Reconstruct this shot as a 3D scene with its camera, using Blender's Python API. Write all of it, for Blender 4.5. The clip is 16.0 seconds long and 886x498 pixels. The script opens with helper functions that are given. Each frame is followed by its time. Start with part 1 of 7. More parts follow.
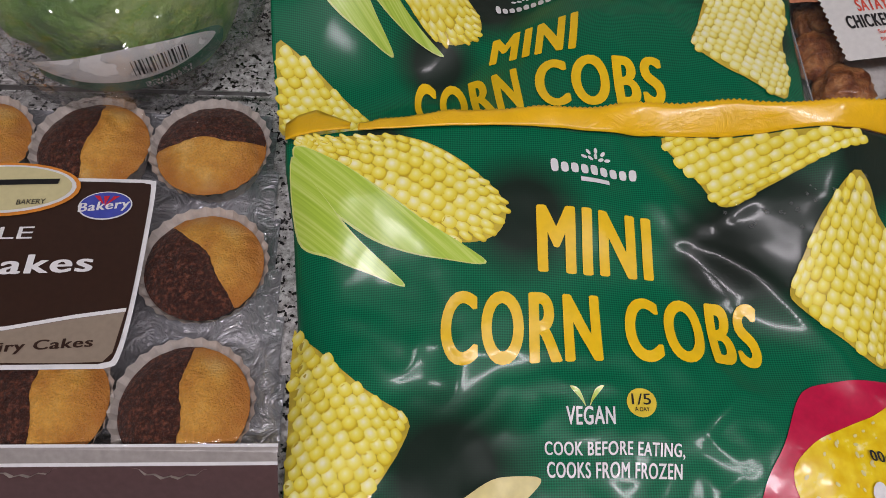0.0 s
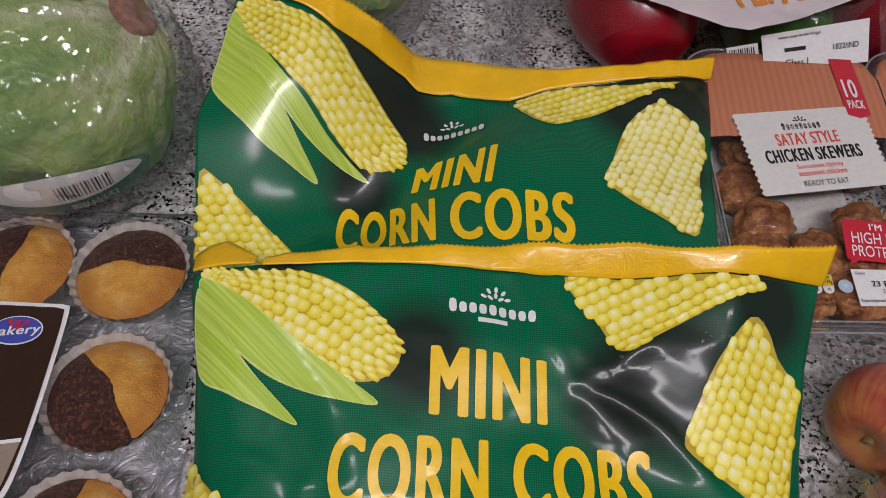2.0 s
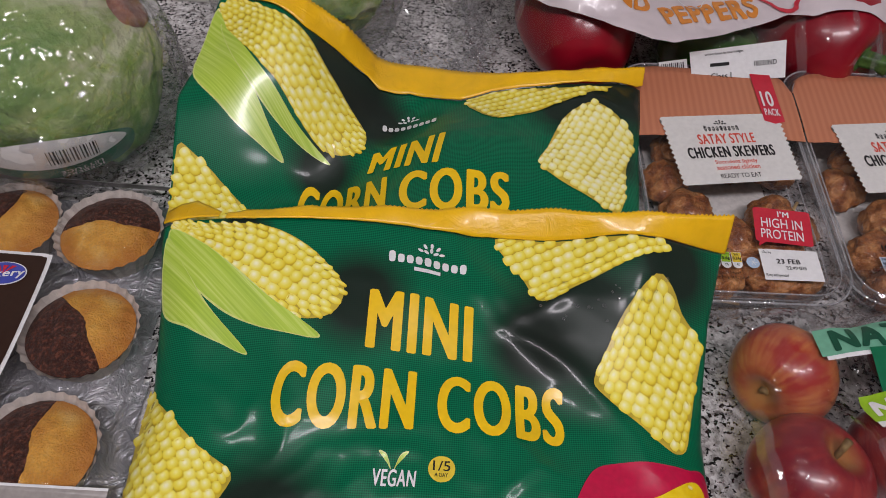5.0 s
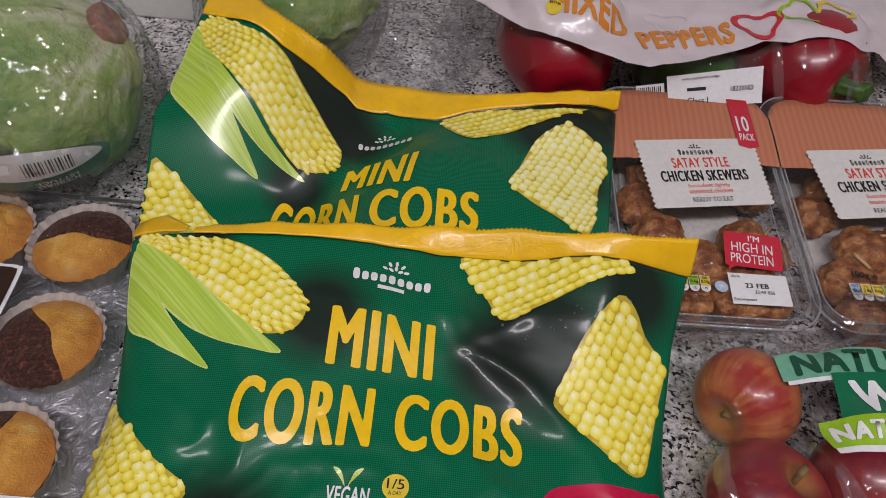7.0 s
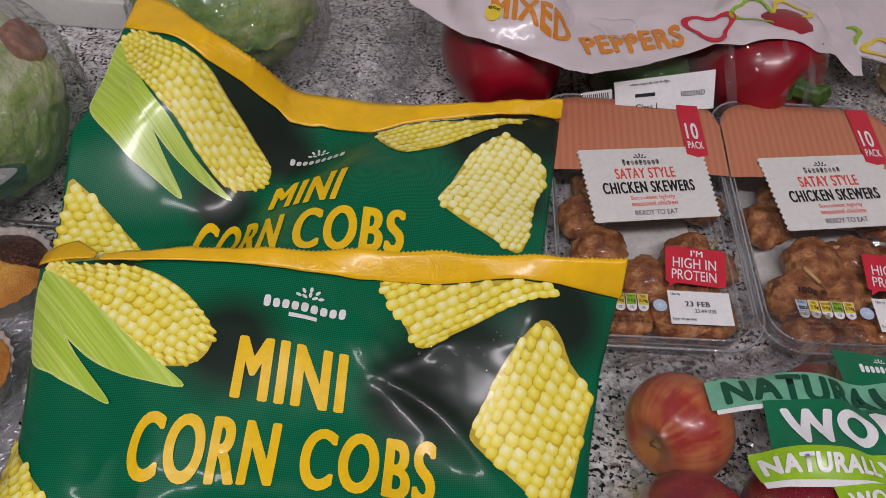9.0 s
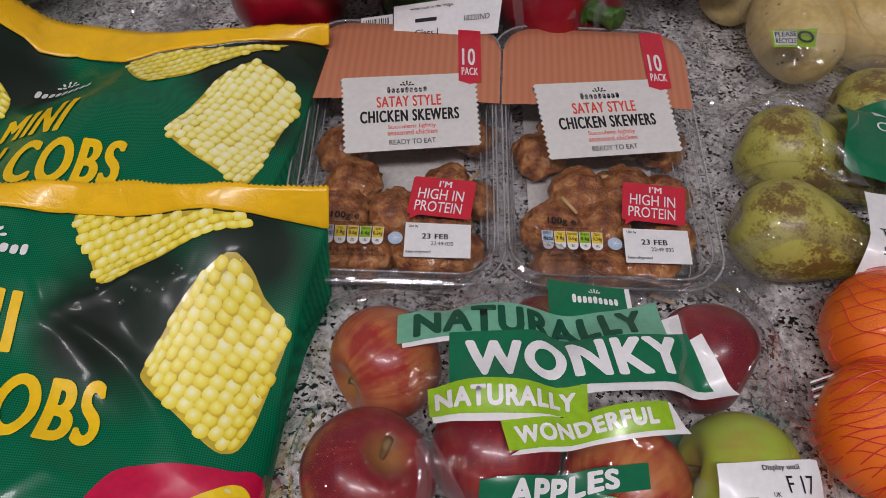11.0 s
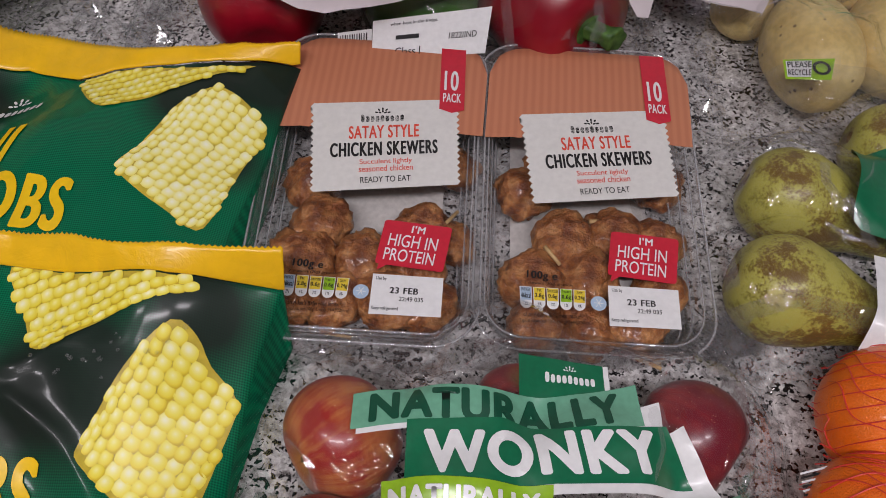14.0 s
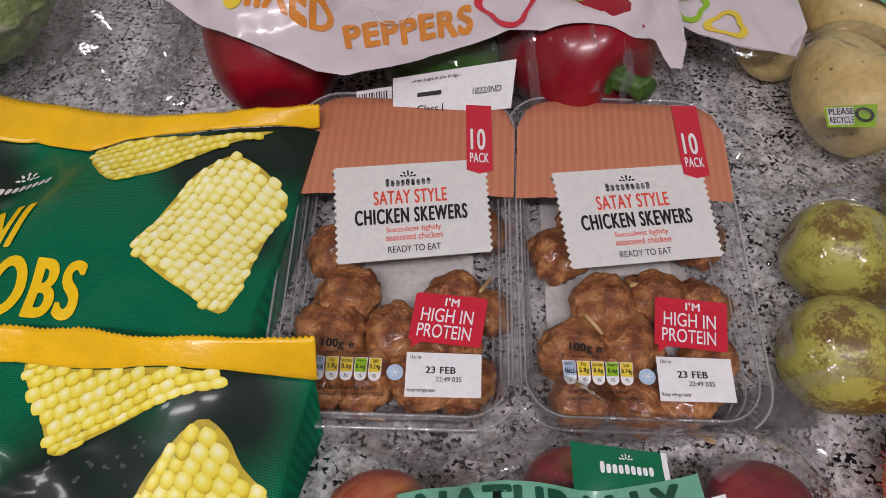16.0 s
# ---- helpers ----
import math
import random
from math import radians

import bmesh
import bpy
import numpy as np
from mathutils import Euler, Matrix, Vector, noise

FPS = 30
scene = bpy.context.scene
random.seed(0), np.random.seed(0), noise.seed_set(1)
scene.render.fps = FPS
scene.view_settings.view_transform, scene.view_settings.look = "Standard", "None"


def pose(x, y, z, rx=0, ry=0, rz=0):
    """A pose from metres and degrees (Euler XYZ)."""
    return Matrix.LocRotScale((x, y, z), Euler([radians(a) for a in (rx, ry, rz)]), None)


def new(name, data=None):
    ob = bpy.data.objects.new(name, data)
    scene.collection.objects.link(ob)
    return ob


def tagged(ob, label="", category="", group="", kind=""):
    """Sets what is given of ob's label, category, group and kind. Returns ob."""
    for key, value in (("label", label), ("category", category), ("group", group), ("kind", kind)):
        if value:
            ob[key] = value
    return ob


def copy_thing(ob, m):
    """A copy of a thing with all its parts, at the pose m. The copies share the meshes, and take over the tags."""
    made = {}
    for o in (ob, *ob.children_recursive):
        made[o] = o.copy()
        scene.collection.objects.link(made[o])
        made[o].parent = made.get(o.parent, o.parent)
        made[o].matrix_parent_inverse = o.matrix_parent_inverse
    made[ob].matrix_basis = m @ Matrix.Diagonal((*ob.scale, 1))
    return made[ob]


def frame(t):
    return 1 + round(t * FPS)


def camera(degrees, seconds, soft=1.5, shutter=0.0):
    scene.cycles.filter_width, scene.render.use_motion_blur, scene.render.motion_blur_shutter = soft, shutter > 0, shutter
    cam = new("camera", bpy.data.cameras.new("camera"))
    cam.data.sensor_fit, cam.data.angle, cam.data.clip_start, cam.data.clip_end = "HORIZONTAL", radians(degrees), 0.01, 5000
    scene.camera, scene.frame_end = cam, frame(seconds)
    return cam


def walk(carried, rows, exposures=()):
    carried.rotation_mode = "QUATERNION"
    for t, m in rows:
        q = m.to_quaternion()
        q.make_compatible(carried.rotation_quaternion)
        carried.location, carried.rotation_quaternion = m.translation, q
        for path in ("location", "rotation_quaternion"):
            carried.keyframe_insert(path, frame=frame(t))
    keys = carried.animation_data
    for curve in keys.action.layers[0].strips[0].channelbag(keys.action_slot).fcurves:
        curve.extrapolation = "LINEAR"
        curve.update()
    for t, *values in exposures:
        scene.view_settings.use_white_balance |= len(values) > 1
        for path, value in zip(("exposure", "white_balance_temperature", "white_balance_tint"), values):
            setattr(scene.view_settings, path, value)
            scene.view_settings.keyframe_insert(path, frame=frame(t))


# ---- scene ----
cam = camera(60.6, 16.0, soft=0.85)
METRES, EYE, TILT, LEAN, TURN = 0.75, 0.366, -60.8, -2.26, 0.0
ROWS = [
    (0.0, 0.0, 0.0, 0.0, -0.0, -0.0, 0.0),
    (0.5, 0.05, 0.0001, -0.0078, 0.11, 0.16, -0.39),
    (1.0, 0.0668, -0.0033, -0.003, 0.4, 0.42, -0.9),
    (1.5, 0.0736, -0.0003, 0.0277, 0.71, 1.86, -1.18),
    (2.0, 0.0741, -0.0077, 0.0489, 0.96, 4.81, -1.47),
    (2.5, 0.0763, -0.0174, 0.0495, 1.1, 7.25, -1.88),
    (3.0, 0.0776, -0.0145, 0.0506, 1.19, 8.29, -1.97),
    (3.5, 0.0959, -0.0174, 0.026, 1.04, 8.61, -2.03),
    (4.0, 0.106, -0.0408, -0.0113, 0.78, 8.83, -2.24),
    (6.5, 0.1445, -0.0695, -0.0374, 0.67, 11.12, -4.06),
    (7.0, 0.1514, -0.0634, -0.0329, 0.91, 11.24, -4.1),
    (7.5, 0.1549, -0.0607, -0.0306, 1.21, 11.27, -4.16),
    (8.0, 0.1586, -0.0581, -0.0224, 1.55, 11.32, -4.18),
    (10.3, 0.3527, -0.0049, 0.0022, 2.0, 8.36, -2.45),
    (10.5, 0.3732, 0.0011, -0.0014, 1.75, 7.97, -2.5),
    (11.0, 0.4252, 0.0026, -0.0061, 1.78, 7.62, -2.65),
    (11.5, 0.4524, -0.0039, -0.01, 1.77, 7.37, -3.06),
    (12.0, 0.4507, 0.0699, -0.0177, 1.87, 4.8, -3.6),
    (12.5, 0.4366, 0.1542, -0.0171, 1.84, -2.31, -4.0),
    (13.0, 0.4351, 0.1564, -0.0086, 1.99, -2.68, -4.15),
    (13.5, 0.4421, 0.07, 0.0335, 2.33, 0.66, -4.2),
    (14.0, 0.4485, 0.0394, 0.075, 2.48, 3.84, -4.2),
    (14.5, 0.4335, 0.0682, 0.1078, 2.76, 4.47, -3.82),
    (15.0, 0.4229, 0.0703, 0.1101, 2.79, 4.96, -3.2),
    (15.5, 0.419, 0.0633, 0.1075, 2.72, 5.05, -2.55),
    (16.0, 0.4208, 0.0641, 0.1145, 2.6, 5.11, -2.37),
]
walk(cam, [(t, pose(0, 0, EYE, TILT, LEAN, TURN) @ pose(METRES * x, METRES * y, METRES * z, 90 + pitch, roll, yaw)) for t, x, y, z, yaw, pitch, roll in ROWS],
     exposures=[(0.0, 0.0), (11.4, 0.0), (12.0, 0.1), (12.5, 0.0), (13.0, -0.2), (13.5, -0.2), (14.0, 0.08), (15.0, 0.26), (16.0, 0.24)])


# ---- world and light ----
world = bpy.data.worlds.new("kitchen_dusk")
scene.world = world
world.use_nodes = True
world.node_tree.nodes["Background"].inputs[0].default_value = (0.9, 0.93, 1.0, 1)
world.node_tree.nodes["Background"].inputs[1].default_value = 0.04


def lamp(name, x, y, z, wide, deep, watts, colour=(1.0, 0.925, 0.995)):
    data = bpy.data.lights.new(name, "AREA")
    data.shape, data.size, data.size_y, data.energy, data.color = "RECTANGLE", wide, deep, watts, colour
    ob = new(name, data)
    ob.location = (x, y, z)
    return ob


CEILING = 1.5
STRIPS = ((0.2, -0.52, 0.9, 0.09, 13.2), (0.95, -0.3, 0.3, 0.09, 3.9), (-0.6, -0.3, 0.3, 0.09, 3.4))
for sx, sy, wide, deep, watts in STRIPS:
    lamp("strip_lamp", sx, sy, CEILING - 0.035, wide, deep, watts)


# ---- materials ----
def shader(name, base=(0.5, 0.5, 0.5), rough=0.5, metal=0.0, coat=0.0, spec=0.5, sub=0.0):
    m = bpy.data.materials.new(name)
    m.use_nodes = True
    b = m.node_tree.nodes["Principled BSDF"]
    b.inputs["Base Color"].default_value = (*base, 1)
    b.inputs["Roughness"].default_value = rough
    b.inputs["Metallic"].default_value = metal
    b.inputs["Coat Weight"].default_value = coat
    b.inputs["Coat Roughness"].default_value = 0.12
    b.inputs["Specular IOR Level"].default_value = spec
    if sub:
        b.inputs["Subsurface Weight"].default_value = sub
        b.inputs["Subsurface Radius"].default_value = (0.006, 0.003, 0.0015)
    return m, m.node_tree.nodes, m.node_tree.links, b


def ramp(nodes, stops, constant=False):
    r = nodes.new("ShaderNodeValToRGB")
    if constant:
        r.color_ramp.interpolation = "CONSTANT"
    el = r.color_ramp.elements
    while len(el) < len(stops):
        el.new(0.5)
    for e, (p, c) in zip(el, stops):
        e.position, e.color = p, (*c, 1)
    return r


def tex(nodes, links, kind, scale, detail=3.0, rough=0.5, coords="Object", distort=0.0):
    c = nodes.new("ShaderNodeTexCoord")
    t = nodes.new("ShaderNodeTexNoise" if kind == "noise" else "ShaderNodeTexVoronoi")
    t.inputs["Scale"].default_value = scale
    if kind == "noise":
        t.inputs["Detail"].default_value = detail
        t.inputs["Roughness"].default_value = rough
        t.inputs["Distortion"].default_value = distort
    links.new(c.outputs[coords], t.inputs["Vector"])
    return t


def bump(nodes, links, target, source, strength, distance=0.001):
    b = nodes.new("ShaderNodeBump")
    b.inputs["Strength"].default_value = strength
    b.inputs["Distance"].default_value = distance
    links.new(source, b.inputs["Height"])
    links.new(b.outputs[0], target.inputs["Normal"])
    return b


def mixed(nodes, links, fac, a, b):
    m = nodes.new("ShaderNodeMix")
    m.data_type = "RGBA"
    links.new(fac, m.inputs[0])
    for socket, v in ((m.inputs[6], a), (m.inputs[7], b)):
        if isinstance(v, tuple):
            socket.default_value = (*v, 1)
        else:
            links.new(v, socket)
    return m.outputs[2]


def granite():
    """Polished grey granite: soft crystals, pale quartz, brown-grey feldspar and clusters of black mica."""
    m, n, l, b = shader("granite", rough=0.14, coat=0.3)
    warp = tex(n, l, "noise", 260, 3)
    co = n.new("ShaderNodeTexCoord")
    add = n.new("ShaderNodeMix")
    add.data_type = "VECTOR"
    add.inputs[0].default_value = 0.007
    l.new(co.outputs["Object"], add.inputs[4])
    l.new(warp.outputs["Color"], add.inputs[5])
    v = n.new("ShaderNodeTexVoronoi")
    v.inputs["Scale"].default_value = 390
    l.new(add.outputs[1], v.inputs["Vector"])
    sep = n.new("ShaderNodeSeparateColor")
    l.new(v.outputs["Color"], sep.inputs[0])
    crystals = ramp(n, [(0.0, (0.20, 0.18, 0.17)), (0.2, (0.38, 0.355, 0.34)), (0.45, (0.64, 0.62, 0.605)), (0.75, (0.84, 0.825, 0.815))], True)
    l.new(sep.outputs[0], crystals.inputs[0])
    soft = tex(n, l, "noise", 170, 5, 0.68, distort=0.2)
    cloud = ramp(n, [(0.35, (0.10, 0.09, 0.087)), (0.43, (0.32, 0.30, 0.29)), (0.505, (0.62, 0.60, 0.59)), (0.62, (0.85, 0.84, 0.83))])
    l.new(soft.outputs[0], cloud.inputs[0])
    half = n.new("ShaderNodeMix")
    half.data_type = "RGBA"
    half.inputs[0].default_value = 0.62
    l.new(crystals.outputs[0], half.inputs[6])
    l.new(cloud.outputs[0], half.inputs[7])
    mica, flock = tex(n, l, "noise", 360, 2, 0.5, distort=0.15), tex(n, l, "noise", 70, 2)
    sum_ = n.new("ShaderNodeMath")
    sum_.operation = "MULTIPLY_ADD"
    sum_.inputs[1].default_value = 0.55
    l.new(flock.outputs[0], sum_.inputs[0])
    l.new(mica.outputs[0], sum_.inputs[2])
    black = ramp(n, [(0.856, (0, 0, 0)), (0.878, (1, 1, 1))])
    l.new(sum_.outputs[0], black.inputs[0])
    c = mixed(n, l, black.outputs[0], half.outputs[2], (0.012, 0.011, 0.012))
    l.new(c, b.inputs["Base Color"])
    return m


def plain(name, colour, rough=0.35, coat=0.0, grain=0.06, scale=300, metal=0.0):
    """A printed or moulded surface with faint mottling."""
    m, n, l, b = shader(name, colour, rough, metal, coat)
    t = tex(n, l, "noise", scale, 3)
    dark = tuple(max(0, c * (1 - grain * 3)) for c in colour)
    light = tuple(min(1, c * (1 + grain)) for c in colour)
    r = ramp(n, [(0.3, dark), (0.7, light)])
    l.new(t.outputs[0], r.inputs[0])
    l.new(r.outputs[0], b.inputs["Base Color"])
    return m


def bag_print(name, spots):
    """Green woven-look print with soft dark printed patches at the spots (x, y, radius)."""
    m, n, l, b = shader(name, rough=0.4, coat=0.26, spec=0.18)
    b.inputs["Coat Roughness"].default_value = 0.13
    co = n.new("ShaderNodeTexCoord")
    waves = []
    for direction in ("X", "Y"):
        w = n.new("ShaderNodeTexWave")
        w.bands_direction = direction
        w.inputs["Scale"].default_value = 285
        w.inputs["Distortion"].default_value = 0.9
        w.inputs["Detail"].default_value = 2
        w.inputs["Detail Scale"].default_value = 2.0
        l.new(co.outputs["Object"], w.inputs["Vector"])
        waves.append(w)
    mul = n.new("ShaderNodeMath")
    mul.operation = "MULTIPLY_ADD"
    mul.inputs[1].default_value = 0.8
    l.new(waves[0].outputs["Fac"], mul.inputs[0])
    l.new(waves[1].outputs["Fac"], mul.inputs[2])
    half = n.new("ShaderNodeMath")
    half.operation = "MULTIPLY"
    half.inputs[1].default_value = 0.56
    l.new(mul.outputs[0], half.inputs[0])
    r = ramp(n, [(0.1, (0.0, 0.068, 0.034)), (0.95, (0.0, 0.195, 0.082))])
    l.new(half.outputs[0], r.inputs[0])
    colour = r.outputs[0]
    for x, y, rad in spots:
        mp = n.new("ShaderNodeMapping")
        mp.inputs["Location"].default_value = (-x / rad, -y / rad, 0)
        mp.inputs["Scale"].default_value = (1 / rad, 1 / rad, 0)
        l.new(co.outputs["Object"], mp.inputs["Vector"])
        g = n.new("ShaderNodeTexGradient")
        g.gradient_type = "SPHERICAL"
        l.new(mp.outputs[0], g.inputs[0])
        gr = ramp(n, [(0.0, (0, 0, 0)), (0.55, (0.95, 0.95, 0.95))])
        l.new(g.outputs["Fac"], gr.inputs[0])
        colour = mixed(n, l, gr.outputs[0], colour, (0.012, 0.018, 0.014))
    l.new(colour, b.inputs["Base Color"])
    wr = tex(n, l, "noise", 60, 6, 0.72, distort=1.5)
    bump(n, l, b, wr.outputs[0], 0.07, 0.003)
    return m


def kernel_print(name, stops, light=(-0.15, 0.3)):
    """Printed kernels, each with its own rounded tone: pale crown, amber edge."""
    m, n, l, b = shader(name, rough=0.36, spec=0.3)
    co = n.new("ShaderNodeTexCoord")
    mp = n.new("ShaderNodeMapping")
    mp.inputs["Location"].default_value = (-light[0], -light[1], 0)
    l.new(co.outputs["UV"], mp.inputs["Vector"])
    away = n.new("ShaderNodeVectorMath")
    away.operation = "LENGTH"
    l.new(mp.outputs[0], away.inputs[0])
    g = n.new("ShaderNodeNewGeometry")
    vary = n.new("ShaderNodeMath")
    vary.operation = "MULTIPLY_ADD"
    vary.inputs[1].default_value = 0.34
    l.new(g.outputs["Random Per Island"], vary.inputs[0])
    half = n.new("ShaderNodeMath")
    half.operation = "MULTIPLY_ADD"
    half.inputs[1].default_value = 0.62
    half.inputs[2].default_value = -0.10
    l.new(away.outputs["Value"], half.inputs[0])
    l.new(half.outputs[0], vary.inputs[2])
    r = ramp(n, stops)
    l.new(vary.outputs[0], r.inputs[0])
    l.new(r.outputs[0], b.inputs["Base Color"])
    return m


def leaf_print():
    m, n, l, b = shader("leaf_print", rough=0.3, coat=0.4)
    co = n.new("ShaderNodeTexCoord")
    mp = n.new("ShaderNodeMapping")
    mp.vector_type = "TEXTURE"
    mp.inputs["Rotation"].default_value = (0, 0, -0.72)
    mp.inputs["Scale"].default_value = (0.08, 0.0013, 0.08)
    l.new(co.outputs["Object"], mp.inputs["Vector"])
    t = n.new("ShaderNodeTexNoise")
    t.inputs["Scale"].default_value = 1
    l.new(mp.outputs[0], t.inputs["Vector"])
    r = ramp(n, [(0.3, (0.38, 0.57, 0.05)), (0.5, (0.49, 0.67, 0.08)), (0.72, (0.62, 0.76, 0.18))])
    l.new(t.outputs[0], r.inputs[0])
    l.new(r.outputs[0], b.inputs["Base Color"])
    return m


def film(name, haze=0.04, gloss=0.06, wrinkle=0.6, scale=90, tint=(0.97, 0.97, 0.97), extra=0.02):
    """Thin clear film: see-through, glossy towards grazing angles, with fine creases."""
    m = bpy.data.materials.new(name)
    m.use_nodes = True
    n, l = m.node_tree.nodes, m.node_tree.links
    n.clear()
    out = n.new("ShaderNodeOutputMaterial")
    tr = n.new("ShaderNodeBsdfTransparent")
    tr.inputs[0].default_value = (*tint, 1)
    gl = n.new("ShaderNodeBsdfGlossy")
    gl.inputs["Roughness"].default_value = gloss
    df = n.new("ShaderNodeBsdfDiffuse")
    df.inputs[0].default_value = (0.8, 0.8, 0.82, 1)
    fr = n.new("ShaderNodeLayerWeight")
    fr.inputs["Blend"].default_value = 0.5
    power = n.new("ShaderNodeMath")
    power.operation = "POWER"
    power.inputs[1].default_value = 4.0
    l.new(fr.outputs["Facing"], power.inputs[0])
    mad = n.new("ShaderNodeMath")
    mad.operation = "MULTIPLY_ADD"
    mad.inputs[1].default_value = 0.75
    mad.inputs[2].default_value = 0.03 + extra
    l.new(power.outputs[0], mad.inputs[0])
    h = n.new("ShaderNodeMixShader")
    h.inputs[0].default_value = haze
    l.new(tr.outputs[0], h.inputs[1])
    l.new(df.outputs[0], h.inputs[2])
    g = n.new("ShaderNodeMixShader")
    l.new(mad.outputs[0], g.inputs[0])
    l.new(h.outputs[0], g.inputs[1])
    l.new(gl.outputs[0], g.inputs[2])
    l.new(g.outputs[0], out.inputs[0])
    t = tex(n, l, "noise", scale * 0.55, 2, 0.5, distort=1.5)
    facets = tex(n, l, "voronoi", scale * 0.8)
    both = n.new("ShaderNodeMath")
    both.operation = "MULTIPLY_ADD"
    both.inputs[1].default_value = 0.45
    l.new(facets.outputs["Distance"], both.inputs[0])
    l.new(t.outputs[0], both.inputs[2])
    b = n.new("ShaderNodeBump")
    b.inputs["Strength"].default_value = wrinkle
    b.inputs["Distance"].default_value = 0.006
    l.new(both.outputs[0], b.inputs["Height"])
    l.new(b.outputs[0], gl.inputs["Normal"])
    l.new(b.outputs[0], fr.inputs["Normal"])
    return m


def two_tone(name, stops, scale, detail=4, rough=0.4, coat=0.0, relief=0.0, sub=0.0, stretch=None, fine=0, dark=0.8):
    """Noise-mottled natural surface; fine adds a second, smaller mottling."""
    m, n, l, b = shader(name, rough=rough, coat=coat, sub=sub)
    co = n.new("ShaderNodeTexCoord")
    mp = n.new("ShaderNodeMapping")
    mp.inputs["Scale"].default_value = stretch or (1, 1, 1)
    l.new(co.outputs["Object"], mp.inputs["Vector"])
    t = n.new("ShaderNodeTexNoise")
    t.inputs["Scale"].default_value = scale
    t.inputs["Detail"].default_value = detail
    l.new(mp.outputs[0], t.inputs["Vector"])
    r = ramp(n, stops)
    l.new(t.outputs[0], r.inputs[0])
    colour = r.outputs[0]
    if fine:
        f = tex(n, l, "noise", fine, 4, 0.7)
        fr = ramp(n, [(0.42, (0.55, 0.55, 0.55)), (0.6, (1, 1, 1))])
        l.new(f.outputs[0], fr.inputs[0])
        mm = n.new("ShaderNodeMix")
        mm.data_type, mm.blend_type = "RGBA", "MULTIPLY"
        mm.inputs[0].default_value = dark
        l.new(colour, mm.inputs[6])
        l.new(fr.outputs[0], mm.inputs[7])
        colour = mm.outputs[2]
    l.new(colour, b.inputs["Base Color"])
    if relief:
        t2 = tex(n, l, "noise", (fine or scale * 4), 4, 0.6)
        bump(n, l, b, t2.outputs[0], relief, 0.002)
    return m


def apple_skin(name, top, side, blush, streaks=0.48):
    """Streaks run from stem to base; blush shifts the balance of the two colours."""
    m, n, l, b = shader(name, rough=0.32, coat=0.28)
    co = n.new("ShaderNodeTexCoord")
    gr = n.new("ShaderNodeTexGradient")
    gr.gradient_type = "RADIAL"
    l.new(co.outputs["Object"], gr.inputs[0])
    comb = n.new("ShaderNodeCombineXYZ")
    sep = n.new("ShaderNodeSeparateXYZ")
    l.new(co.outputs["Object"], sep.inputs[0])
    sc = n.new("ShaderNodeMath")
    sc.operation = "MULTIPLY"
    sc.inputs[1].default_value = 62
    l.new(gr.outputs["Fac"], sc.inputs[0])
    zs = n.new("ShaderNodeMath")
    zs.operation = "MULTIPLY"
    zs.inputs[1].default_value = 40
    l.new(sep.outputs[2], zs.inputs[0])
    l.new(sc.outputs[0], comb.inputs[0])
    l.new(zs.outputs[0], comb.inputs[1])
    streak = n.new("ShaderNodeTexNoise")
    streak.inputs["Scale"].default_value = 1.0
    streak.inputs["Detail"].default_value = 5
    l.new(comb.outputs[0], streak.inputs["Vector"])
    patch = tex(n, l, "noise", 34, 5, 0.65)
    av = n.new("ShaderNodeMath")
    av.operation = "MULTIPLY_ADD"
    av.inputs[1].default_value = streaks
    l.new(streak.outputs[0], av.inputs[0])
    hf = n.new("ShaderNodeMath")
    hf.operation = "MULTIPLY_ADD"
    hf.inputs[1].default_value = 0.7
    hf.inputs[2].default_value = blush + 0.12 - 0.5 * streaks
    l.new(patch.outputs[0], hf.inputs[0])
    l.new(hf.outputs[0], av.inputs[2])
    mid = tuple((a + c) / 2 for a, c in zip(top, side))
    r = ramp(n, [(0.42, top), (0.58, mid), (0.72, side)])
    l.new(av.outputs[0], r.inputs[0])
    dots = tex(n, l, "voronoi", 420)
    dr = ramp(n, [(0.09, (1, 1, 1)), (0.14, (0, 0, 0))])
    l.new(dots.outputs["Distance"], dr.inputs[0])
    dull = n.new("ShaderNodeMath")
    dull.operation = "MULTIPLY"
    dull.inputs[1].default_value = 0.65
    l.new(dr.outputs[0], dull.inputs[0])
    c = mixed(n, l, dull.outputs[0], r.outputs[0], (0.75, 0.5, 0.3))
    flat = n.new("ShaderNodeCombineXYZ")
    l.new(sep.outputs[0], flat.inputs[0])
    l.new(sep.outputs[1], flat.inputs[1])
    away = n.new("ShaderNodeVectorMath")
    away.operation = "LENGTH"
    l.new(flat.outputs[0], away.inputs[0])
    wob = n.new("ShaderNodeMath")
    wob.operation = "MULTIPLY_ADD"
    wob.inputs[1].default_value = -0.011
    l.new(streak.outputs[0], wob.inputs[0])
    l.new(away.outputs["Value"], wob.inputs[2])
    wr = ramp(n, [(0.0, (0.7, 0.7, 0.7)), (0.007, (0, 0, 0))])
    l.new(wob.outputs[0], wr.inputs[0])
    c = mixed(n, l, wr.outputs[0], c, (0.36, 0.18, 0.045))
    l.new(c, b.inputs["Base Color"])
    return m


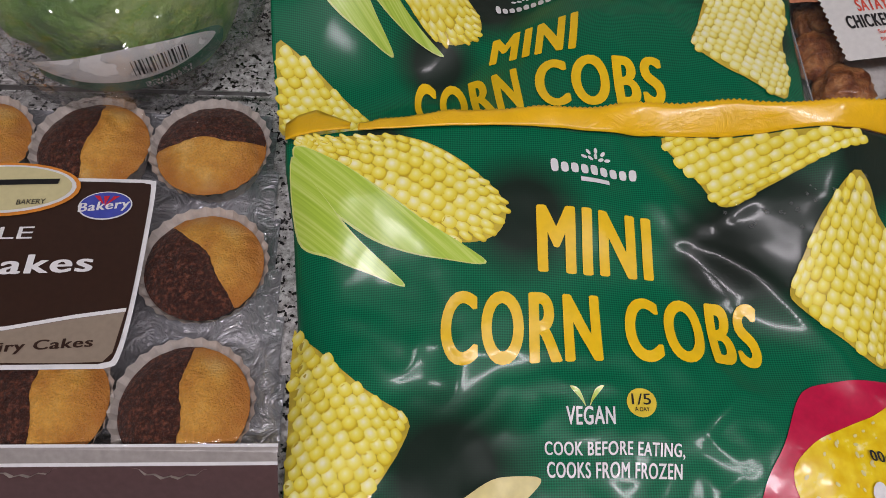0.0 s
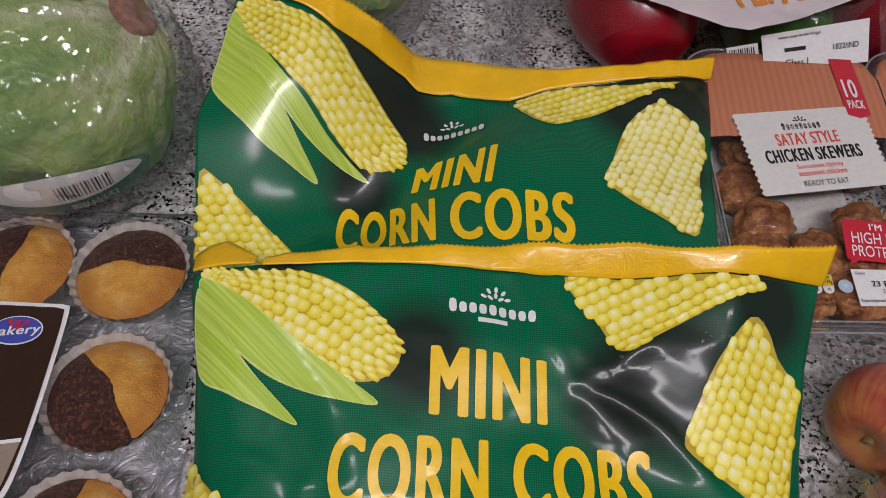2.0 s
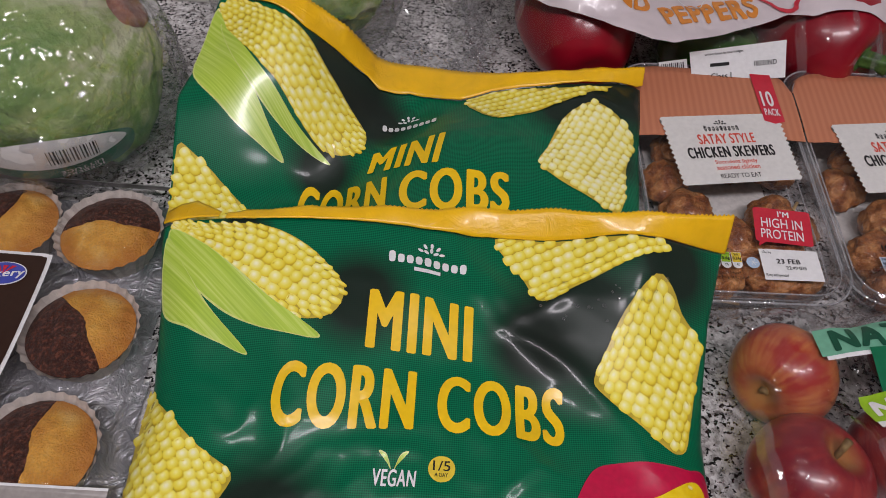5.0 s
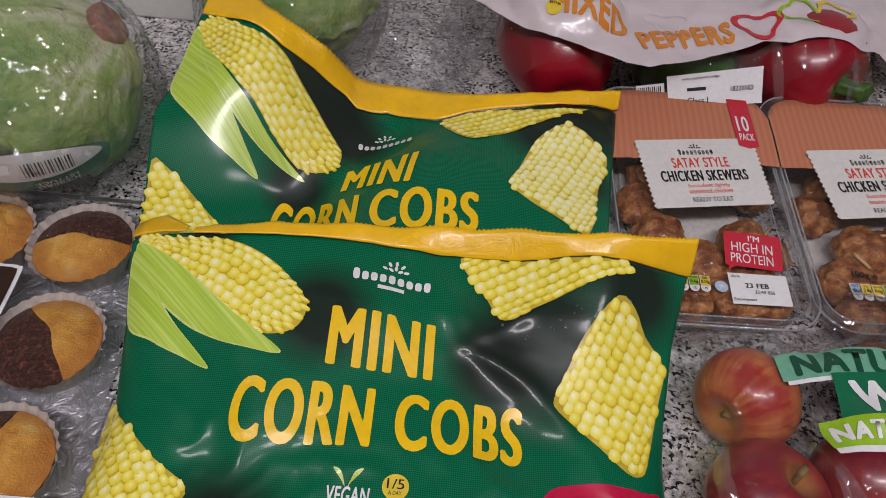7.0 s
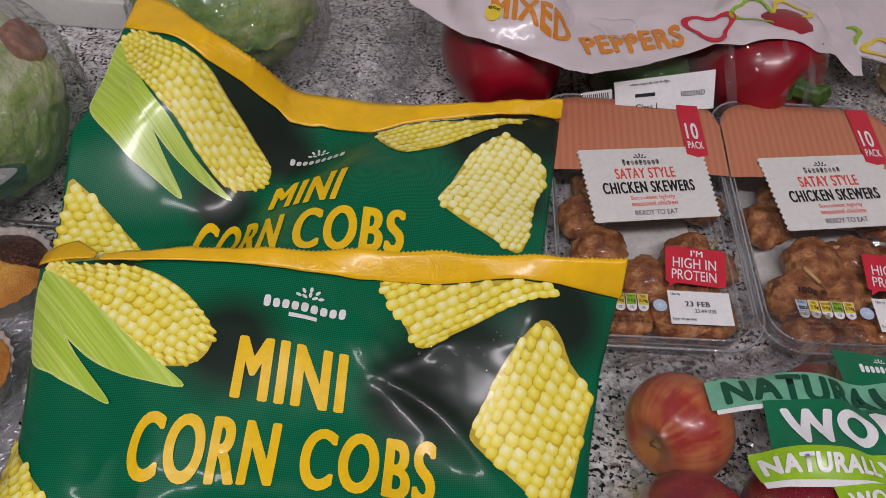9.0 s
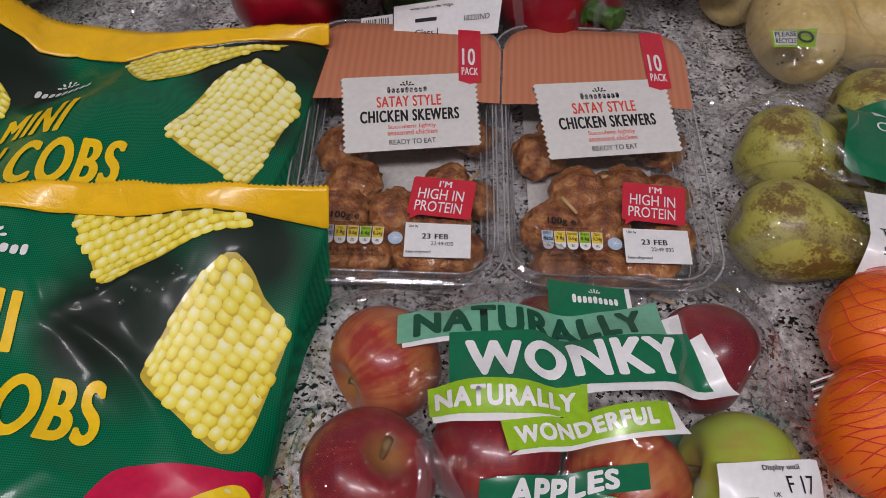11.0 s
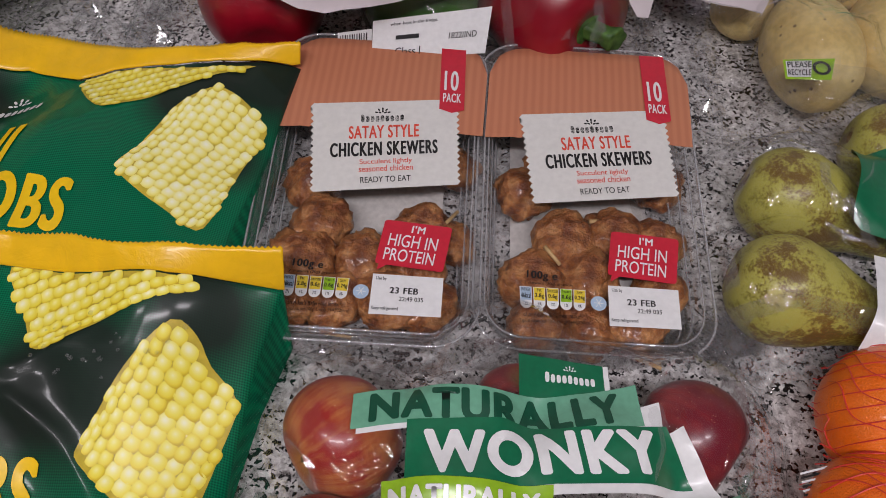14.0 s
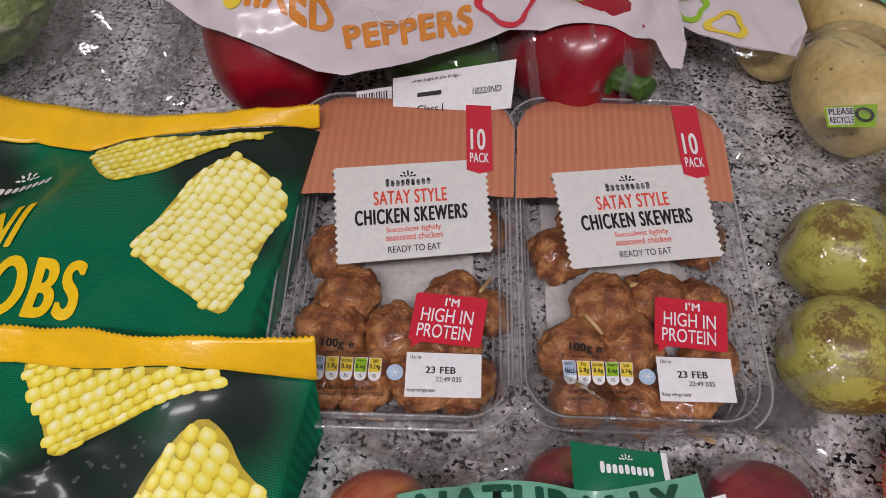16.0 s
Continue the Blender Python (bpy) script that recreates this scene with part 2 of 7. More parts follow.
def ribbed_card():
    m, n, l, b = shader("ribbed_card", rough=0.45, coat=0.15)
    co = n.new("ShaderNodeTexCoord")
    w = n.new("ShaderNodeTexWave")
    w.inputs["Scale"].default_value = 64
    w.inputs["Distortion"].default_value = 0.4
    l.new(co.outputs["Object"], w.inputs["Vector"])
    r = ramp(n, [(0.1, (0.50, 0.182, 0.096)), (0.9, (0.555, 0.215, 0.115))])
    l.new(w.outputs["Fac"], r.inputs[0])
    l.new(r.outputs[0], b.inputs["Base Color"])
    return m


def browned_rim(m, crust):
    """Baked browning towards the edge of a round cake."""
    n, l = m.node_tree.nodes, m.node_tree.links
    b = n["Principled BSDF"]
    old = b.inputs["Base Color"].links[0].from_socket
    co = n.new("ShaderNodeTexCoord")
    sep, flat = n.new("ShaderNodeSeparateXYZ"), n.new("ShaderNodeCombineXYZ")
    l.new(co.outputs["Object"], sep.inputs[0])
    l.new(sep.outputs[0], flat.inputs[0])
    l.new(sep.outputs[1], flat.inputs[1])
    away = n.new("ShaderNodeVectorMath")
    away.operation = "LENGTH"
    l.new(flat.outputs[0], away.inputs[0])
    wob = tex(n, l, "noise", 90, 4, 0.6)
    mad = n.new("ShaderNodeMath")
    mad.operation = "MULTIPLY_ADD"
    mad.inputs[1].default_value = 0.012
    l.new(wob.outputs[0], mad.inputs[0])
    l.new(away.outputs["Value"], mad.inputs[2])
    r = ramp(n, [(0.024, (0, 0, 0)), (0.038, (0.9, 0.9, 0.9))])
    l.new(mad.outputs[0], r.inputs[0])
    l.new(mixed(n, l, r.outputs[0], old, crust), b.inputs["Base Color"])


GRANITE = granite()
YELLOW = plain("yellow_print", (0.95, 0.545, 0.008), 0.34, 0.25, 0.03, 80)
_n, _l = YELLOW.node_tree.nodes, YELLOW.node_tree.links
bump(_n, _l, _n["Principled BSDF"], tex(_n, _l, "noise", 70, 4, 0.6, distort=0.8).outputs[0], 0.3, 0.003)
LETTER_YELLOW = plain("letter_yellow", (0.92, 0.585, 0.006), 0.36, 0.15, 0.02)
WHITE_PRINT = plain("white_print", (0.80, 0.80, 0.80), 0.35, 0.2, 0.02)
PALE_PRINT = plain("pale_print", (0.75, 0.75, 0.75), 0.45, 0.0, 0.02)
CREAM_LABEL = plain("cream_label", (0.72, 0.71, 0.68), 0.5, 0.0, 0.02)
BLACK_INK = plain("black_ink", (0.012, 0.012, 0.013), 0.4, 0.0, 0.1)
BROWN_INK = plain("brown_ink", (0.035, 0.014, 0.008), 0.35, 0.2, 0.05)
MAUVE_BAND = plain("mauve_band", (0.10, 0.055, 0.055), 0.35, 0.2, 0.05)
GREY_BAND = plain("grey_band", (0.36, 0.33, 0.31), 0.35, 0.2, 0.05)
TAN_PRINT = plain("tan_print", (0.30, 0.24, 0.18), 0.35, 0.2, 0.03)
RED_PRINT = plain("red_print", (0.60, 0.02, 0.045), 0.3, 0.3, 0.03)
RED_TEXT = plain("red_text", (0.75, 0.085, 0.05), 0.4, 0.0, 0.03)
PINK_RED = plain("pink_red_print", (0.56, 0.008, 0.06), 0.3, 0.4, 0.04)
COB_GAP = plain("cob_gap_print", (0.66, 0.50, 0.05), 0.3, 0.4, 0.1, 120)
COB_CUT = plain("cob_cut_print", (0.80, 0.70, 0.32), 0.3, 0.4, 0.05, 150)
YELLOW_COB = two_tone("boiled_cob_print", [(0.35, (0.80, 0.52, 0.0)), (0.62, (0.90, 0.68, 0.02)), (0.75, (0.92, 0.82, 0.4))], 130, 3, 0.3, 0.4)
KERNEL = kernel_print("kernel", [(0.0, (0.95, 0.93, 0.62)), (0.22, (0.92, 0.86, 0.32)), (0.50, (0.89, 0.79, 0.12)), (0.78, (0.83, 0.67, 0.05)), (0.97, (0.62, 0.44, 0.02))])
KERNEL_PALE = kernel_print("kernel_pale", [(0.0, (0.96, 0.95, 0.74)), (0.25, (0.93, 0.90, 0.48)), (0.55, (0.91, 0.85, 0.28)), (0.80, (0.86, 0.75, 0.13)), (0.99, (0.64, 0.50, 0.05))])
LEAF = leaf_print()
LEAF_EDGE = plain("leaf_edge_print", (0.66, 0.76, 0.24), 0.3, 0.4, 0.05)
CREST_YELLOW = plain("crest_yellow", (0.62, 0.56, 0.30), 0.4, 0.1, 0.02)
BADGE_YELLOW = plain("badge_yellow", (0.80, 0.60, 0.05), 0.35, 0.2, 0.02)
DEEP_GREEN = plain("deep_green_print", (0.005, 0.15, 0.065), 0.3, 0.3, 0.04)
INK_GREEN = plain("ink_green", (0.003, 0.075, 0.038), 0.35, 0.2, 0.03)
TEAL_PRINT = plain("teal_print", (0.16, 0.42, 0.28), 0.3, 0.3, 0.04)
LIME_PRINT = plain("lime_print", (0.30, 0.53, 0.02), 0.3, 0.3, 0.04)
ORANGE_TEXT = plain("orange_text", (0.72, 0.26, 0.035), 0.35, 0.2, 0.04)
PINK_PRINT = plain("pink_print", (0.75, 0.38, 0.38), 0.35, 0.2, 0.03)
PEPPER_WRAP = plain("white_wrap", (0.70, 0.62, 0.64), 0.28, 0.4, 0.03, 40)
BLUE_PRINT = plain("blue_print", (0.06, 0.08, 0.42), 0.35, 0.2, 0.04)
ICE_BLUE = plain("ice_blue_print", (0.42, 0.55, 0.70), 0.4, 0.0, 0.04)
SLEEVE = ribbed_card()
CLEAR = film("clear_film", 0.02, 0.05, 1.0, 55, extra=0.025)
CRINKLED = film("crinkled_film", 0.008, 0.05, 1.0, 48, (0.99, 0.99, 0.99), extra=0.005)
CLING = film("cling_film", 0.06, 0.06, 1.0, 42, extra=0.09)
TRAY_PLASTIC = film("tray_plastic", 0.035, 0.05, 0.12, 40, (0.975, 0.975, 0.98), 0.07)
EDGE_FILM = film("folded_film", 0.06, 0.05, 0.25, 60, (0.985, 0.985, 0.985), 0.07)
RIM_PLASTIC = film("rim_plastic", 0.26, 0.06, 0.1, 40, (0.93, 0.93, 0.95), 0.16)
DROP = film("water", 0.03, 0.03, 0.0, 30, (0.97, 0.98, 0.98), 0.06)
CAKE_WRAP = film("cake_wrap_film", 0.004, 0.05, 0.7, 50, extra=-0.012)
LID_FILM = film("lid_film", 0.006, 0.05, 0.15, 25, extra=-0.01)
PAD = plain("absorbent_pad", (0.66, 0.63, 0.60), 0.8, 0, 0.05)
CHICKEN = two_tone("cooked_chicken", [(0.34, (0.20, 0.052, 0.014)), (0.5, (0.42, 0.15, 0.042)), (0.66, (0.64, 0.30, 0.11))], 110, 7, 0.3, 0.35, 1.0, 0.0, None, 420, 0.6)
WOOD = two_tone("bamboo", [(0.3, (0.50, 0.30, 0.12)), (0.7, (0.66, 0.46, 0.22))], 60, 4, 0.6, stretch=(1, 8, 8))
SPONGE = two_tone("golden_sponge", [(0.3, (0.60, 0.24, 0.03)), (0.5, (0.80, 0.40, 0.06)), (0.7, (0.92, 0.60, 0.19))], 60, 5, 0.5, 0.0, 0.7, 0.0, None, 800, 0.45)
browned_rim(SPONGE, (0.42, 0.13, 0.015))
CHOCOLATE = two_tone("chocolate_sponge", [(0.32, (0.032, 0.007, 0.004)), (0.52, (0.080, 0.019, 0.009)), (0.66, (0.26, 0.085, 0.045))], 480, 6, 0.45, 0.0, 1.0, 0.0, None, 800)
PAPER_CASE = plain("paper_case", (0.56, 0.50, 0.45), 0.7, 0, 0.08, 200)
SILVER_TRAY, _n, _l, _b = shader("silver_grey_tray", (0.50, 0.50, 0.53), 0.22, 0.55)
bump(_n, _l, _b, tex(_n, _l, "noise", 70, 4, 0.6, distort=2.0).outputs[0], 0.9, 0.006)


def lettuce_leaf():
    """Iceberg leaf: veined, pale towards the cut stem, greener where the light leaf is thin."""
    m, n, l, b = shader("lettuce_leaf", rough=0.42, coat=0.1, sub=0.0)
    co = n.new("ShaderNodeTexCoord")
    off = n.new("ShaderNodeVectorMath")
    off.operation = "SUBTRACT"
    off.inputs[1].default_value = (0.064, 0.028, 0.098)
    l.new(co.outputs["Object"], off.inputs[0])
    away = n.new("ShaderNodeVectorMath")
    away.operation = "LENGTH"
    l.new(off.outputs[0], away.inputs[0])
    unit = n.new("ShaderNodeVectorMath")
    unit.operation = "NORMALIZE"
    l.new(off.outputs[0], unit.inputs[0])
    vein = n.new("ShaderNodeTexNoise")
    vein.inputs["Scale"].default_value = 3.4
    vein.inputs["Detail"].default_value = 5
    vein.inputs["Roughness"].default_value = 0.55
    l.new(unit.outputs[0], vein.inputs["Vector"])
    patch_ = tex(n, l, "noise", 38, 7, 0.66, distort=1.6)
    near = n.new("ShaderNodeMath")
    near.operation = "MULTIPLY_ADD"
    near.inputs[1].default_value = -4.2
    l.new(away.outputs["Value"], near.inputs[0])
    l.new(vein.outputs[0], near.inputs[2])
    both = n.new("ShaderNodeMath")
    both.operation = "MULTIPLY_ADD"
    both.inputs[1].default_value = 0.75
    l.new(patch_.outputs[0], both.inputs[0])
    l.new(near.outputs[0], both.inputs[2])
    r = ramp(n, [(0.18, (0.085, 0.215, 0.018)), (0.40, (0.17, 0.33, 0.042)), (0.60, (0.35, 0.47, 0.13)), (0.78, (0.64, 0.67, 0.42))])
    l.new(both.outputs[0], r.inputs[0])
    l.new(r.outputs[0], b.inputs["Base Color"])
    fine = tex(n, l, "noise", 120, 5, 0.65)
    bump(n, l, b, fine.outputs[0], 1.0, 0.004)
    return m


LETTUCE = lettuce_leaf()
LETTUCE_CORE = two_tone("cut_stem", [(0.3, (0.20, 0.055, 0.028)), (0.5, (0.34, 0.115, 0.06)), (0.7, (0.48, 0.24, 0.14))], 160, 5, 0.7, 0.0, 0.8)
PEPPER_RED = two_tone("red_pepper_skin", [(0.3, (0.21, 0.002, 0.012)), (0.7, (0.34, 0.005, 0.018))], 30, 3, 0.3, 0.3)
PEPPER_GREEN = two_tone("green_pepper_skin", [(0.3, (0.025, 0.085, 0.012)), (0.7, (0.07, 0.19, 0.03))], 30, 3, 0.2, 0.5)
STALK = two_tone("green_stalk", [(0.3, (0.015, 0.055, 0.008)), (0.7, (0.09, 0.19, 0.035))], 160, 3, 0.5)
def pear_skin():
    m, n, l, b = shader("pear_skin", rough=0.4, coat=0.1)
    big, mid, fine = tex(n, l, "noise", 26, 3), tex(n, l, "noise", 110, 4, 0.65), tex(n, l, "noise", 650, 3, 0.7)
    r = ramp(n, [(0.36, (0.17, 0.098, 0.02)), (0.5, (0.215, 0.145, 0.026)), (0.64, (0.27, 0.25, 0.034))])
    l.new(big.outputs[0], r.inputs[0])
    add = n.new("ShaderNodeMath")
    add.operation = "MULTIPLY_ADD"
    add.inputs[1].default_value = 0.95
    l.new(fine.outputs[0], add.inputs[0])
    l.new(mid.outputs[0], add.inputs[2])
    more = n.new("ShaderNodeMath")
    more.operation = "MULTIPLY_ADD"
    more.inputs[1].default_value = 0.9
    l.new(big.outputs[0], more.inputs[0])
    l.new(add.outputs[0], more.inputs[2])
    s = ramp(n, [(0.0, (0, 0, 0)), (0.485, (0, 0, 0)), (0.56, (1, 1, 1))])
    scale = n.new("ShaderNodeMath")
    scale.operation = "MULTIPLY"
    scale.inputs[1].default_value = 0.37
    l.new(more.outputs[0], scale.inputs[0])
    l.new(scale.outputs[0], s.inputs[0])
    c = mixed(n, l, s.outputs[0], r.outputs[0], (0.46, 0.43, 0.085))
    l.new(c, b.inputs["Base Color"])
    bump(n, l, b, mid.outputs[0], 0.12, 0.002)
    return m


PEAR = pear_skin()
POTATO = two_tone("potato_skin", [(0.25, (0.52, 0.34, 0.10)), (0.42, (0.72, 0.53, 0.19)), (0.7, (0.82, 0.65, 0.28))], 30, 3, 0.45, 0.0, 0.10, 0.0, None, 240, 0.3)
_n, _l = POTATO.node_tree.nodes, POTATO.node_tree.links
_b = _n["Principled BSDF"]
_r = ramp(_n, [(0.07, (0.8, 0.8, 0.8)), (0.13, (0, 0, 0))])
_l.new(tex(_n, _l, "voronoi", 85).outputs["Distance"], _r.inputs[0])
_l.new(mixed(_n, _l, _r.outputs[0], _b.inputs["Base Color"].links[0].from_socket, (0.14, 0.07, 0.025)), _b.inputs["Base Color"])
ORANGE = two_tone("orange_peel", [(0.3, (0.90, 0.145, 0.002)), (0.7, (0.95, 0.22, 0.005))], 40, 3, 0.33, 0.2, 0.5, 0.0, None, 900, 0.1)
NET = plain("red_net", (0.66, 0.03, 0.025), 0.3, 0.4, 0.03)
APPLE_RED = apple_skin("apple_red", (0.46, 0.055, 0.035), (0.18, 0.003, 0.014), 0.21, 0.42)
APPLE_DARK = apple_skin("apple_dark", (0.38, 0.04, 0.036), (0.16, 0.004, 0.017), 0.22, 0.42)
APPLE_BLUSH = apple_skin("apple_blush", (0.64, 0.29, 0.08), (0.34, 0.025, 0.02), 0.17, 0.34)
APPLE_GREEN = apple_skin("apple_green", (0.36, 0.48, 0.045), (0.40, 0.20, 0.05), -0.02, 0.22)
STEM = two_tone("apple_stem", [(0.3, (0.12, 0.06, 0.015)), (0.7, (0.30, 0.20, 0.07))], 200, 3, 0.7)
WALL_PAINT = plain("wall_paint", (0.56, 0.55, 0.53), 0.7, 0, 0.03, 12)
CUPBOARD = plain("cupboard_paint", (0.55, 0.53, 0.50), 0.5, 0, 0.03, 12)
FLOOR_TILE = plain("floor_tile", (0.28, 0.25, 0.22), 0.4, 0, 0.06, 9)
LAMP_GLASS = bpy.data.materials.new("lamp_glass")
LAMP_GLASS.use_nodes = True
LAMP_GLASS.node_tree.nodes["Principled BSDF"].inputs["Emission Color"].default_value = (1, 0.97, 0.93, 1)
LAMP_GLASS.node_tree.nodes["Principled BSDF"].inputs["Emission Strength"].default_value = 4.0


# ---- building helpers ----
def part(name, bm, material, parent=None, label="", smooth=True, kind=""):
    """Links a bmesh as one mesh object, under a thing or a part."""
    me = bpy.data.meshes.new(name)
    bm.to_mesh(me)
    bm.free()
    for mat in (material if isinstance(material, (list, tuple)) else (material,)):
        me.materials.append(mat)
    if smooth:
        me.polygons.foreach_set("use_smooth", [True] * len(me.polygons))
    ob = new(name, me)
    ob.parent = parent
    return tagged(ob, label=label, kind=kind)


def thing(name, label, category, at=(0, 0, 0), group="", kind=""):
    ob = new(name)
    ob.empty_display_size = 0.02
    ob.location = at
    return tagged(ob, label, category, group, kind)


def box(x0, x1, y0, y1, z0, z1, bevel=0.0):
    bm = bmesh.new()
    bmesh.ops.create_cube(bm, size=1, matrix=Matrix.Translation(((x0 + x1) / 2, (y0 + y1) / 2, (z0 + z1) / 2)) @ Matrix.Diagonal((x1 - x0, y1 - y0, z1 - z0, 1)))
    if bevel:
        bmesh.ops.bevel(bm, geom=bm.edges[:], offset=bevel, segments=3, affect="EDGES", profile=0.5)
    return bm


def step(t):
    t = min(1.0, max(0.0, t))
    return t * t * (3 - 2 * t)


def lerp(x, xs, ys):
    return float(np.interp(x, xs, ys))


def spline(points, n=6):
    """A closed smooth outline through the control points."""
    out, k = [], len(points)
    for i in range(k):
        p0, p1, p2, p3 = (Vector(points[(i + j) % k]) for j in (-1, 0, 1, 2))
        for j in range(n):
            t = j / n
            out.append(tuple(0.5 * (2 * p1 + (p2 - p0) * t + (2 * p0 - 5 * p1 + 4 * p2 - p3) * t * t + (3 * p1 - p0 - 3 * p2 + p3) * t ** 3)))
    return out


def refine(bm, longest):
    bmesh.ops.triangulate(bm, faces=bm.faces[:])
    for _ in range(7):
        long_edges = [e for e in bm.edges if e.calc_length() > longest]
        if not long_edges:
            break
        bmesh.ops.subdivide_edges(bm, edges=long_edges, cuts=1)
        bmesh.ops.triangulate(bm, faces=[f for f in bm.faces if len(f.verts) > 3])


def lay(bm, surface, lift):
    """Drops flat artwork onto a surface: surface(x, y) gives a height or a place."""
    for v in bm.verts:
        p = surface(v.co.x, v.co.y)
        v.co = p + Vector((0, 0, lift)) if isinstance(p, Vector) else Vector((v.co.x, v.co.y, p + lift))


def patch(name, outline, surface, lift, material, parent, longest=0.005, label=""):
    bm = bmesh.new()
    bm.faces.new([bm.verts.new((x, y, 0)) for x, y in outline])
    refine(bm, longest)
    bmesh.ops.recalc_face_normals(bm, faces=bm.faces[:])
    if sum(f.normal.z for f in bm.faces) < 0:
        bmesh.ops.reverse_faces(bm, faces=bm.faces[:])
    lay(bm, surface, lift)
    return part(name, bm, material, parent, label)


def quad_map(tl, tr, br, bl):
    """(u, v) from 0 to 1, v up, into a four-cornered area."""
    def f(u, v):
        return tuple((bl[i] * (1 - u) + br[i] * u) * (1 - v) + (tl[i] * (1 - u) + tr[i] * u) * v for i in (0, 1))
    return f


GLYPHS = {}
REGULAR, BOLD, HEAVY, BLOCK = (0.008, 0.004, 1.0), (0.03, 0.012, 1.1), (0.052, 0.018, 1.16), (0.05, 0.045, 1.12)


def glyphs(words, spacing):
    """The lettering as a flat mesh, with its width and height."""
    if (words, spacing) not in GLYPHS:
        cu = bpy.data.curves.new("lettering", "FONT")
        cu.body, cu.resolution_u, cu.space_character = words, 6, spacing
        ob = new("lettering", cu)
        dg = bpy.context.evaluated_depsgraph_get()
        me = bpy.data.meshes.new_from_object(ob.evaluated_get(dg))
        co = np.empty(len(me.vertices) * 3)
        me.vertices.foreach_get("co", co)
        co = co.reshape(-1, 3)
        co -= co.min(0)
        faces = [tuple(p.vertices) for p in me.polygons]
        bpy.data.objects.remove(ob)
        bpy.data.meshes.remove(me)
        bpy.data.curves.remove(cu)
        GLYPHS[words, spacing] = (co, faces)
    return GLYPHS[words, spacing]


def letters(words, area, rect, surface, lift, material, parent, weight=REGULAR, longest=0.006):
    """Printed words that fill rect = (u0, v0, u1, v1) of an area from quad_map; heavier by overprinting."""
    wx, wy, spacing = weight
    co, faces = glyphs(words, spacing)
    wide, high = co.max(0)[:2]
    u0, v0, u1, v1 = rect
    bm = bmesh.new()
    copies = 4 if wx < 0.02 else 12 if wx < 0.04 else 20
    for i in range(copies + 1):
        turn = 2 * math.pi * (i + 0.5) / copies
        dx, dy = (wx * math.cos(turn), wy * math.sin(turn)) if i < copies else (0.0, 0.0)
        vs = []
        for x, y, _ in co:
            a, b = area(u0 + (u1 - u0) * (x + dx + wx) / (wide + 2 * wx), v0 + (v1 - v0) * (y + dy + wy) / (high + 2 * wy))
            vs.append(bm.verts.new((a, b, i * 0.000005)))
        for f in faces:
            try:
                bm.faces.new([vs[k] for k in f])
            except ValueError:
                pass
    refine(bm, longest)
    for v in bm.verts:
        p, up = surface(v.co.x, v.co.y), v.co.z
        v.co = p + Vector((0, 0, lift + up)) if isinstance(p, Vector) else Vector((v.co.x, v.co.y, p + lift + up))
    return part("lettering", bm, material, parent)


def bar(area, rect, surface, lift, material, parent, name="printed_bar"):
    u0, v0, u1, v1 = rect
    return patch(name, [area(u0, v0), area(u1, v0), area(u1, v1), area(u0, v1)], surface, lift, material, parent, 0.008)


def disc(cx, cy, rx, ry=None, turn=0.0, n=20):
    ry = ry or rx
    c, s = math.cos(turn), math.sin(turn)
    return [(cx + rx * math.cos(a) * c - ry * math.sin(a) * s, cy + rx * math.cos(a) * s + ry * math.sin(a) * c) for a in (2 * math.pi * i / n for i in range(n))]


def sprig(cx, cy, size, turn, surface, lift, material, parent):
    """A small fan of printed petals, as a plain shape."""
    bm = bmesh.new()
    for ring, count, spread in ((0.38, 3, 1.0), (0.75, 5, 1.25)):
        for i in range(count):
            a = math.pi / 2 + turn + (i / (count - 1) - 0.5) * 2 * spread
            bm.faces.new([bm.verts.new((x, y, 0)) for x, y in disc(cx + size * ring * math.cos(a), cy + size * ring * math.sin(a), size * 0.2, size * 0.11, a, 10)])
    lay(bm, surface, lift)
    return part("printed_sprig", bm, material, parent)


def inside(p, outline):
    hit, k = False, len(outline)
    for i in range(k):
        (x0, y0), (x1, y1) = outline[i], outline[i - 1]
        if (y0 > p[1]) != (y1 > p[1]) and p[0] < (x1 - x0) * (p[1] - y0) / (y1 - y0) + x0:
            hit = not hit
    return hit


def blunt(cx, cy, rx, ry, turn, n):
    """A rounded-square outline."""
    c, s = math.cos(turn), math.sin(turn)
    pts = []
    for i in range(n):
        a = 2 * math.pi * (i + 0.5) / n
        u, v = math.cos(a), math.sin(a)
        k = (abs(u) ** 3.4 + abs(v) ** 3.4) ** (-1 / 3.4)
        pts.append((cx + rx * u * k * c - ry * v * k * s, cy + rx * u * k * s + ry * v * k * c))
    return pts


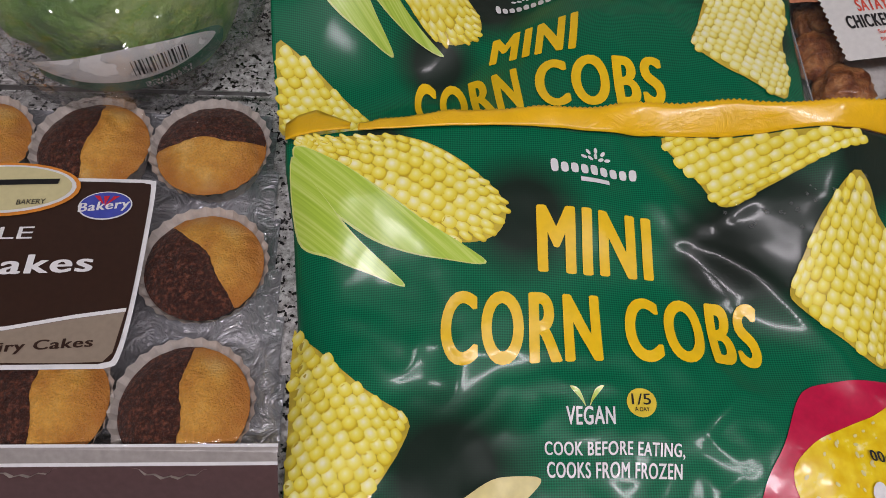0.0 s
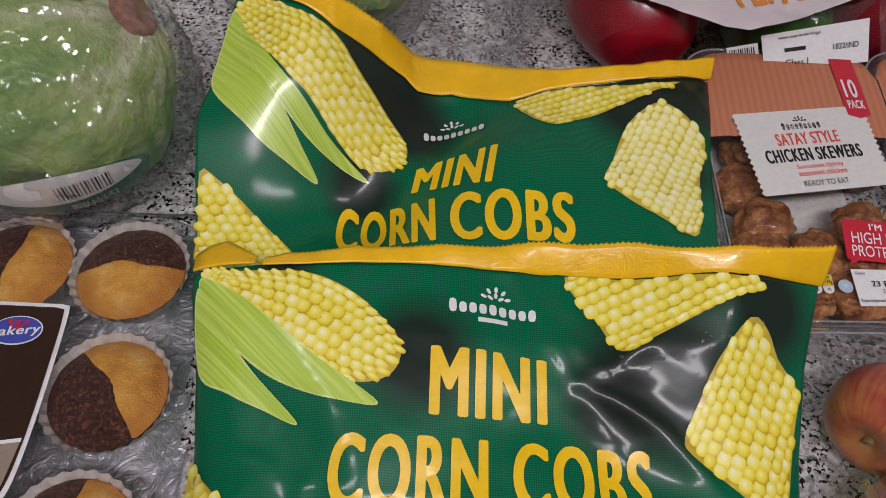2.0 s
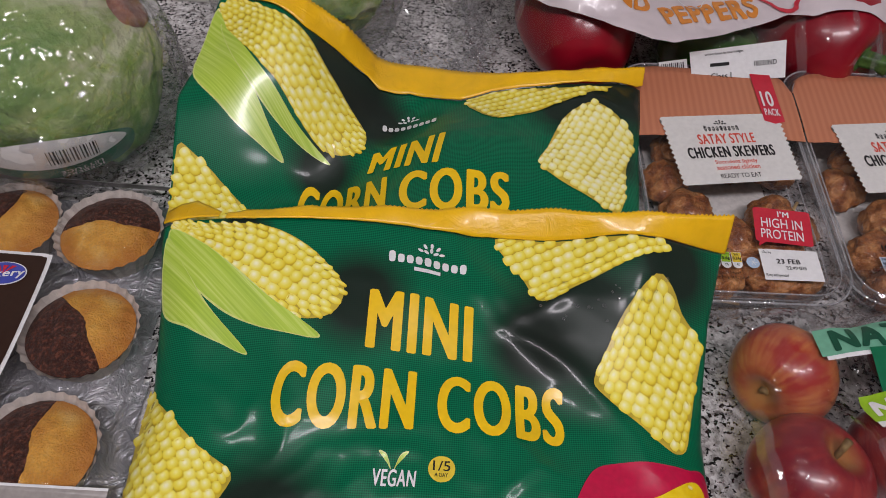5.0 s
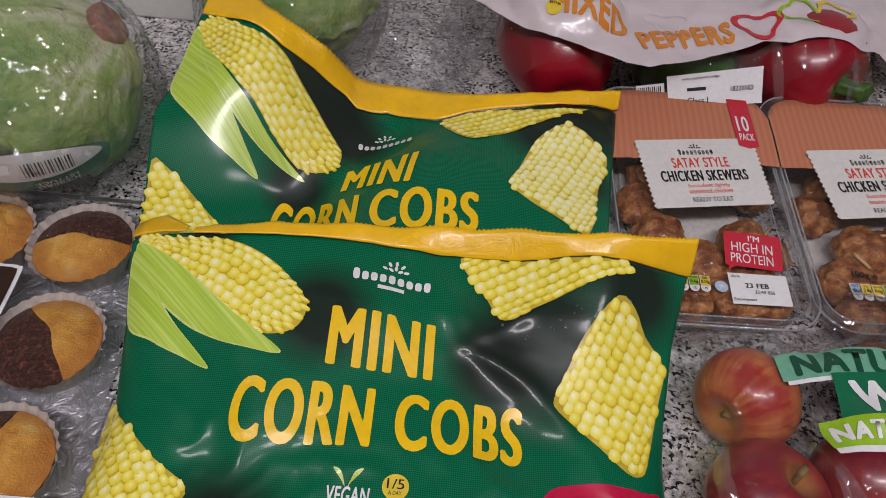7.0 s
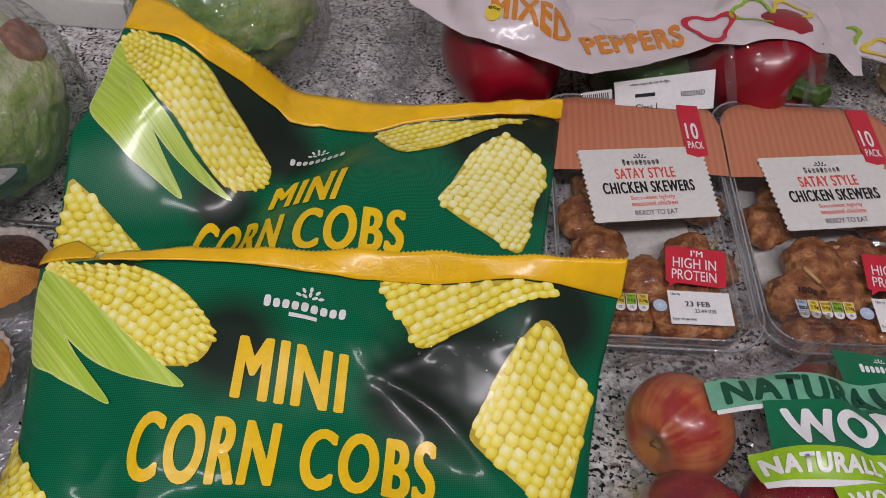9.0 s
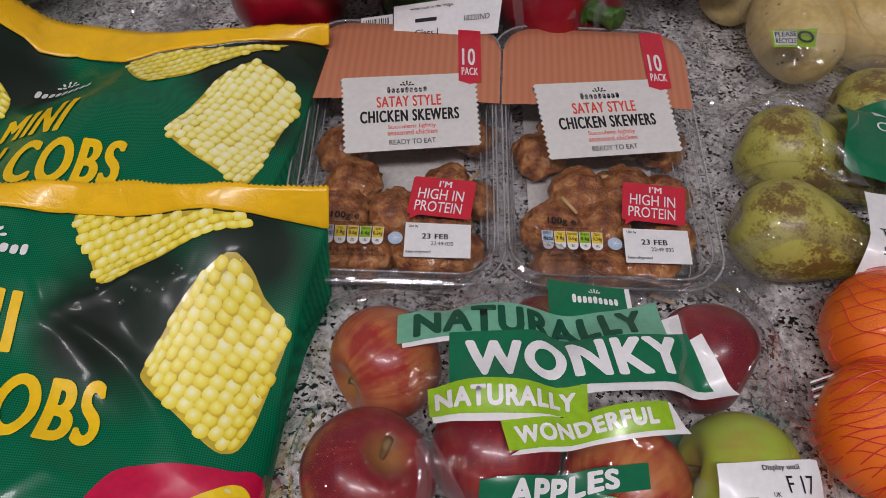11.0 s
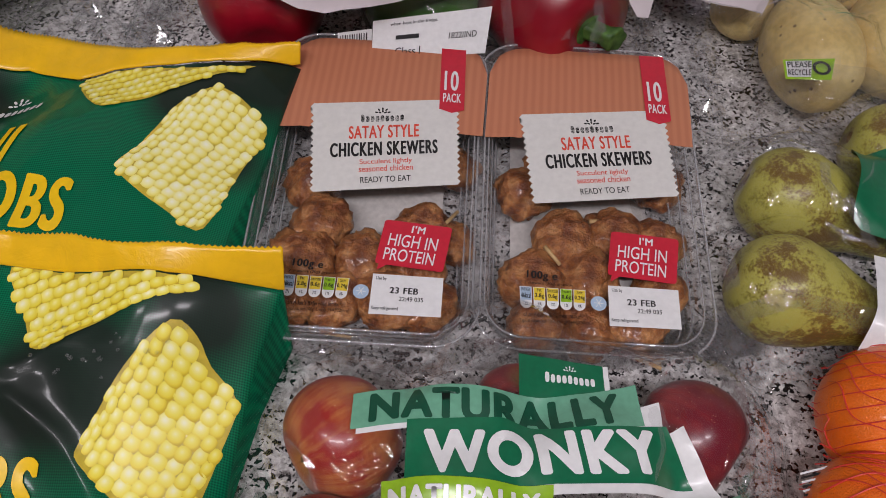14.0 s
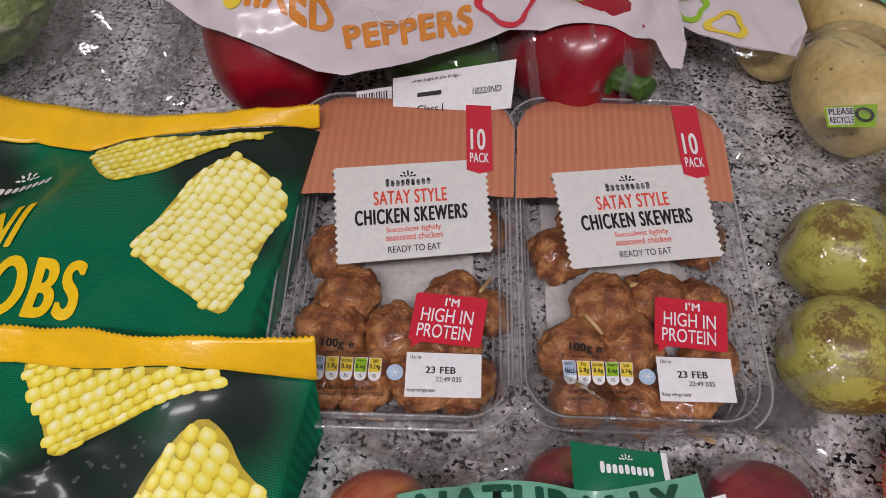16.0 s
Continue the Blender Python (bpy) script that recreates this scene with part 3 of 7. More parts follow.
def printed_cob(points, along, surface, parent, lift=0.0006, pitch=0.0046, seed=0, taper=False, tone=None):
    """A cob picture: rows of single rounded kernels that crowd towards the cob's sides. along: degrees of its axis."""
    rnd = random.Random(seed)
    outline = spline(points, 5 if taper else 3)
    a = radians(along)
    c, s = math.cos(a), math.sin(a)
    cx, cy = sum(p[0] for p in outline) / len(outline), sum(p[1] for p in outline) / len(outline)
    loc = [((x - cx) * c + (y - cy) * s, -(x - cx) * s + (y - cy) * c) for x, y in outline]
    back = [(cx + (x - cx) * 0.975, cy + (y - cy) * 0.975) for x, y in outline]
    base = patch("printed_cob", back, surface, lift, COB_GAP, parent, label="printed picture of a corn cob")
    lo, hi = min(v for _, v in loc), max(v for _, v in loc)
    u0, u1 = min(u for u, _ in loc), max(u for u, _ in loc)

    def across(u):
        """The span of the outline across its axis."""
        if not taper:
            return lo, hi
        u = min(u1 - 0.02 * (u1 - u0), max(u0 + 0.02 * (u1 - u0), u))
        cuts = []
        for (ua, va), (ub, vb) in zip(loc, loc[1:] + loc[:1]):
            if (ua > u) != (ub > u):
                cuts.append(va + (vb - va) * (u - ua) / (ub - ua))
        return (min(cuts), max(cuts)) if len(cuts) > 1 else (lo, hi)

    bm = bmesh.new()
    uv = bm.loops.layers.uv.new("kernel")
    turn = pitch / ((hi - lo) / 2)
    rows = int(1.5 / turn) + 1
    for j in range(-rows, rows + 1):
        phi = (j + 0.25) * turn
        if abs(phi) > 1.45:
            continue
        shift = rnd.uniform(-0.12, 0.12) + (j % 2) * 0.5
        for i in range(int(u0 / pitch) - 2, int(u1 / pitch) + 3):
            u = (i + shift) * pitch * 0.96 + rnd.uniform(-0.05, 0.05) * pitch
            va, vb = across(u)
            slim = (vb - va) / (hi - lo)
            v = (va + vb) / 2 + (vb - va) / 2 * math.sin(phi) + rnd.uniform(-0.04, 0.04) * pitch
            x, y = cx + u * c - v * s, cy + u * s + v * c
            d = math.hypot(x - cx, y - cy)
            reach = 1 + 0.30 * pitch / max(d, pitch)
            if slim < 0.12 or not inside((cx + (x - cx) * reach, cy + (y - cy) * reach), outline):
                continue
            rx = pitch * rnd.uniform(0.525, 0.565)
            ry = pitch * rnd.uniform(0.53, 0.57) * max(0.5, math.cos(phi)) * max(0.5, slim)
            spin = a + rnd.uniform(-0.12, 0.12)
            rim = blunt(x, y, rx, ry, spin, 12)
            flat = blunt(0, 0, 1, 1, spin, 12)
            up = lift + 0.0003 + 0.00012 * rnd.random()
            face = bm.faces.new([bm.verts.new((px, py, surface(px, py) + up)) for px, py in rim])
            for loop, q in zip(face.loops, flat):
                loop[uv].uv = q
    part("kernel_pattern", bm, tone or KERNEL, base, kind="stuff")
    return base


def sheet(name, x0, x1, y0, y1, cell, height, material, parent, keep=None, label=""):
    """A fine grid laid over height(x, y); keep(x, y) trims its outline."""
    nx, ny = int((x1 - x0) / cell) + 1, int((y1 - y0) / cell) + 1
    bm = bmesh.new()
    grid = {}
    for i in range(nx + 1):
        for j in range(ny + 1):
            x, y = x0 + (x1 - x0) * i / nx, y0 + (y1 - y0) * j / ny
            if keep is None or keep(x, y):
                grid[i, j] = bm.verts.new((x, y, height(x, y)))
    for i in range(nx):
        for j in range(ny):
            q = [grid.get(k) for k in ((i, j), (i + 1, j), (i + 1, j + 1), (i, j + 1))]
            if None not in q:
                bm.faces.new(q)
    return part(name, bm, material, parent, label)


def lump(radius, stretch, rough, freq, seed, subdiv=3):
    """An uneven rounded body."""
    bm = bmesh.new()
    bmesh.ops.create_icosphere(bm, subdivisions=subdiv, radius=1)
    off = Vector((seed * 3.1, seed * 1.7, seed * 0.9))
    for v in bm.verts:
        d = 1 + rough * noise.fractal(v.co * freq + off, 0.8, 2.0, 4)
        v.co = Vector((v.co.x * stretch[0], v.co.y * stretch[1], v.co.z * stretch[2])) * radius * d
    return bm


def lathe(profile, n=32):
    """Turns (radius, z) pairs about the z axis."""
    bm = bmesh.new()
    rings = []
    for r, z in profile:
        if r < 1e-5:
            rings.append([bm.verts.new((0, 0, z))])
        else:
            rings.append([bm.verts.new((r * math.cos(2 * math.pi * i / n), r * math.sin(2 * math.pi * i / n), z)) for i in range(n)])
    for a, b in zip(rings, rings[1:]):
        for i in range(n):
            j = (i + 1) % n
            if len(a) == 1:
                bm.faces.new((a[0], b[j], b[i]))
            elif len(b) == 1:
                bm.faces.new((a[i], a[j], b[0]))
            else:
                bm.faces.new((a[i], a[j], b[j], b[i]))
    bmesh.ops.recalc_face_normals(bm, faces=bm.faces[:])
    return bm


def stick(p, q, r0, r1, n=8):
    """A tapered round stick from p to q."""
    p, q = Vector(p), Vector(q)
    bm = bmesh.new()
    turn = (q - p).to_track_quat("Z", "Y").to_matrix()
    ends = []
    for at, r in ((p, r0), (q, r1)):
        ends.append([bm.verts.new(at + turn @ Vector((r * math.cos(2 * math.pi * i / n), r * math.sin(2 * math.pi * i / n), 0))) for i in range(n)])
    for i in range(n):
        j = (i + 1) % n
        bm.faces.new((ends[0][i], ends[0][j], ends[1][j], ends[1][i]))
    bm.faces.new(ends[0][::-1])
    bm.faces.new(ends[1])
    return bm


def crease(x, y, scale, amount, seed=0.0):
    """Sharp-ridged unevenness of crumpled film."""
    n = noise.noise(Vector((x * scale + seed, y * scale, seed * 0.7)))
    m = noise.noise(Vector((x * scale * 2.3, y * scale * 2.3 + seed, seed)))
    return amount * ((1 - abs(n) * 2.2) * 0.7 + (1 - abs(m) * 2.2) * 0.3)


def crumple(path, width, parent, seed, rise=0.012, inner=None, pace=0.006, label="folded film edge"):
    """Loose folded film along a border: an uneven, faceted strip that leans to the left of its path."""
    rnd = random.Random(seed)
    pts = []
    for (x0, y0), (x1, y1) in zip(path, path[1:]):
        n = max(1, int(math.hypot(x1 - x0, y1 - y0) / pace))
        pts += [(x0 + (x1 - x0) * i / n, y0 + (y1 - y0) * i / n) for i in range(n)]
    pts.append(path[-1])
    bm = bmesh.new()
    prev = None
    for i, (x, y) in enumerate(pts):
        xa, ya = pts[max(0, i - 1)]
        xb, yb = pts[min(len(pts) - 1, i + 1)]
        d = Vector((xb - xa, yb - ya)).normalized()
        nrm = Vector((-d.y, d.x))
        row = []
        for k in range(6):
            u = k / 5
            w = width * (u + (rnd.uniform(-0.09, 0.09) if 0 < k < 5 else rnd.uniform(-0.12, 0.06) if k == 0 else 0))
            px, py = x + nrm.x * w + d.x * rnd.uniform(-0.3, 0.3) * pace, y + nrm.y * w + d.y * rnd.uniform(-0.3, 0.3) * pace
            z = 0.0015 + rise * (math.sin(math.pi * min(1, u * 0.8)) * rnd.uniform(0.25, 1.0))
            if k == 5 and inner:
                z = max(0.002, inner(px, py) + 0.001)
            row.append(bm.verts.new((px, py, z)))
        if prev:
            for k in range(5):
                if (i + k) % 2:
                    bm.faces.new((prev[k], row[k], row[k + 1]))
                    bm.faces.new((prev[k], row[k + 1], prev[k + 1]))
                else:
                    bm.faces.new((prev[k], row[k], prev[k + 1]))
                    bm.faces.new((row[k], row[k + 1], prev[k + 1]))
        prev = row
    return part("film_fold", bm, EDGE_FILM, parent, label, False)


def film_ridge(path, surface, parent, seed, high=0.004, wide=0.004):
    """A sharp pinched fold that runs over a film."""
    rnd = random.Random(seed)
    pts = []
    for (x0, y0), (x1, y1) in zip(path, path[1:]):
        n = max(2, int(math.hypot(x1 - x0, y1 - y0) / 0.003))
        pts += [(x0 + (x1 - x0) * i / n, y0 + (y1 - y0) * i / n) for i in range(n)]
    pts.append(path[-1])
    bm = bmesh.new()
    prev = None
    for i, (x, y) in enumerate(pts):
        xa, ya = pts[max(0, i - 1)]
        xb, yb = pts[min(len(pts) - 1, i + 1)]
        d = Vector((xb - xa, yb - ya)).normalized()
        swell_ = math.sin(math.pi * (i + 0.3) / len(pts)) * rnd.uniform(0.7, 1.0)
        row = []
        for k, up in ((-1.0, 0.0), (-0.35, 0.35), (rnd.uniform(-0.1, 0.1), 1.0), (0.4, 0.3), (1.0, 0.0)):
            px, py = x - d.y * wide * k, y + d.x * wide * k
            row.append(bm.verts.new((px, py, max(0.002, surface(px, py)) + 0.0008 + high * up * swell_)))
        if prev:
            for k in range(4):
                bm.faces.new((prev[k], row[k], row[k + 1], prev[k + 1]))
        prev = row
    return part("film_fold", bm, EDGE_FILM, parent, "pinched film fold")


def loose_folds(x0, x1, y0, y1, count, surface, parent, seed):
    """Short pinched folds at many angles over loose film."""
    rnd = random.Random(seed)
    for k in range(count):
        x, y, a, long_ = rnd.uniform(x0, x1), rnd.uniform(y0, y1), rnd.uniform(0, math.pi), rnd.uniform(0.008, 0.022)
        b = a + rnd.uniform(-0.7, 0.7)
        path = [(x, y), (x + long_ * math.cos(a), y + long_ * math.sin(a)), (x + long_ * (math.cos(a) + math.cos(b)), y + long_ * (math.sin(a) + math.sin(b)))]
        film_ridge(path, surface, parent, seed + k, rnd.uniform(0.002, 0.005), rnd.uniform(0.0015, 0.003))


def wordmark(area, rect, surface, lift, material, parent, n=9):
    """A name drawn as a row of plain rounded blocks."""
    u0, v0, u1, v1 = rect
    bm = bmesh.new()
    for i in range(n):
        a, b = u0 + (u1 - u0) * (i + 0.1) / n, u0 + (u1 - u0) * (i + 0.86) / n
        top = v1 if i == 0 else v0 + (v1 - v0) * (0.78 if i % 4 else 0.86)
        ring = [area((a + b) / 2 + (b - a) / 2 * p, (v0 + top) / 2 + (top - v0) / 2 * q) for p, q in blunt(0, 0, 1, 1, 0, 12)]
        bm.faces.new([bm.verts.new((x, y, surface(x, y) + lift)) for x, y in ring])
    return part("printed_wordmark", bm, material, parent, kind="stuff")


def hoop(outline, height, radius, n=6):
    """A closed bead that follows an outline."""
    bm = bmesh.new()
    k = len(outline)
    rows = []
    for i, (x, y) in enumerate(outline):
        xa, ya = outline[i - 1]
        xb, yb = outline[(i + 1) % k]
        d = Vector((xb - xa, yb - ya)).normalized()
        rows.append([bm.verts.new((x - d.y * radius * math.cos(2 * math.pi * j / n), y + d.x * radius * math.cos(2 * math.pi * j / n), height(x, y) + radius * math.sin(2 * math.pi * j / n))) for j in range(n)])
    for i in range(k):
        for j in range(n):
            bm.faces.new((rows[i][j], rows[(i + 1) % k][j], rows[(i + 1) % k][(j + 1) % n], rows[i][(j + 1) % n]))
    bmesh.ops.recalc_face_normals(bm, faces=bm.faces[:])
    return bm


# ---- the room ----
part("worktop", box(-1.2, 1.5, -0.08, 0.86, -0.04, 0.0, 0.004), GRANITE, None, "speckled grey, white and black polished granite worktop", False)["category"] = "worktop"
bpy.data.objects["worktop"]["kind"] = "structure"
part("cupboard", box(-1.19, 1.49, -0.04, 0.85, -0.9, -0.044), CUPBOARD, None, "painted base cupboard under the granite worktop", False)["category"] = "cupboard"
bpy.data.objects["cupboard"]["kind"] = "structure"
for name, dims, mat in (
    ("floor", (-2.0, 2.3, -2.4, 0.9, -0.95, -0.9), FLOOR_TILE), ("ceiling", (-2.0, 2.3, -2.4, 0.9, CEILING, CEILING + 0.05), WALL_PAINT),
    ("wall_north", (-2.0, 2.3, 0.862, 0.96, -0.9, CEILING), WALL_PAINT), ("wall_south", (-2.0, 2.3, -2.5, -2.4, -0.9, CEILING), WALL_PAINT),
    ("wall_west", (-2.1, -2.0, -2.4, 0.862, -0.9, CEILING), WALL_PAINT), ("wall_east", (2.3, 2.4, -2.4, 0.862, -0.9, CEILING), WALL_PAINT),
):
    ob = part(name, box(*dims), mat, None, "plain painted " + name.split("_")[0] + " of the kitchen", False)
    ob["kind"], ob["category"] = "structure", name.split("_")[0]
for x, y, wide, deep, _ in STRIPS:
    dl = thing("ceiling_light", "white strip ceiling light, switched on", "ceiling light", (x, y, CEILING), "ceiling lights")
    part("housing", box(-wide / 2 - 0.02, wide / 2 + 0.02, -deep / 2 - 0.02, deep / 2 + 0.02, -0.02, 0.0, 0.004), WHITE_PRINT, dl)
    part("diffuser", box(-wide / 2, wide / 2, -deep / 2, deep / 2, -0.03, -0.021, 0.003), LAMP_GLASS, dl)


# ---- corn bags ----
def swell(x, y, bumps, wide):
    """Broad swells and hollows of a loosely filled bag: (x, y, height) each."""
    return sum(h * math.exp(-((x - a) ** 2 + (y - b) ** 2) / wide ** 2) for a, b, h in bumps)


FRONT_SWELLS = ((-0.02, 0.16, -0.0067), (0.04, 0.2, -0.0017), (0.05, 0.1, -0.0071), (0.11, 0.16, -0.0087), (0.12, 0.235, -0.0101), (0.11, 0.1, 0.0022),
                (0.165, 0.14, -0.0136), (0.155, 0.2, -0.0057), (0.21, 0.22, 0.0165), (0.24, 0.19, -0.0166), (0.22, 0.12, -0.0037), (0.0, 0.11, -0.0075))
BACK_SWELLS = ((-0.08, 0.42, 0.0379), (-0.03, 0.41, 0.0332), (-0.08, 0.34, 0.018), (-0.025, 0.365, 0.0269), (0.01, 0.3, -0.028), (0.02, 0.34, -0.0001), (0.05, 0.37, -0.0236), (0.04, 0.31, -0.0039),
               (0.1, 0.385, -0.008), (0.1, 0.33, 0.006), (0.15, 0.31, 0.0052), (0.19, 0.37, 0.0098), (0.22, 0.34, -0.0081), (-0.04, 0.27, -0.0161), (0.015, 0.39, 0.0077))


def front_height(x, y):
    left, right = front_sides(y)
    mid = lerp(y, (-0.06, 0.02, 0.06, 0.09, 0.16, 0.2, 0.24, 0.28), (0.004, 0.026, 0.034, 0.042, 0.056, 0.066, 0.070, 0.074))
    edge = lerp(y, (0.0, 0.14, 0.25), (0.010, 0.016, 0.066))
    q = min(1.0, abs(2 * (x - left) / (right - left) - 1))
    fold = 0.0008 * math.sin(70 * x + 46 * y) * step((y - 0.03) / 0.1) + crease(x, y, 24, 0.0010 + 0.0018 * step((0.15 - y) / 0.04), 2.0) + 0.003 * math.exp(-((x - 0.12 - 0.9 * (0.21 - y)) / 0.012) ** 2) * step((y - 0.1) / 0.06)
    fold += 0.0012 * noise.noise(Vector((x * 34, y * 30, 0.3)))
    for ax, ay, bx, by, high in ((0.112, 0.207, 0.126, 0.184, 0.0020), (0.126, 0.184, 0.168, 0.163, 0.0026), (0.128, 0.183, 0.172, 0.206, 0.0016), (0.168, 0.163, 0.205, 0.125, 0.0020), (-0.05, 0.150, -0.015, 0.140, 0.0014), (0.04, 0.113, 0.10, 0.112, 0.0010), (0.15, 0.112, 0.125, 0.09, 0.0016)):
        t = min(1.0, max(0.0, ((x - ax) * (bx - ax) + (y - ay) * (by - ay)) / ((bx - ax) ** 2 + (by - ay) ** 2)))
        d = math.hypot(x - ax - t * (bx - ax), y - ay - t * (by - ay))
        fold += high * math.exp(-(d / 0.0042) ** 2) * (0.3 + 0.7 * math.sin(math.pi * t))
    fold += swell(x, y, FRONT_SWELLS, 0.036)
    return max(0.004, edge + (mid - edge) * max(0.0, 1 - q ** 5) ** 0.8 + fold * (1 - q ** 6))


def front_top(x):
    return lerp(x, (-0.07, -0.0147, 0.0139, 0.0427, 0.0952, 0.1194, 0.148, 0.18, 0.2066, 0.24, 0.2627), (0.231, 0.2335, 0.2355, 0.2364, 0.2365, 0.2395, 0.2367, 0.2347, 0.2332, 0.2375, 0.240))


def front_sides(y):
    return lerp(y, (0.0, 0.15, 0.19, 0.22, 0.24), (-0.0585, -0.0578, -0.0612, -0.0664, -0.067)), lerp(y, (0.1, 0.16, 0.2, 0.24, 0.25), (0.2415, 0.2425, 0.2468, 0.256, 0.259))


def pillow(name, sides, top, bottom, height, material, parent, nx=160, ny=140, under=0.002):
    """The closed body of a filled bag: its printed face, its skirt and its underside."""
    bm = bmesh.new()
    rows = []
    for j in range(ny + 1):
        row = []
        for i in range(nx + 1):
            s, t = i / nx, j / ny
            y = bottom
            for _ in range(4):
                x0, x1 = sides(y)
                x = x0 + (x1 - x0) * s
                y = bottom + (top(x) - bottom) * t
            row.append(bm.verts.new((x, y, height(x, y))))
        rows.append(row)
    for j in range(ny):
        for i in range(nx):
            bm.faces.new((rows[j][i], rows[j][i + 1], rows[j + 1][i + 1], rows[j + 1][i]))
    rim = [v for v in rows[0]] + [r[-1] for r in rows[1:]] + rows[-1][-2::-1] + [r[0] for r in rows[-2:0:-1]]
    low = [bm.verts.new((v.co.x * 0.985 + 0.0015, v.co.y - 0.003, max(under, v.co.z - 0.05) if under > 0.01 else under)) for v in rim]
    k = len(rim)
    for i in range(k):
        bm.faces.new((rim[i], low[i], low[(i + 1) % k], rim[(i + 1) % k]))
    bm.faces.new(low)
    return part(name, bm, material, parent)


def ribbon(name, path, material, parent, thick=0.0006, label="", teeth=True):
    """A crimped strip from pairs of near and far edge points, with a little thickness and a pinked far edge."""
    bm = bmesh.new()
    top, low = [], []
    for i, (near, far) in enumerate(path):
        near, far = Vector(near), Vector(far)
        cut = 1.0 - (0.06 if teeth and i % 2 else 0.0)
        line = [near.lerp(far, k) + Vector((0, 0, w)) for k, w in ((0.0, 0.0), (0.12, 0.0005), (0.4, 0.0003), (0.62, 0.0008), (0.8, 0.0004), (cut, 0.0))]
        top.append([bm.verts.new(p) for p in line])
        low.append([bm.verts.new(p - Vector((0, 0, thick))) for p in line])
    m = len(top[0])
    for i in range(len(path) - 1):
        for a in range(m - 1):
            bm.faces.new((top[i][a], top[i + 1][a], top[i + 1][a + 1], top[i][a + 1]))
            bm.faces.new((low[i][a], low[i][a + 1], low[i + 1][a + 1], low[i + 1][a]))
        bm.faces.new((top[i][-1], top[i + 1][-1], low[i + 1][-1], low[i][-1]))
        bm.faces.new((top[i][0], low[i][0], low[i + 1][0], top[i + 1][0]))
    for e in (0, -1):
        for a in range(m - 1):
            bm.faces.new((top[e][a], top[e][a + 1], low[e][a + 1], low[e][a]))
    bmesh.ops.recalc_face_normals(bm, faces=bm.faces[:])
    return part(name, bm, material, parent, label)


def husk(points, surface, parent, lift=0.0009):
    outline = spline(points, 6)
    cx, cy = sum(p[0] for p in outline) / len(outline), sum(p[1] for p in outline) / len(outline)
    leaf = patch("printed_husk_leaf", outline, surface, lift, LEAF_EDGE, parent, label="printed pale green husk leaf")
    blade = []
    for x, y in outline:
        d = math.hypot(x - cx, y - cy)
        k = 1 - min(0.25 * d, 0.0011) / max(d, 1e-6)
        blade.append((cx + (x - cx) * k, cy + (y - cy) * k))
    patch("leaf_blade", blade, surface, lift + 0.0002, LEAF, leaf)
    return leaf


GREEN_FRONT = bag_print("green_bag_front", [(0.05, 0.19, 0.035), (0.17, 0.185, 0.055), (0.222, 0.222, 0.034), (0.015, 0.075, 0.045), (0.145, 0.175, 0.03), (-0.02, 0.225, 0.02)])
front = thing("corn_cob_bag", "glossy dark green frozen corn cob bag with yellow sealed top", "food bag", (0, 0, 0), "corn cob bags")
H = front_height
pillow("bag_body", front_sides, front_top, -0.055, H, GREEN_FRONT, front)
SEAL_X = (-0.03, -0.0166, 0.013, 0.0363, 0.0653, 0.0945, 0.124, 0.1518, 0.1784, 0.2052, 0.2345, 0.258)
SEAL_FAR = (0.2375, 0.242, 0.2435, 0.2451, 0.2447, 0.249, 0.2516, 0.2487, 0.2444, 0.2428, 0.246, 0.2482)
SEAL_UP = (0.066, 0.067, 0.070, 0.072, 0.074, 0.072, 0.072, 0.078, 0.084, 0.088, 0.087, 0.085)
seal = []
for i in range(220):
    x = -0.03 + (0.257 + 0.03) * i / 219
    y = front_top(x) - 0.001
    wave = 0.0007 * math.sin(x * 130) + crease(x, 0.3, 46, 0.0009, 6.0)
    seal.append(((x, y, H(min(x, 0.2545), y) + 0.0022), (x, lerp(x, SEAL_X, SEAL_FAR) + wave, lerp(x, SEAL_X, SEAL_UP) + 0.6 * wave)))
ribbon("yellow_seal", seal, YELLOW, front, label="yellow crimped top seal")
ribbon("folded_corner", [((-0.0665, 0.2315, 0.0605), (-0.068, 0.244, 0.057)), ((-0.060, 0.232, 0.0635), (-0.062, 0.250, 0.057)), ((-0.052, 0.2325, 0.066), (-0.053, 0.253, 0.058)), ((-0.044, 0.2325, 0.068), (-0.045, 0.248, 0.060)), ((-0.034, 0.2330, 0.069), (-0.034, 0.239, 0.066))], YELLOW, front, teeth=False)
printed_cob([(-0.0618, 0.231), (-0.0432, 0.2305), (-0.0255, 0.2302), (-0.0086, 0.2300), (0.0094, 0.2243), (0.0244, 0.2153), (0.0398, 0.1992), (0.0432, 0.190), (0.0386, 0.1796), (0.0255, 0.1754), (0.0092, 0.1776), (-0.0081, 0.1863), (-0.0294, 0.1994), (-0.0465, 0.2145)], -28, H, front, pitch=0.0066, seed=1, taper=True)
husk([(-0.0619, 0.2278), (-0.0411, 0.218), (-0.0215, 0.2043), (0.0028, 0.1865), (0.0326, 0.167), (0.013, 0.1677), (-0.0066, 0.173), (-0.0244, 0.1811), (-0.0435, 0.1956), (-0.0569, 0.2109)], H, front, 0.0013)
husk([(-0.0631, 0.2228), (-0.0478, 0.2039), (-0.0303, 0.1826), (-0.005, 0.1582), (-0.0224, 0.1644), (-0.0403, 0.1721), (-0.0584, 0.1842)], H, front, 0.0017)
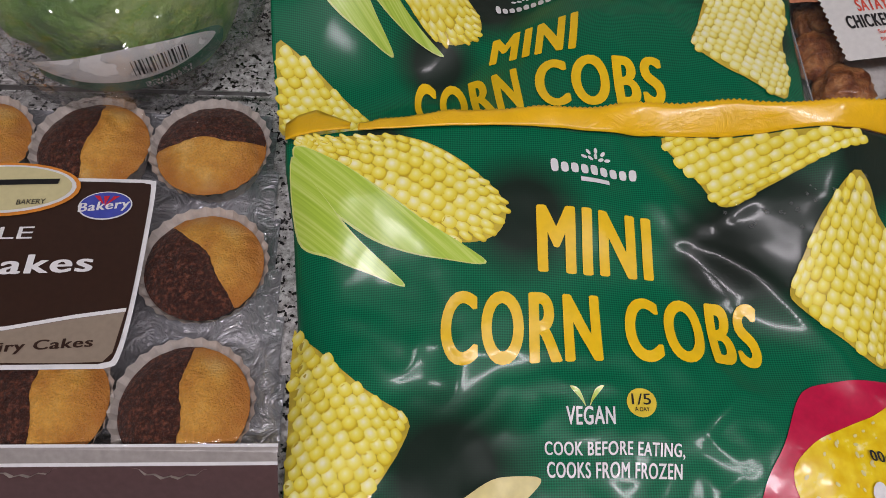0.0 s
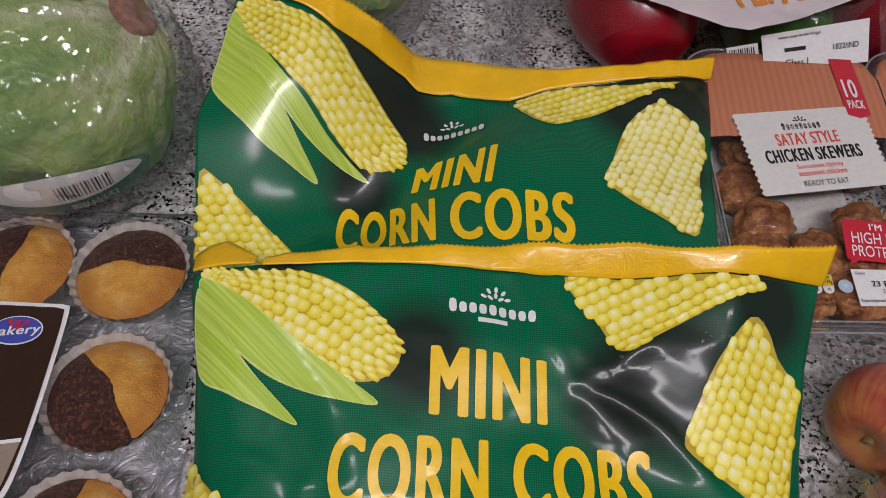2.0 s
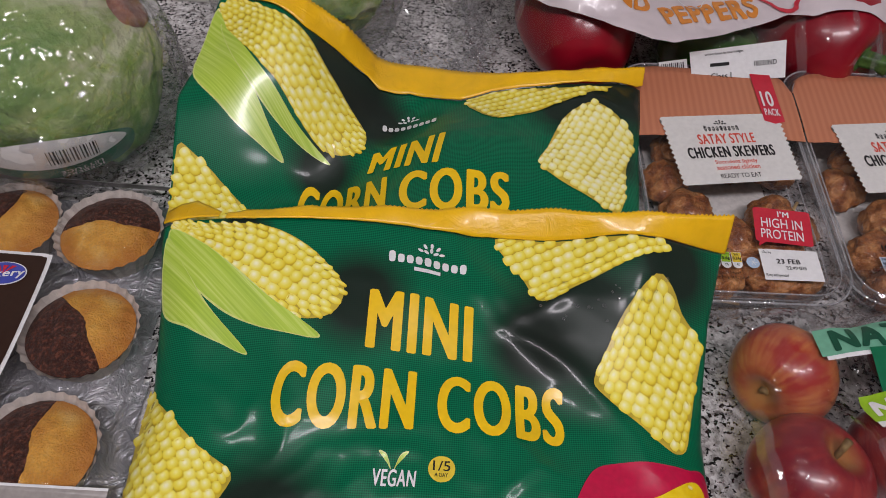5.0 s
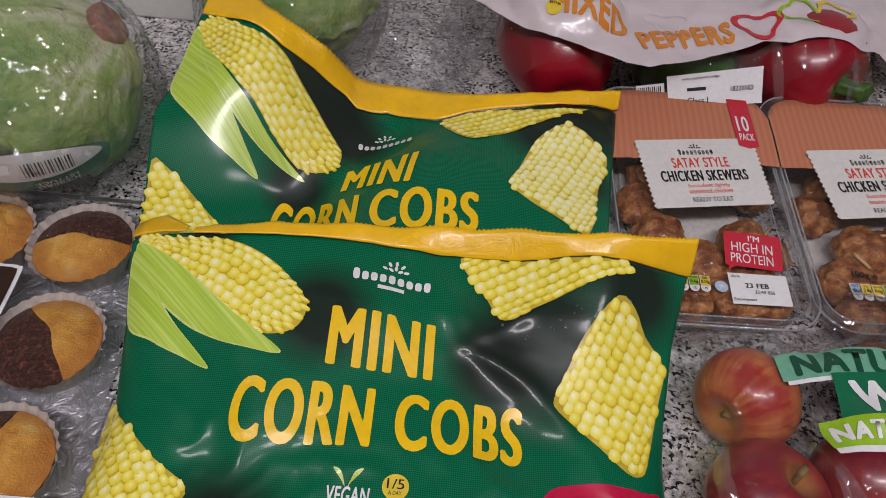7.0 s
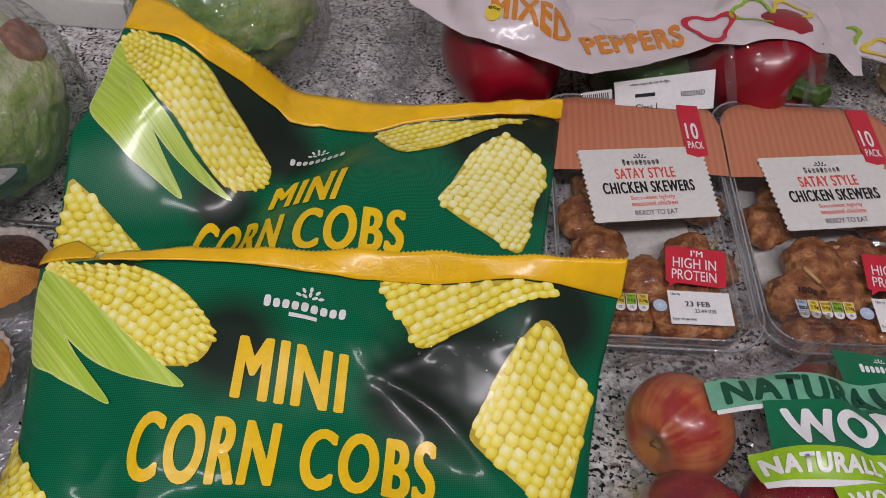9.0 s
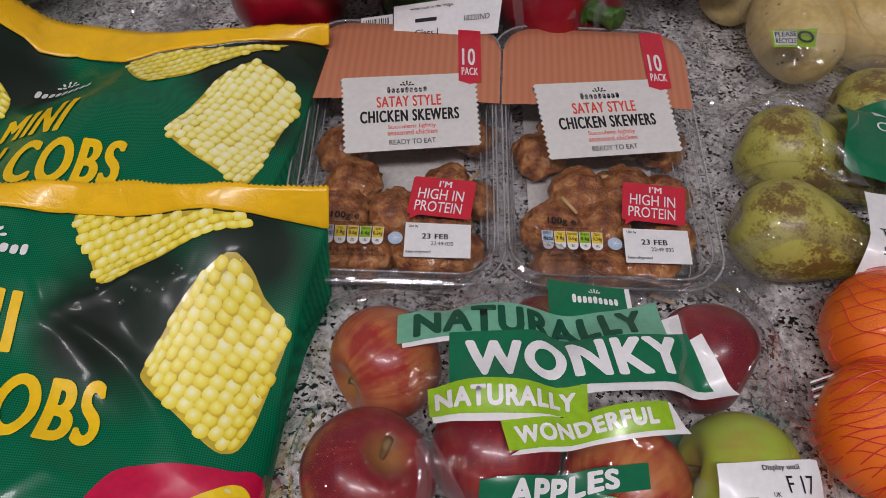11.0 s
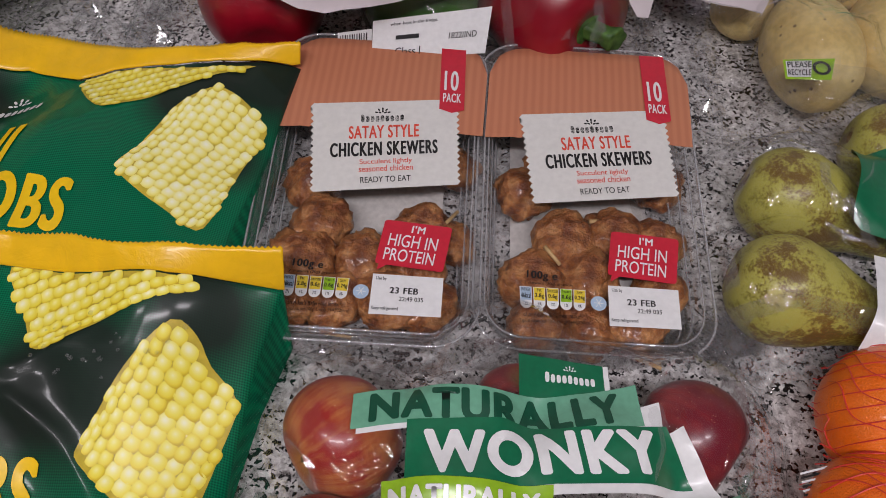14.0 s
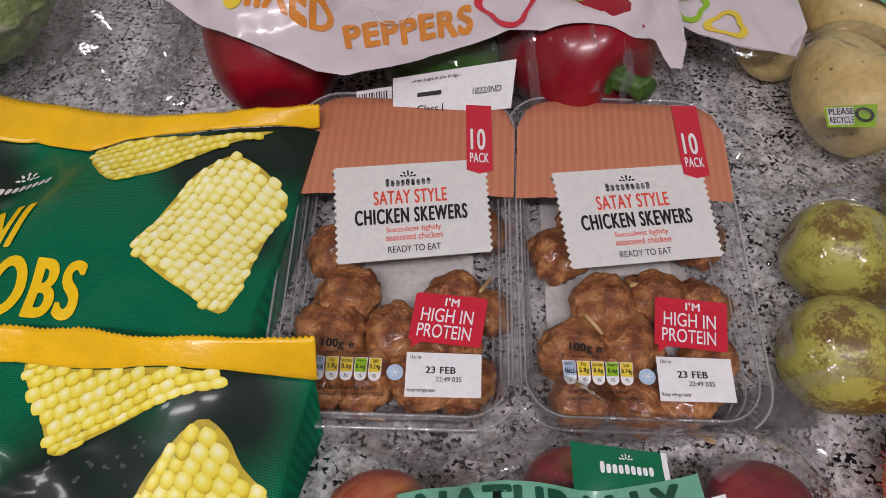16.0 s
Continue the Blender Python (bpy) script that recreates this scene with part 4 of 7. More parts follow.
printed_cob([(0.1223, 0.2385), (0.148, 0.236), (0.180, 0.234), (0.2038, 0.2325), (0.2187, 0.2317), (0.220, 0.2286), (0.1911, 0.2153), (0.1694, 0.2054), (0.1532, 0.1974), (0.1457, 0.1995), (0.1383, 0.2124), (0.1304, 0.2231)], 22, H, front, pitch=0.0064, seed=2)
printed_cob([(0.2112, 0.2141), (0.2225, 0.211), (0.2297, 0.2005), (0.2425, 0.189), (0.2388, 0.1685), (0.2303, 0.133), (0.2235, 0.1247), (0.215, 0.1262), (0.1998, 0.1372), (0.180, 0.1515), (0.1775, 0.1592), (0.1847, 0.175), (0.1935, 0.193)], 66, H, front, pitch=0.0066, seed=3)
printed_cob([(-0.0604, 0.1454), (-0.0555, 0.1421), (-0.0374, 0.1252), (-0.0212, 0.1117), (-0.002, 0.0995), (-0.004, 0.0867), (-0.0121, 0.0723), (-0.0167, 0.0655), (-0.028, 0.04), (-0.054, 0.04), (-0.059, 0.1)], -58, H, front, pitch=0.0062, seed=4)
MINI = quad_map((0.056, 0.194), (0.1126, 0.192), (0.1132, 0.1628), (0.0563, 0.1625))
letters("MINI", MINI, (0, 0, 1, 1), H, 0.0008, LETTER_YELLOW, front, HEAVY)
COBS = quad_map((0.0115, 0.1533), (0.1625, 0.154), (0.163, 0.1232), (0.0115, 0.1207))
letters("CORN", COBS, (0, 0, 0.485, 1), H, 0.0008, LETTER_YELLOW, front, HEAVY)
letters("COBS", COBS, (0.56, 0, 1, 1), H, 0.0008, LETTER_YELLOW, front, HEAVY)
sprig(0.0872, 0.2195, 0.0085, -0.05, H, 0.0008, WHITE_PRINT, front)
LOGO = quad_map((0.0634, 0.2181), (0.1084, 0.2175), (0.1083, 0.2115), (0.0637, 0.2118))
wordmark(LOGO, (0, -0.05, 1, 1.1), H, 0.0008, WHITE_PRINT, front)
bar(LOGO, (0.33, -0.75, 0.66, -0.35), H, 0.0008, WHITE_PRINT, front)
SMALL = quad_map((0.0571, 0.0881), (0.1179, 0.0865), (0.1163, 0.0717), (0.0572, 0.0729))
letters("COOK BEFORE EATING,", SMALL, (0, 0.56, 1, 1), H, 0.0008, WHITE_PRINT, front, BOLD)
letters("COOKS FROM FROZEN", SMALL, (0.01, 0, 0.98, 0.44), H, 0.0008, WHITE_PRINT, front, BOLD)
letters("VEGAN", SMALL, (0.16, 1.46, 0.50, 1.99), H, 0.0008, WHITE_PRINT, front, BOLD)
for k in (-1, 1):
    husk([(0.0765 + k * 0.0008, 0.1025), (0.0765 + k * 0.003, 0.1055), (0.0765 + k * 0.0075, 0.111), (0.0765 + k * 0.0035, 0.1095)], H, front)
patch("printed_badge", disc(0.1003, 0.104, 0.0066), H, 0.0007, BADGE_YELLOW, front)
letters("1/5", quad_map((0.096, 0.108), (0.1045, 0.108), (0.1045, 0.103), (0.096, 0.103)), (0, 0, 1, 1), H, 0.0011, BLACK_INK, front)
letters("A DAY", quad_map((0.097, 0.102), (0.1035, 0.102), (0.1035, 0.1), (0.097, 0.1)), (0, 0, 1, 1), H, 0.0011, BLACK_INK, front)
patch("printed_red_panel", spline([(0.140, 0.02), (0.1503, 0.0654), (0.1623, 0.0869), (0.172, 0.106), (0.180, 0.1135), (0.1943, 0.1165), (0.2104, 0.1178), (0.2257, 0.1184), (0.2405, 0.1162), (0.2415, 0.06), (0.240, 0.02)], 5), H, 0.0007, PINK_RED, front, label="crimson printed panel")
ripe = spline([(0.165, 0.076), (0.176, 0.088), (0.190, 0.0945), (0.200, 0.0985), (0.2092, 0.1021), (0.2192, 0.1079), (0.2268, 0.1122), (0.2326, 0.1129), (0.2365, 0.1085), (0.2395, 0.0971), (0.240, 0.0818), (0.238, 0.05), (0.19, 0.045), (0.170, 0.06)], 5)
patch("boiled_cob", ripe, H, 0.0011, YELLOW_COB, front, label="printed bright yellow boiled corn")
rnd = random.Random(31)
bm = bmesh.new()
for _ in range(70):
    x, y, r = rnd.uniform(0.17, 0.238), rnd.uniform(0.05, 0.112), rnd.uniform(0.0006, 0.0016)
    if inside((x, y), ripe):
        bm.faces.new([bm.verts.new((px, py, H(px, py) + 0.0015)) for px, py in disc(x, y, r, r * 0.6, rnd.uniform(0, 3), 8)])
part("glint_print", bm, COB_CUT, front, kind="stuff")
letters("00g e", quad_map((0.2010, 0.0862), (0.2167, 0.0845), (0.2178, 0.0788), (0.2025, 0.0800)), (0, 0, 1, 1), H, 0.0025, BLACK_INK, front, BOLD)
for k in range(4):
    patch("nutrition_cell", disc(0.203 + 0.0075 * k, 0.068, 0.0036, 0.0045, 0, 12), H, 0.0025, (WHITE_PRINT, LIME_PRINT)[k % 2], front)
patch("printed_husk_leaf", spline([(0.012, 0.055), (0.024, 0.066), (0.037, 0.073), (0.055, 0.0725), (0.046, 0.062), (0.03, 0.05)], 5), H, 0.0009, COB_CUT, front)

bm = bmesh.new()
rnd = random.Random(12)
for _ in range(26):
    x, y, r = rnd.gauss(0.178, 0.016), rnd.gauss(0.196, 0.010), rnd.uniform(0.0006, 0.0017)
    bmesh.ops.create_icosphere(bm, subdivisions=2, radius=r, matrix=Matrix.Translation((x, y, H(x, y) + 0.001)) @ Matrix.Diagonal((1, 1, 0.55, 1)))
part("condensation", bm, DROP, front, "clear beads of water", kind="stuff")


def back_height(x, y):
    z = 0.05 + swell(x, y, BACK_SWELLS, 0.038)
    left, right = back_sides(y)
    q = min(1.0, max(0.0, (x - left) / (right - left) * 2 - 1))
    z -= (z - 0.02) * q ** 14 * 0.25
    z -= 0.025 * step((0.235 - y) / 0.04)
    ridge = crease(x, y, 21, 0.0016, 4.0) * step((x - 0.02) / 0.03)
    return max(0.004, z + 0.0012 * noise.noise(Vector((x * 38, y * 34, 4.3))) + ridge)


def back_top(x):
    return lerp(x, (-0.08, -0.0669, -0.0441, -0.0095, 0.0101, 0.0319, 0.0402, 0.0622, 0.0996, 0.1214, 0.1501, 0.1817, 0.232), (0.410, 0.4064, 0.3993, 0.3893, 0.3935, 0.3929, 0.3885, 0.3925, 0.3825, 0.3881, 0.3893, 0.390, 0.4055))


def back_sides(y):
    return lerp(y, (0.2, 0.235, 0.265, 0.2986, 0.3324, 0.352, 0.399, 0.41), (-0.050, -0.062, -0.0762, -0.0816, -0.0837, -0.0796, -0.0717, -0.067)), lerp(y, (0.28, 0.32, 0.365, 0.405), (0.2165, 0.222, 0.2268, 0.231))


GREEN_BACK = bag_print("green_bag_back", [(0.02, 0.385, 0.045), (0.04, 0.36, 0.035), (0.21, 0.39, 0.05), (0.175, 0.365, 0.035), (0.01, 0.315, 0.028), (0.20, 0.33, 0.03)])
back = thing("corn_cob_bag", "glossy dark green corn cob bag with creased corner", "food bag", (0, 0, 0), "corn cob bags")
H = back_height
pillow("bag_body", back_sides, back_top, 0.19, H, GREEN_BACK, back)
BACK_X = (-0.068, -0.0653, -0.0424, -0.0106, 0.0169, 0.036, 0.0457, 0.0731, 0.1074, 0.1357, 0.1636, 0.2008, 0.2315)
BACK_FAR = (0.442, 0.4427, 0.4311, 0.4057, 0.4029, 0.4186, 0.4204, 0.417, 0.4084, 0.3998, 0.3978, 0.4041, 0.4115)
BACK_UP = (0.10, 0.10, 0.101, 0.100, 0.082, 0.046, 0.040, 0.041, 0.046, 0.055, 0.061, 0.0625, 0.060)
seal = []
for i in range(240):
    x = -0.0675 + (0.2315 + 0.0675) * i / 239
    y = back_top(x) - 0.001
    wave = crease(x, 0.7, 40, 0.0010, 8.0)
    z = H(min(x, 0.2265), y) + 0.0022
    seal.append(((x, y, z), (x, lerp(x, BACK_X, BACK_FAR) + wave, max(z, lerp(x, BACK_X, BACK_UP)) + 0.5 * wave)))
ribbon("yellow_seal", seal, YELLOW, back, label="yellow crimped top seal")
printed_cob([(-0.070, 0.4000), (-0.0558, 0.403), (-0.0328, 0.3917), (-0.0093, 0.3865), (0.0051, 0.3747), (0.0196, 0.3641), (0.0358, 0.3471), (0.0361, 0.332), (0.0259, 0.3267), (0.0085, 0.3259), (-0.0054, 0.3338), (-0.0222, 0.3475), (-0.036, 0.3571), (-0.0649, 0.3862)], -35, H, back, pitch=0.0062, seed=5, taper=True)
husk([(-0.0715, 0.3967), (-0.0581, 0.3773), (-0.0421, 0.350), (-0.0279, 0.3296), (-0.0154, 0.3118), (-0.0337, 0.3167), (-0.0532, 0.3262), (-0.079, 0.352)], H, back, 0.0013)
husk([(-0.066, 0.388), (-0.0395, 0.3586), (-0.0254, 0.3467), (-0.0086, 0.3328), (0.0141, 0.3198), (-0.0048, 0.3229), (-0.0248, 0.3315), (-0.0418, 0.3458), (-0.056, 0.365)], H, back, 0.0017)
printed_cob([(0.1012, 0.3776), (0.1214, 0.387), (0.157, 0.387), (0.1812, 0.385), (0.2092, 0.3934), (0.1723, 0.3694), (0.1368, 0.3557), (0.121, 0.3537)], 16, H, back, pitch=0.0056, seed=6)
printed_cob([(0.187, 0.3696), (0.200, 0.3695), (0.2126, 0.3625), (0.2212, 0.3546), (0.2201, 0.3447), (0.2134, 0.3228), (0.2080, 0.2900), (0.2010, 0.2746), (0.184, 0.283), (0.1667, 0.2928), (0.1504, 0.306), (0.1565, 0.3225), (0.1684, 0.352)], 64, H, back, pitch=0.0062, seed=7, tone=KERNEL_PALE)
printed_cob([(-0.0801, 0.3024), (-0.0681, 0.2992), (-0.0498, 0.2873), (-0.0239, 0.2648), (-0.0335, 0.2503), (-0.049, 0.2450), (-0.0718, 0.2450), (-0.0757, 0.2654)], -50, H, back, pitch=0.0062, seed=8)
letters("MINI", quad_map((0.0428, 0.3271), (0.0909, 0.335), (0.0868, 0.3054), (0.040, 0.3104)), (0, 0, 1, 1), H, 0.0008, LETTER_YELLOW, back, HEAVY)
COBS = quad_map((-0.0043, 0.305), (0.1327, 0.298), (0.1329, 0.2654), (-0.0013, 0.266))
letters("CORN", COBS, (0, 0, 0.43, 1), H, 0.0008, LETTER_YELLOW, back, HEAVY)
letters("COBS", COBS, (0.49, 0, 1, 1), H, 0.0008, LETTER_YELLOW, back, HEAVY)
sprig(0.064, 0.3650, 0.0085, 0.15, H, 0.0008, WHITE_PRINT, back)
wordmark(quad_map((0.0451, 0.3604), (0.0842, 0.365), (0.0837, 0.3580), (0.0457, 0.3530)), (0, 0, 1, 1), H, 0.0008, WHITE_PRINT, back)


# ---- chicken trays ----
def lid(x, y):
    return 0.0302 + 0.075 * (y - 0.24)


def rounded(cx, cy, hx, hy, r, n=6, turn=0.0):
    pts = []
    for sx, sy, a0 in ((1, 1, 0), (-1, 1, 90), (-1, -1, 180), (1, -1, 270)):
        for i in range(n + 1):
            a = radians(a0 + 90 * i / n)
            pts.append((sx * (hx - r) + r * math.cos(a), sy * (hy - r) + r * math.sin(a)))
    c, s = math.cos(turn), math.sin(turn)
    return [(cx + x * c - y * s, cy + x * s + y * c) for x, y in pts]


TX, TY, TURN_T = 0.2845, 0.336, radians(2.0)


def tray_shell(bm, steps):
    """Rings of a moulded tray: (half width, half length, corner, height share)."""
    rings = []
    for hx, hy, r, k in steps:
        rings.append([bm.verts.new((x, y, 0.0015 + (lid(x, y) - 0.0015) * k)) for x, y in rounded(TX, TY, hx, hy, r, 6, TURN_T)])
    for a, b in zip(rings, rings[1:]):
        for i in range(len(a)):
            j = (i + 1) % len(a)
            bm.faces.new((a[i], a[j], b[j], b[i]))
    return rings


def chicken_tray():
    t = thing("chicken_tray", "clear plastic tray of cooked chicken skewers with orange top sleeve", "food tray", (0, 0, 0), "chicken trays")
    bm = bmesh.new()
    rings = tray_shell(bm, [(0.050, 0.090, 0.016, 0.0), (0.053, 0.093, 0.018, 0.12), (0.0555, 0.0955, 0.019, 0.40), (0.0535, 0.0935, 0.018, 0.44), (0.0545, 0.0945, 0.019, 0.60), (0.0565, 0.0965, 0.02, 0.64),
                            (0.0565, 0.0965, 0.02, 0.90), (0.0585, 0.0985, 0.021, 0.97), (0.0605, 0.1005, 0.022, 0.92), (0.0625, 0.1025, 0.024, 0.97), (0.0645, 0.1045, 0.025, 0.95), (0.0652, 0.1052, 0.026, 0.80)])
    bm.faces.new(rings[0][::-1])
    part("tray_body", bm, TRAY_PLASTIC, t, "clear ridged plastic tray", False)
    for name, hx, hy, r, drop, rad in (("outer_rim", 0.0648, 0.1048, 0.0255, 0.002, 0.0008), ("inner_rim", 0.0585, 0.0985, 0.021, 0.001, 0.0006), ("base_rim", 0.0525, 0.0925, 0.018, 0.022, 0.0007), ("waist_rim", 0.0555, 0.0955, 0.019, 0.012, 0.0006)):
        part(name, hoop(rounded(TX, TY, hx, hy, r, 8, TURN_T), lambda x, y: max(0.002, lid(x, y) - drop), rad), RIM_PLASTIC, t)
    patch("lid_film", rounded(TX, TY, 0.062, 0.102, 0.023, 6, TURN_T), lid, 0.0003, LID_FILM, t, 0.02)
    bm = bmesh.new()
    bm.faces.new([bm.verts.new((x, y, 0.0035)) for x, y in rounded(TX, TY, 0.042, 0.08, 0.012, 5, TURN_T)])
    part("absorbent_pad", bm, PAD, t, "white absorbent pad")
    # card sleeve across the far end, with a waved lower edge and a turned-down back
    top = []
    n = 24
    for i in range(n + 1):
        u = i / n
        x = 0.2225 + 0.124 * u
        near = 0.3645 + 0.006 * u - 0.006 * math.cos(u * 2 * math.pi * 1.0) * (1 if 0.15 < u < 0.85 else 0.6)
        cut = 0.022 * (1 - math.sqrt(max(0.0, 1 - (max(0.0, abs(2 * u - 1) - 0.64) / 0.36) ** 2)))
        far = 0.4330 + 0.004 * u - cut
        top.append((x, near, far))
    bm = bmesh.new()
    cols = []
    for x, near, far in top:
        col = [(x, near + (far - near) * k / 8, lid(x, near + (far - near) * k / 8) + 0.0006 + 0.0006 * math.sin(math.pi * k / 8)) for k in range(9)]
        col.append((x, far + 0.003, lid(x, far) - 0.003))
        col.append((x, far + 0.004, lid(x, far) - 0.012))
        cols.append([bm.verts.new(p) for p in col])
    for a, b in zip(cols, cols[1:]):
        for k in range(10):
            bm.faces.new((a[k], b[k], b[k + 1], a[k + 1]))
    part("card_sleeve", bm, SLEEVE, t, "ribbed orange card sleeve")

    def up(x, y):
        return lid(x, y) + 0.0013

    lab = quad_map((0.2437, 0.379), (0.3287, 0.3917), (0.3344, 0.330), (0.2537, 0.3165))
    teeth = 14
    edge = [lab(0.0, 0.0), lab(1.0, 0.0)]
    for k in range(teeth):
        edge += [lab(1.0 + 0.022, (k + 0.5) / teeth), lab(1.0, (k + 1) / teeth)]
    edge += [lab(0, 1)]
    for k in range(teeth):
        edge += [lab(-0.022, 1 - (k + 0.5) / teeth)] + ([lab(0, 1 - (k + 1) / teeth)] if k < teeth - 1 else [])
    label = patch("paper_label", edge, up, 0.0006, CREAM_LABEL, t, 0.03, "cream paper label with zigzag sides")
    sx, sy = lab(0.485, 0.875)
    sprig(sx, sy - 0.002, 0.0052, 0.12, up, 0.0009, BLACK_INK, label)
    wordmark(lab, (0.325, 0.755, 0.635, 0.845), up, 0.0006, BLACK_INK, label)
    letters("SATAY STYLE", lab, (0.245, 0.56, 0.735, 0.71), up, 0.0009, RED_TEXT, label, BOLD)
    letters("CHICKEN SKEWERS", lab, (0.115, 0.36, 0.865, 0.52), up, 0.0009, BLACK_INK, label, HEAVY)
    letters("Succulent lightly", lab, (0.32, 0.255, 0.685, 0.325), up, 0.0009, RED_TEXT, label)
    letters("seasoned chicken", lab, (0.315, 0.185, 0.69, 0.25), up, 0.0009, RED_TEXT, label)
    letters("READY TO EAT", lab, (0.325, 0.065, 0.675, 0.13), up, 0.0009, BLACK_INK, label)
    rib = quad_map((0.3164, 0.4345), (0.3318, 0.435), (0.3343, 0.381), (0.3193, 0.3805))
    rb = patch("red_ribbon", [rib(0, 0.05), rib(0.5, 0), rib(1, 0.05), rib(1, 1), rib(0, 1)], up, 0.0009, RED_PRINT, t, 0.01, "red printed ribbon")
    letters("10", rib, (0.16, 0.31, 0.74, 0.60), up, 0.0014, WHITE_PRINT, rb, BOLD)
    letters("PACK", rib, (0.13, 0.14, 0.86, 0.27), up, 0.0014, WHITE_PRINT, rb, BOLD)

    def on(x, y):
        return lid(x, y) + 0.0006

    bub = quad_map((0.2965, 0.3035), (0.334, 0.302), (0.331, 0.274), (0.294, 0.276))
    bb = patch("red_bubble_sticker", [bub(x, y) for x, y in rounded(0.5, 0.5, 0.5, 0.5, 0.06, 4)[:15]] + [bub(0.06, 0.0), bub(0.05, -0.14), bub(0.18, 0.0)] + [bub(x, y) for x, y in rounded(0.5, 0.5, 0.5, 0.5, 0.06, 4)[15:]], on, 0.0004, RED_PRINT, t, 0.02, "red speech bubble sticker")
    letters("I'M", bub, (0.42, 0.76, 0.62, 0.93), on, 0.0008, WHITE_PRINT, bb, BOLD)
    letters("HIGH IN", bub, (0.12, 0.42, 0.84, 0.70), on, 0.0008, WHITE_PRINT, bb, REGULAR)
    letters("PROTEIN", bub, (0.10, 0.10, 0.84, 0.37), on, 0.0008, WHITE_PRINT, bb, REGULAR)
    use = quad_map((0.2941, 0.2695), (0.3317, 0.2705), (0.3322, 0.2478), (0.2946, 0.2462))
    ub = bar(use, (0, 0, 1, 1), on, 0.0006, WHITE_PRINT, t, "date_label")
    letters("Use by", use, (0.05, 0.82, 0.20, 0.93), on, 0.0010, BLACK_INK, ub)
    letters("23 FEB", use, (0.26, 0.52, 0.66, 0.68), on, 0.0010, BLACK_INK, ub, BOLD)
    letters("22:49 035", use, (0.40, 0.34, 0.74, 0.45), on, 0.0010, BLACK_INK, ub)
    letters("Keep refrigerated", use, (0.03, 0.08, 0.40, 0.19), on, 0.0010, BLACK_INK, ub)
    cells = quad_map((0.2465, 0.2645), (0.2825, 0.2655), (0.2825, 0.2540), (0.2475, 0.2525))
    for k, (head, amount, share, mat) in enumerate((("ENERGY", "46kcal", "2%", ICE_BLUE), ("Fat", "2.8g", "4%", BADGE_YELLOW), ("Saturates", "0.6g", "3%", BADGE_YELLOW), ("Sugars", "0.6g", "1%", LIME_PRINT), ("Salt", "0.24g", "4%", BADGE_YELLOW))):
        u0, u1 = 0.2 * k + 0.01, 0.2 * k + 0.188
        um = (u0 + u1) / 2
        shape = [(um + (u1 - u0) / 2 * math.cos(radians(a)), 0.22 + 0.27 * math.sin(radians(a))) for a in range(180, 361, 20)]
        cell = patch("nutrition_cell", [cells(*p) for p in shape] + [cells(u1, 1), cells(u0, 1)], on, 0.0004, WHITE_PRINT, t, 0.02)
        bar(cells, (u0 + 0.008, 0.34, u1 - 0.008, 0.97), on, 0.0006, mat, cell, "coloured_band")
        wide = min(0.16, 0.022 * len(head))
        letters(head, cells, (um - wide / 2, 0.76, um + wide / 2, 0.92), on, 0.0009, BLACK_INK, cell)
        wide = min(0.15, 0.034 * len(amount))
        letters(amount, cells, (um - wide / 2, 0.42, um + wide / 2, 0.68), on, 0.0009, BLACK_INK, cell, BOLD)
        letters(share, cells, (um - 0.028, 0.08, um + 0.028, 0.24), on, 0.0009, BLACK_INK, cell)
    letters("100g e", quad_map((0.2505, 0.2745), (0.267, 0.2745), (0.267, 0.2685), (0.2505, 0.2685)), (0, 0, 1, 1), on, 0.0004, BLACK_INK, t, BOLD)
    letters("of an Adult's Reference Intake*", cells, (0.05, -0.44, 0.93, -0.22), on, 0.0004, BROWN_INK, t)
    letters("Typical values per 100g: Energy 944kJ/226kcal", cells, (-0.02, -0.76, 1.05, -0.54), on, 0.0004, BROWN_INK, t)
    letters("2 skewers (20g) provide:", cells, (0.08, 1.10, 0.80, 1.28), on, 0.0004, BROWN_INK, t)
    ice = patch("frost_badge", disc(0.289, 0.2585, 0.0042), on, 0.0004, ICE_BLUE, t)
    for k in range(3):
        a = k * math.pi / 3
        q = (0.289 + 0.0026 * math.cos(a), 0.2585 + 0.0026 * math.sin(a))
        r = (0.289 - 0.0026 * math.cos(a), 0.2585 - 0.0026 * math.sin(a))
        ox, oy = -0.0002 * math.sin(a), 0.0002 * math.cos(a)
        patch("frost_ray", [(q[0] + ox, q[1] + oy), (r[0] + ox, r[1] + oy), (r[0] - ox, r[1] - oy), (q[0] - ox, q[1] - oy)], on, 0.0008, WHITE_PRINT, ice)
    return t


tray = chicken_tray()
SHIFT = Vector((0.1255, 0.006, 0))
copy_thing(tray, Matrix.Translation(SHIFT))


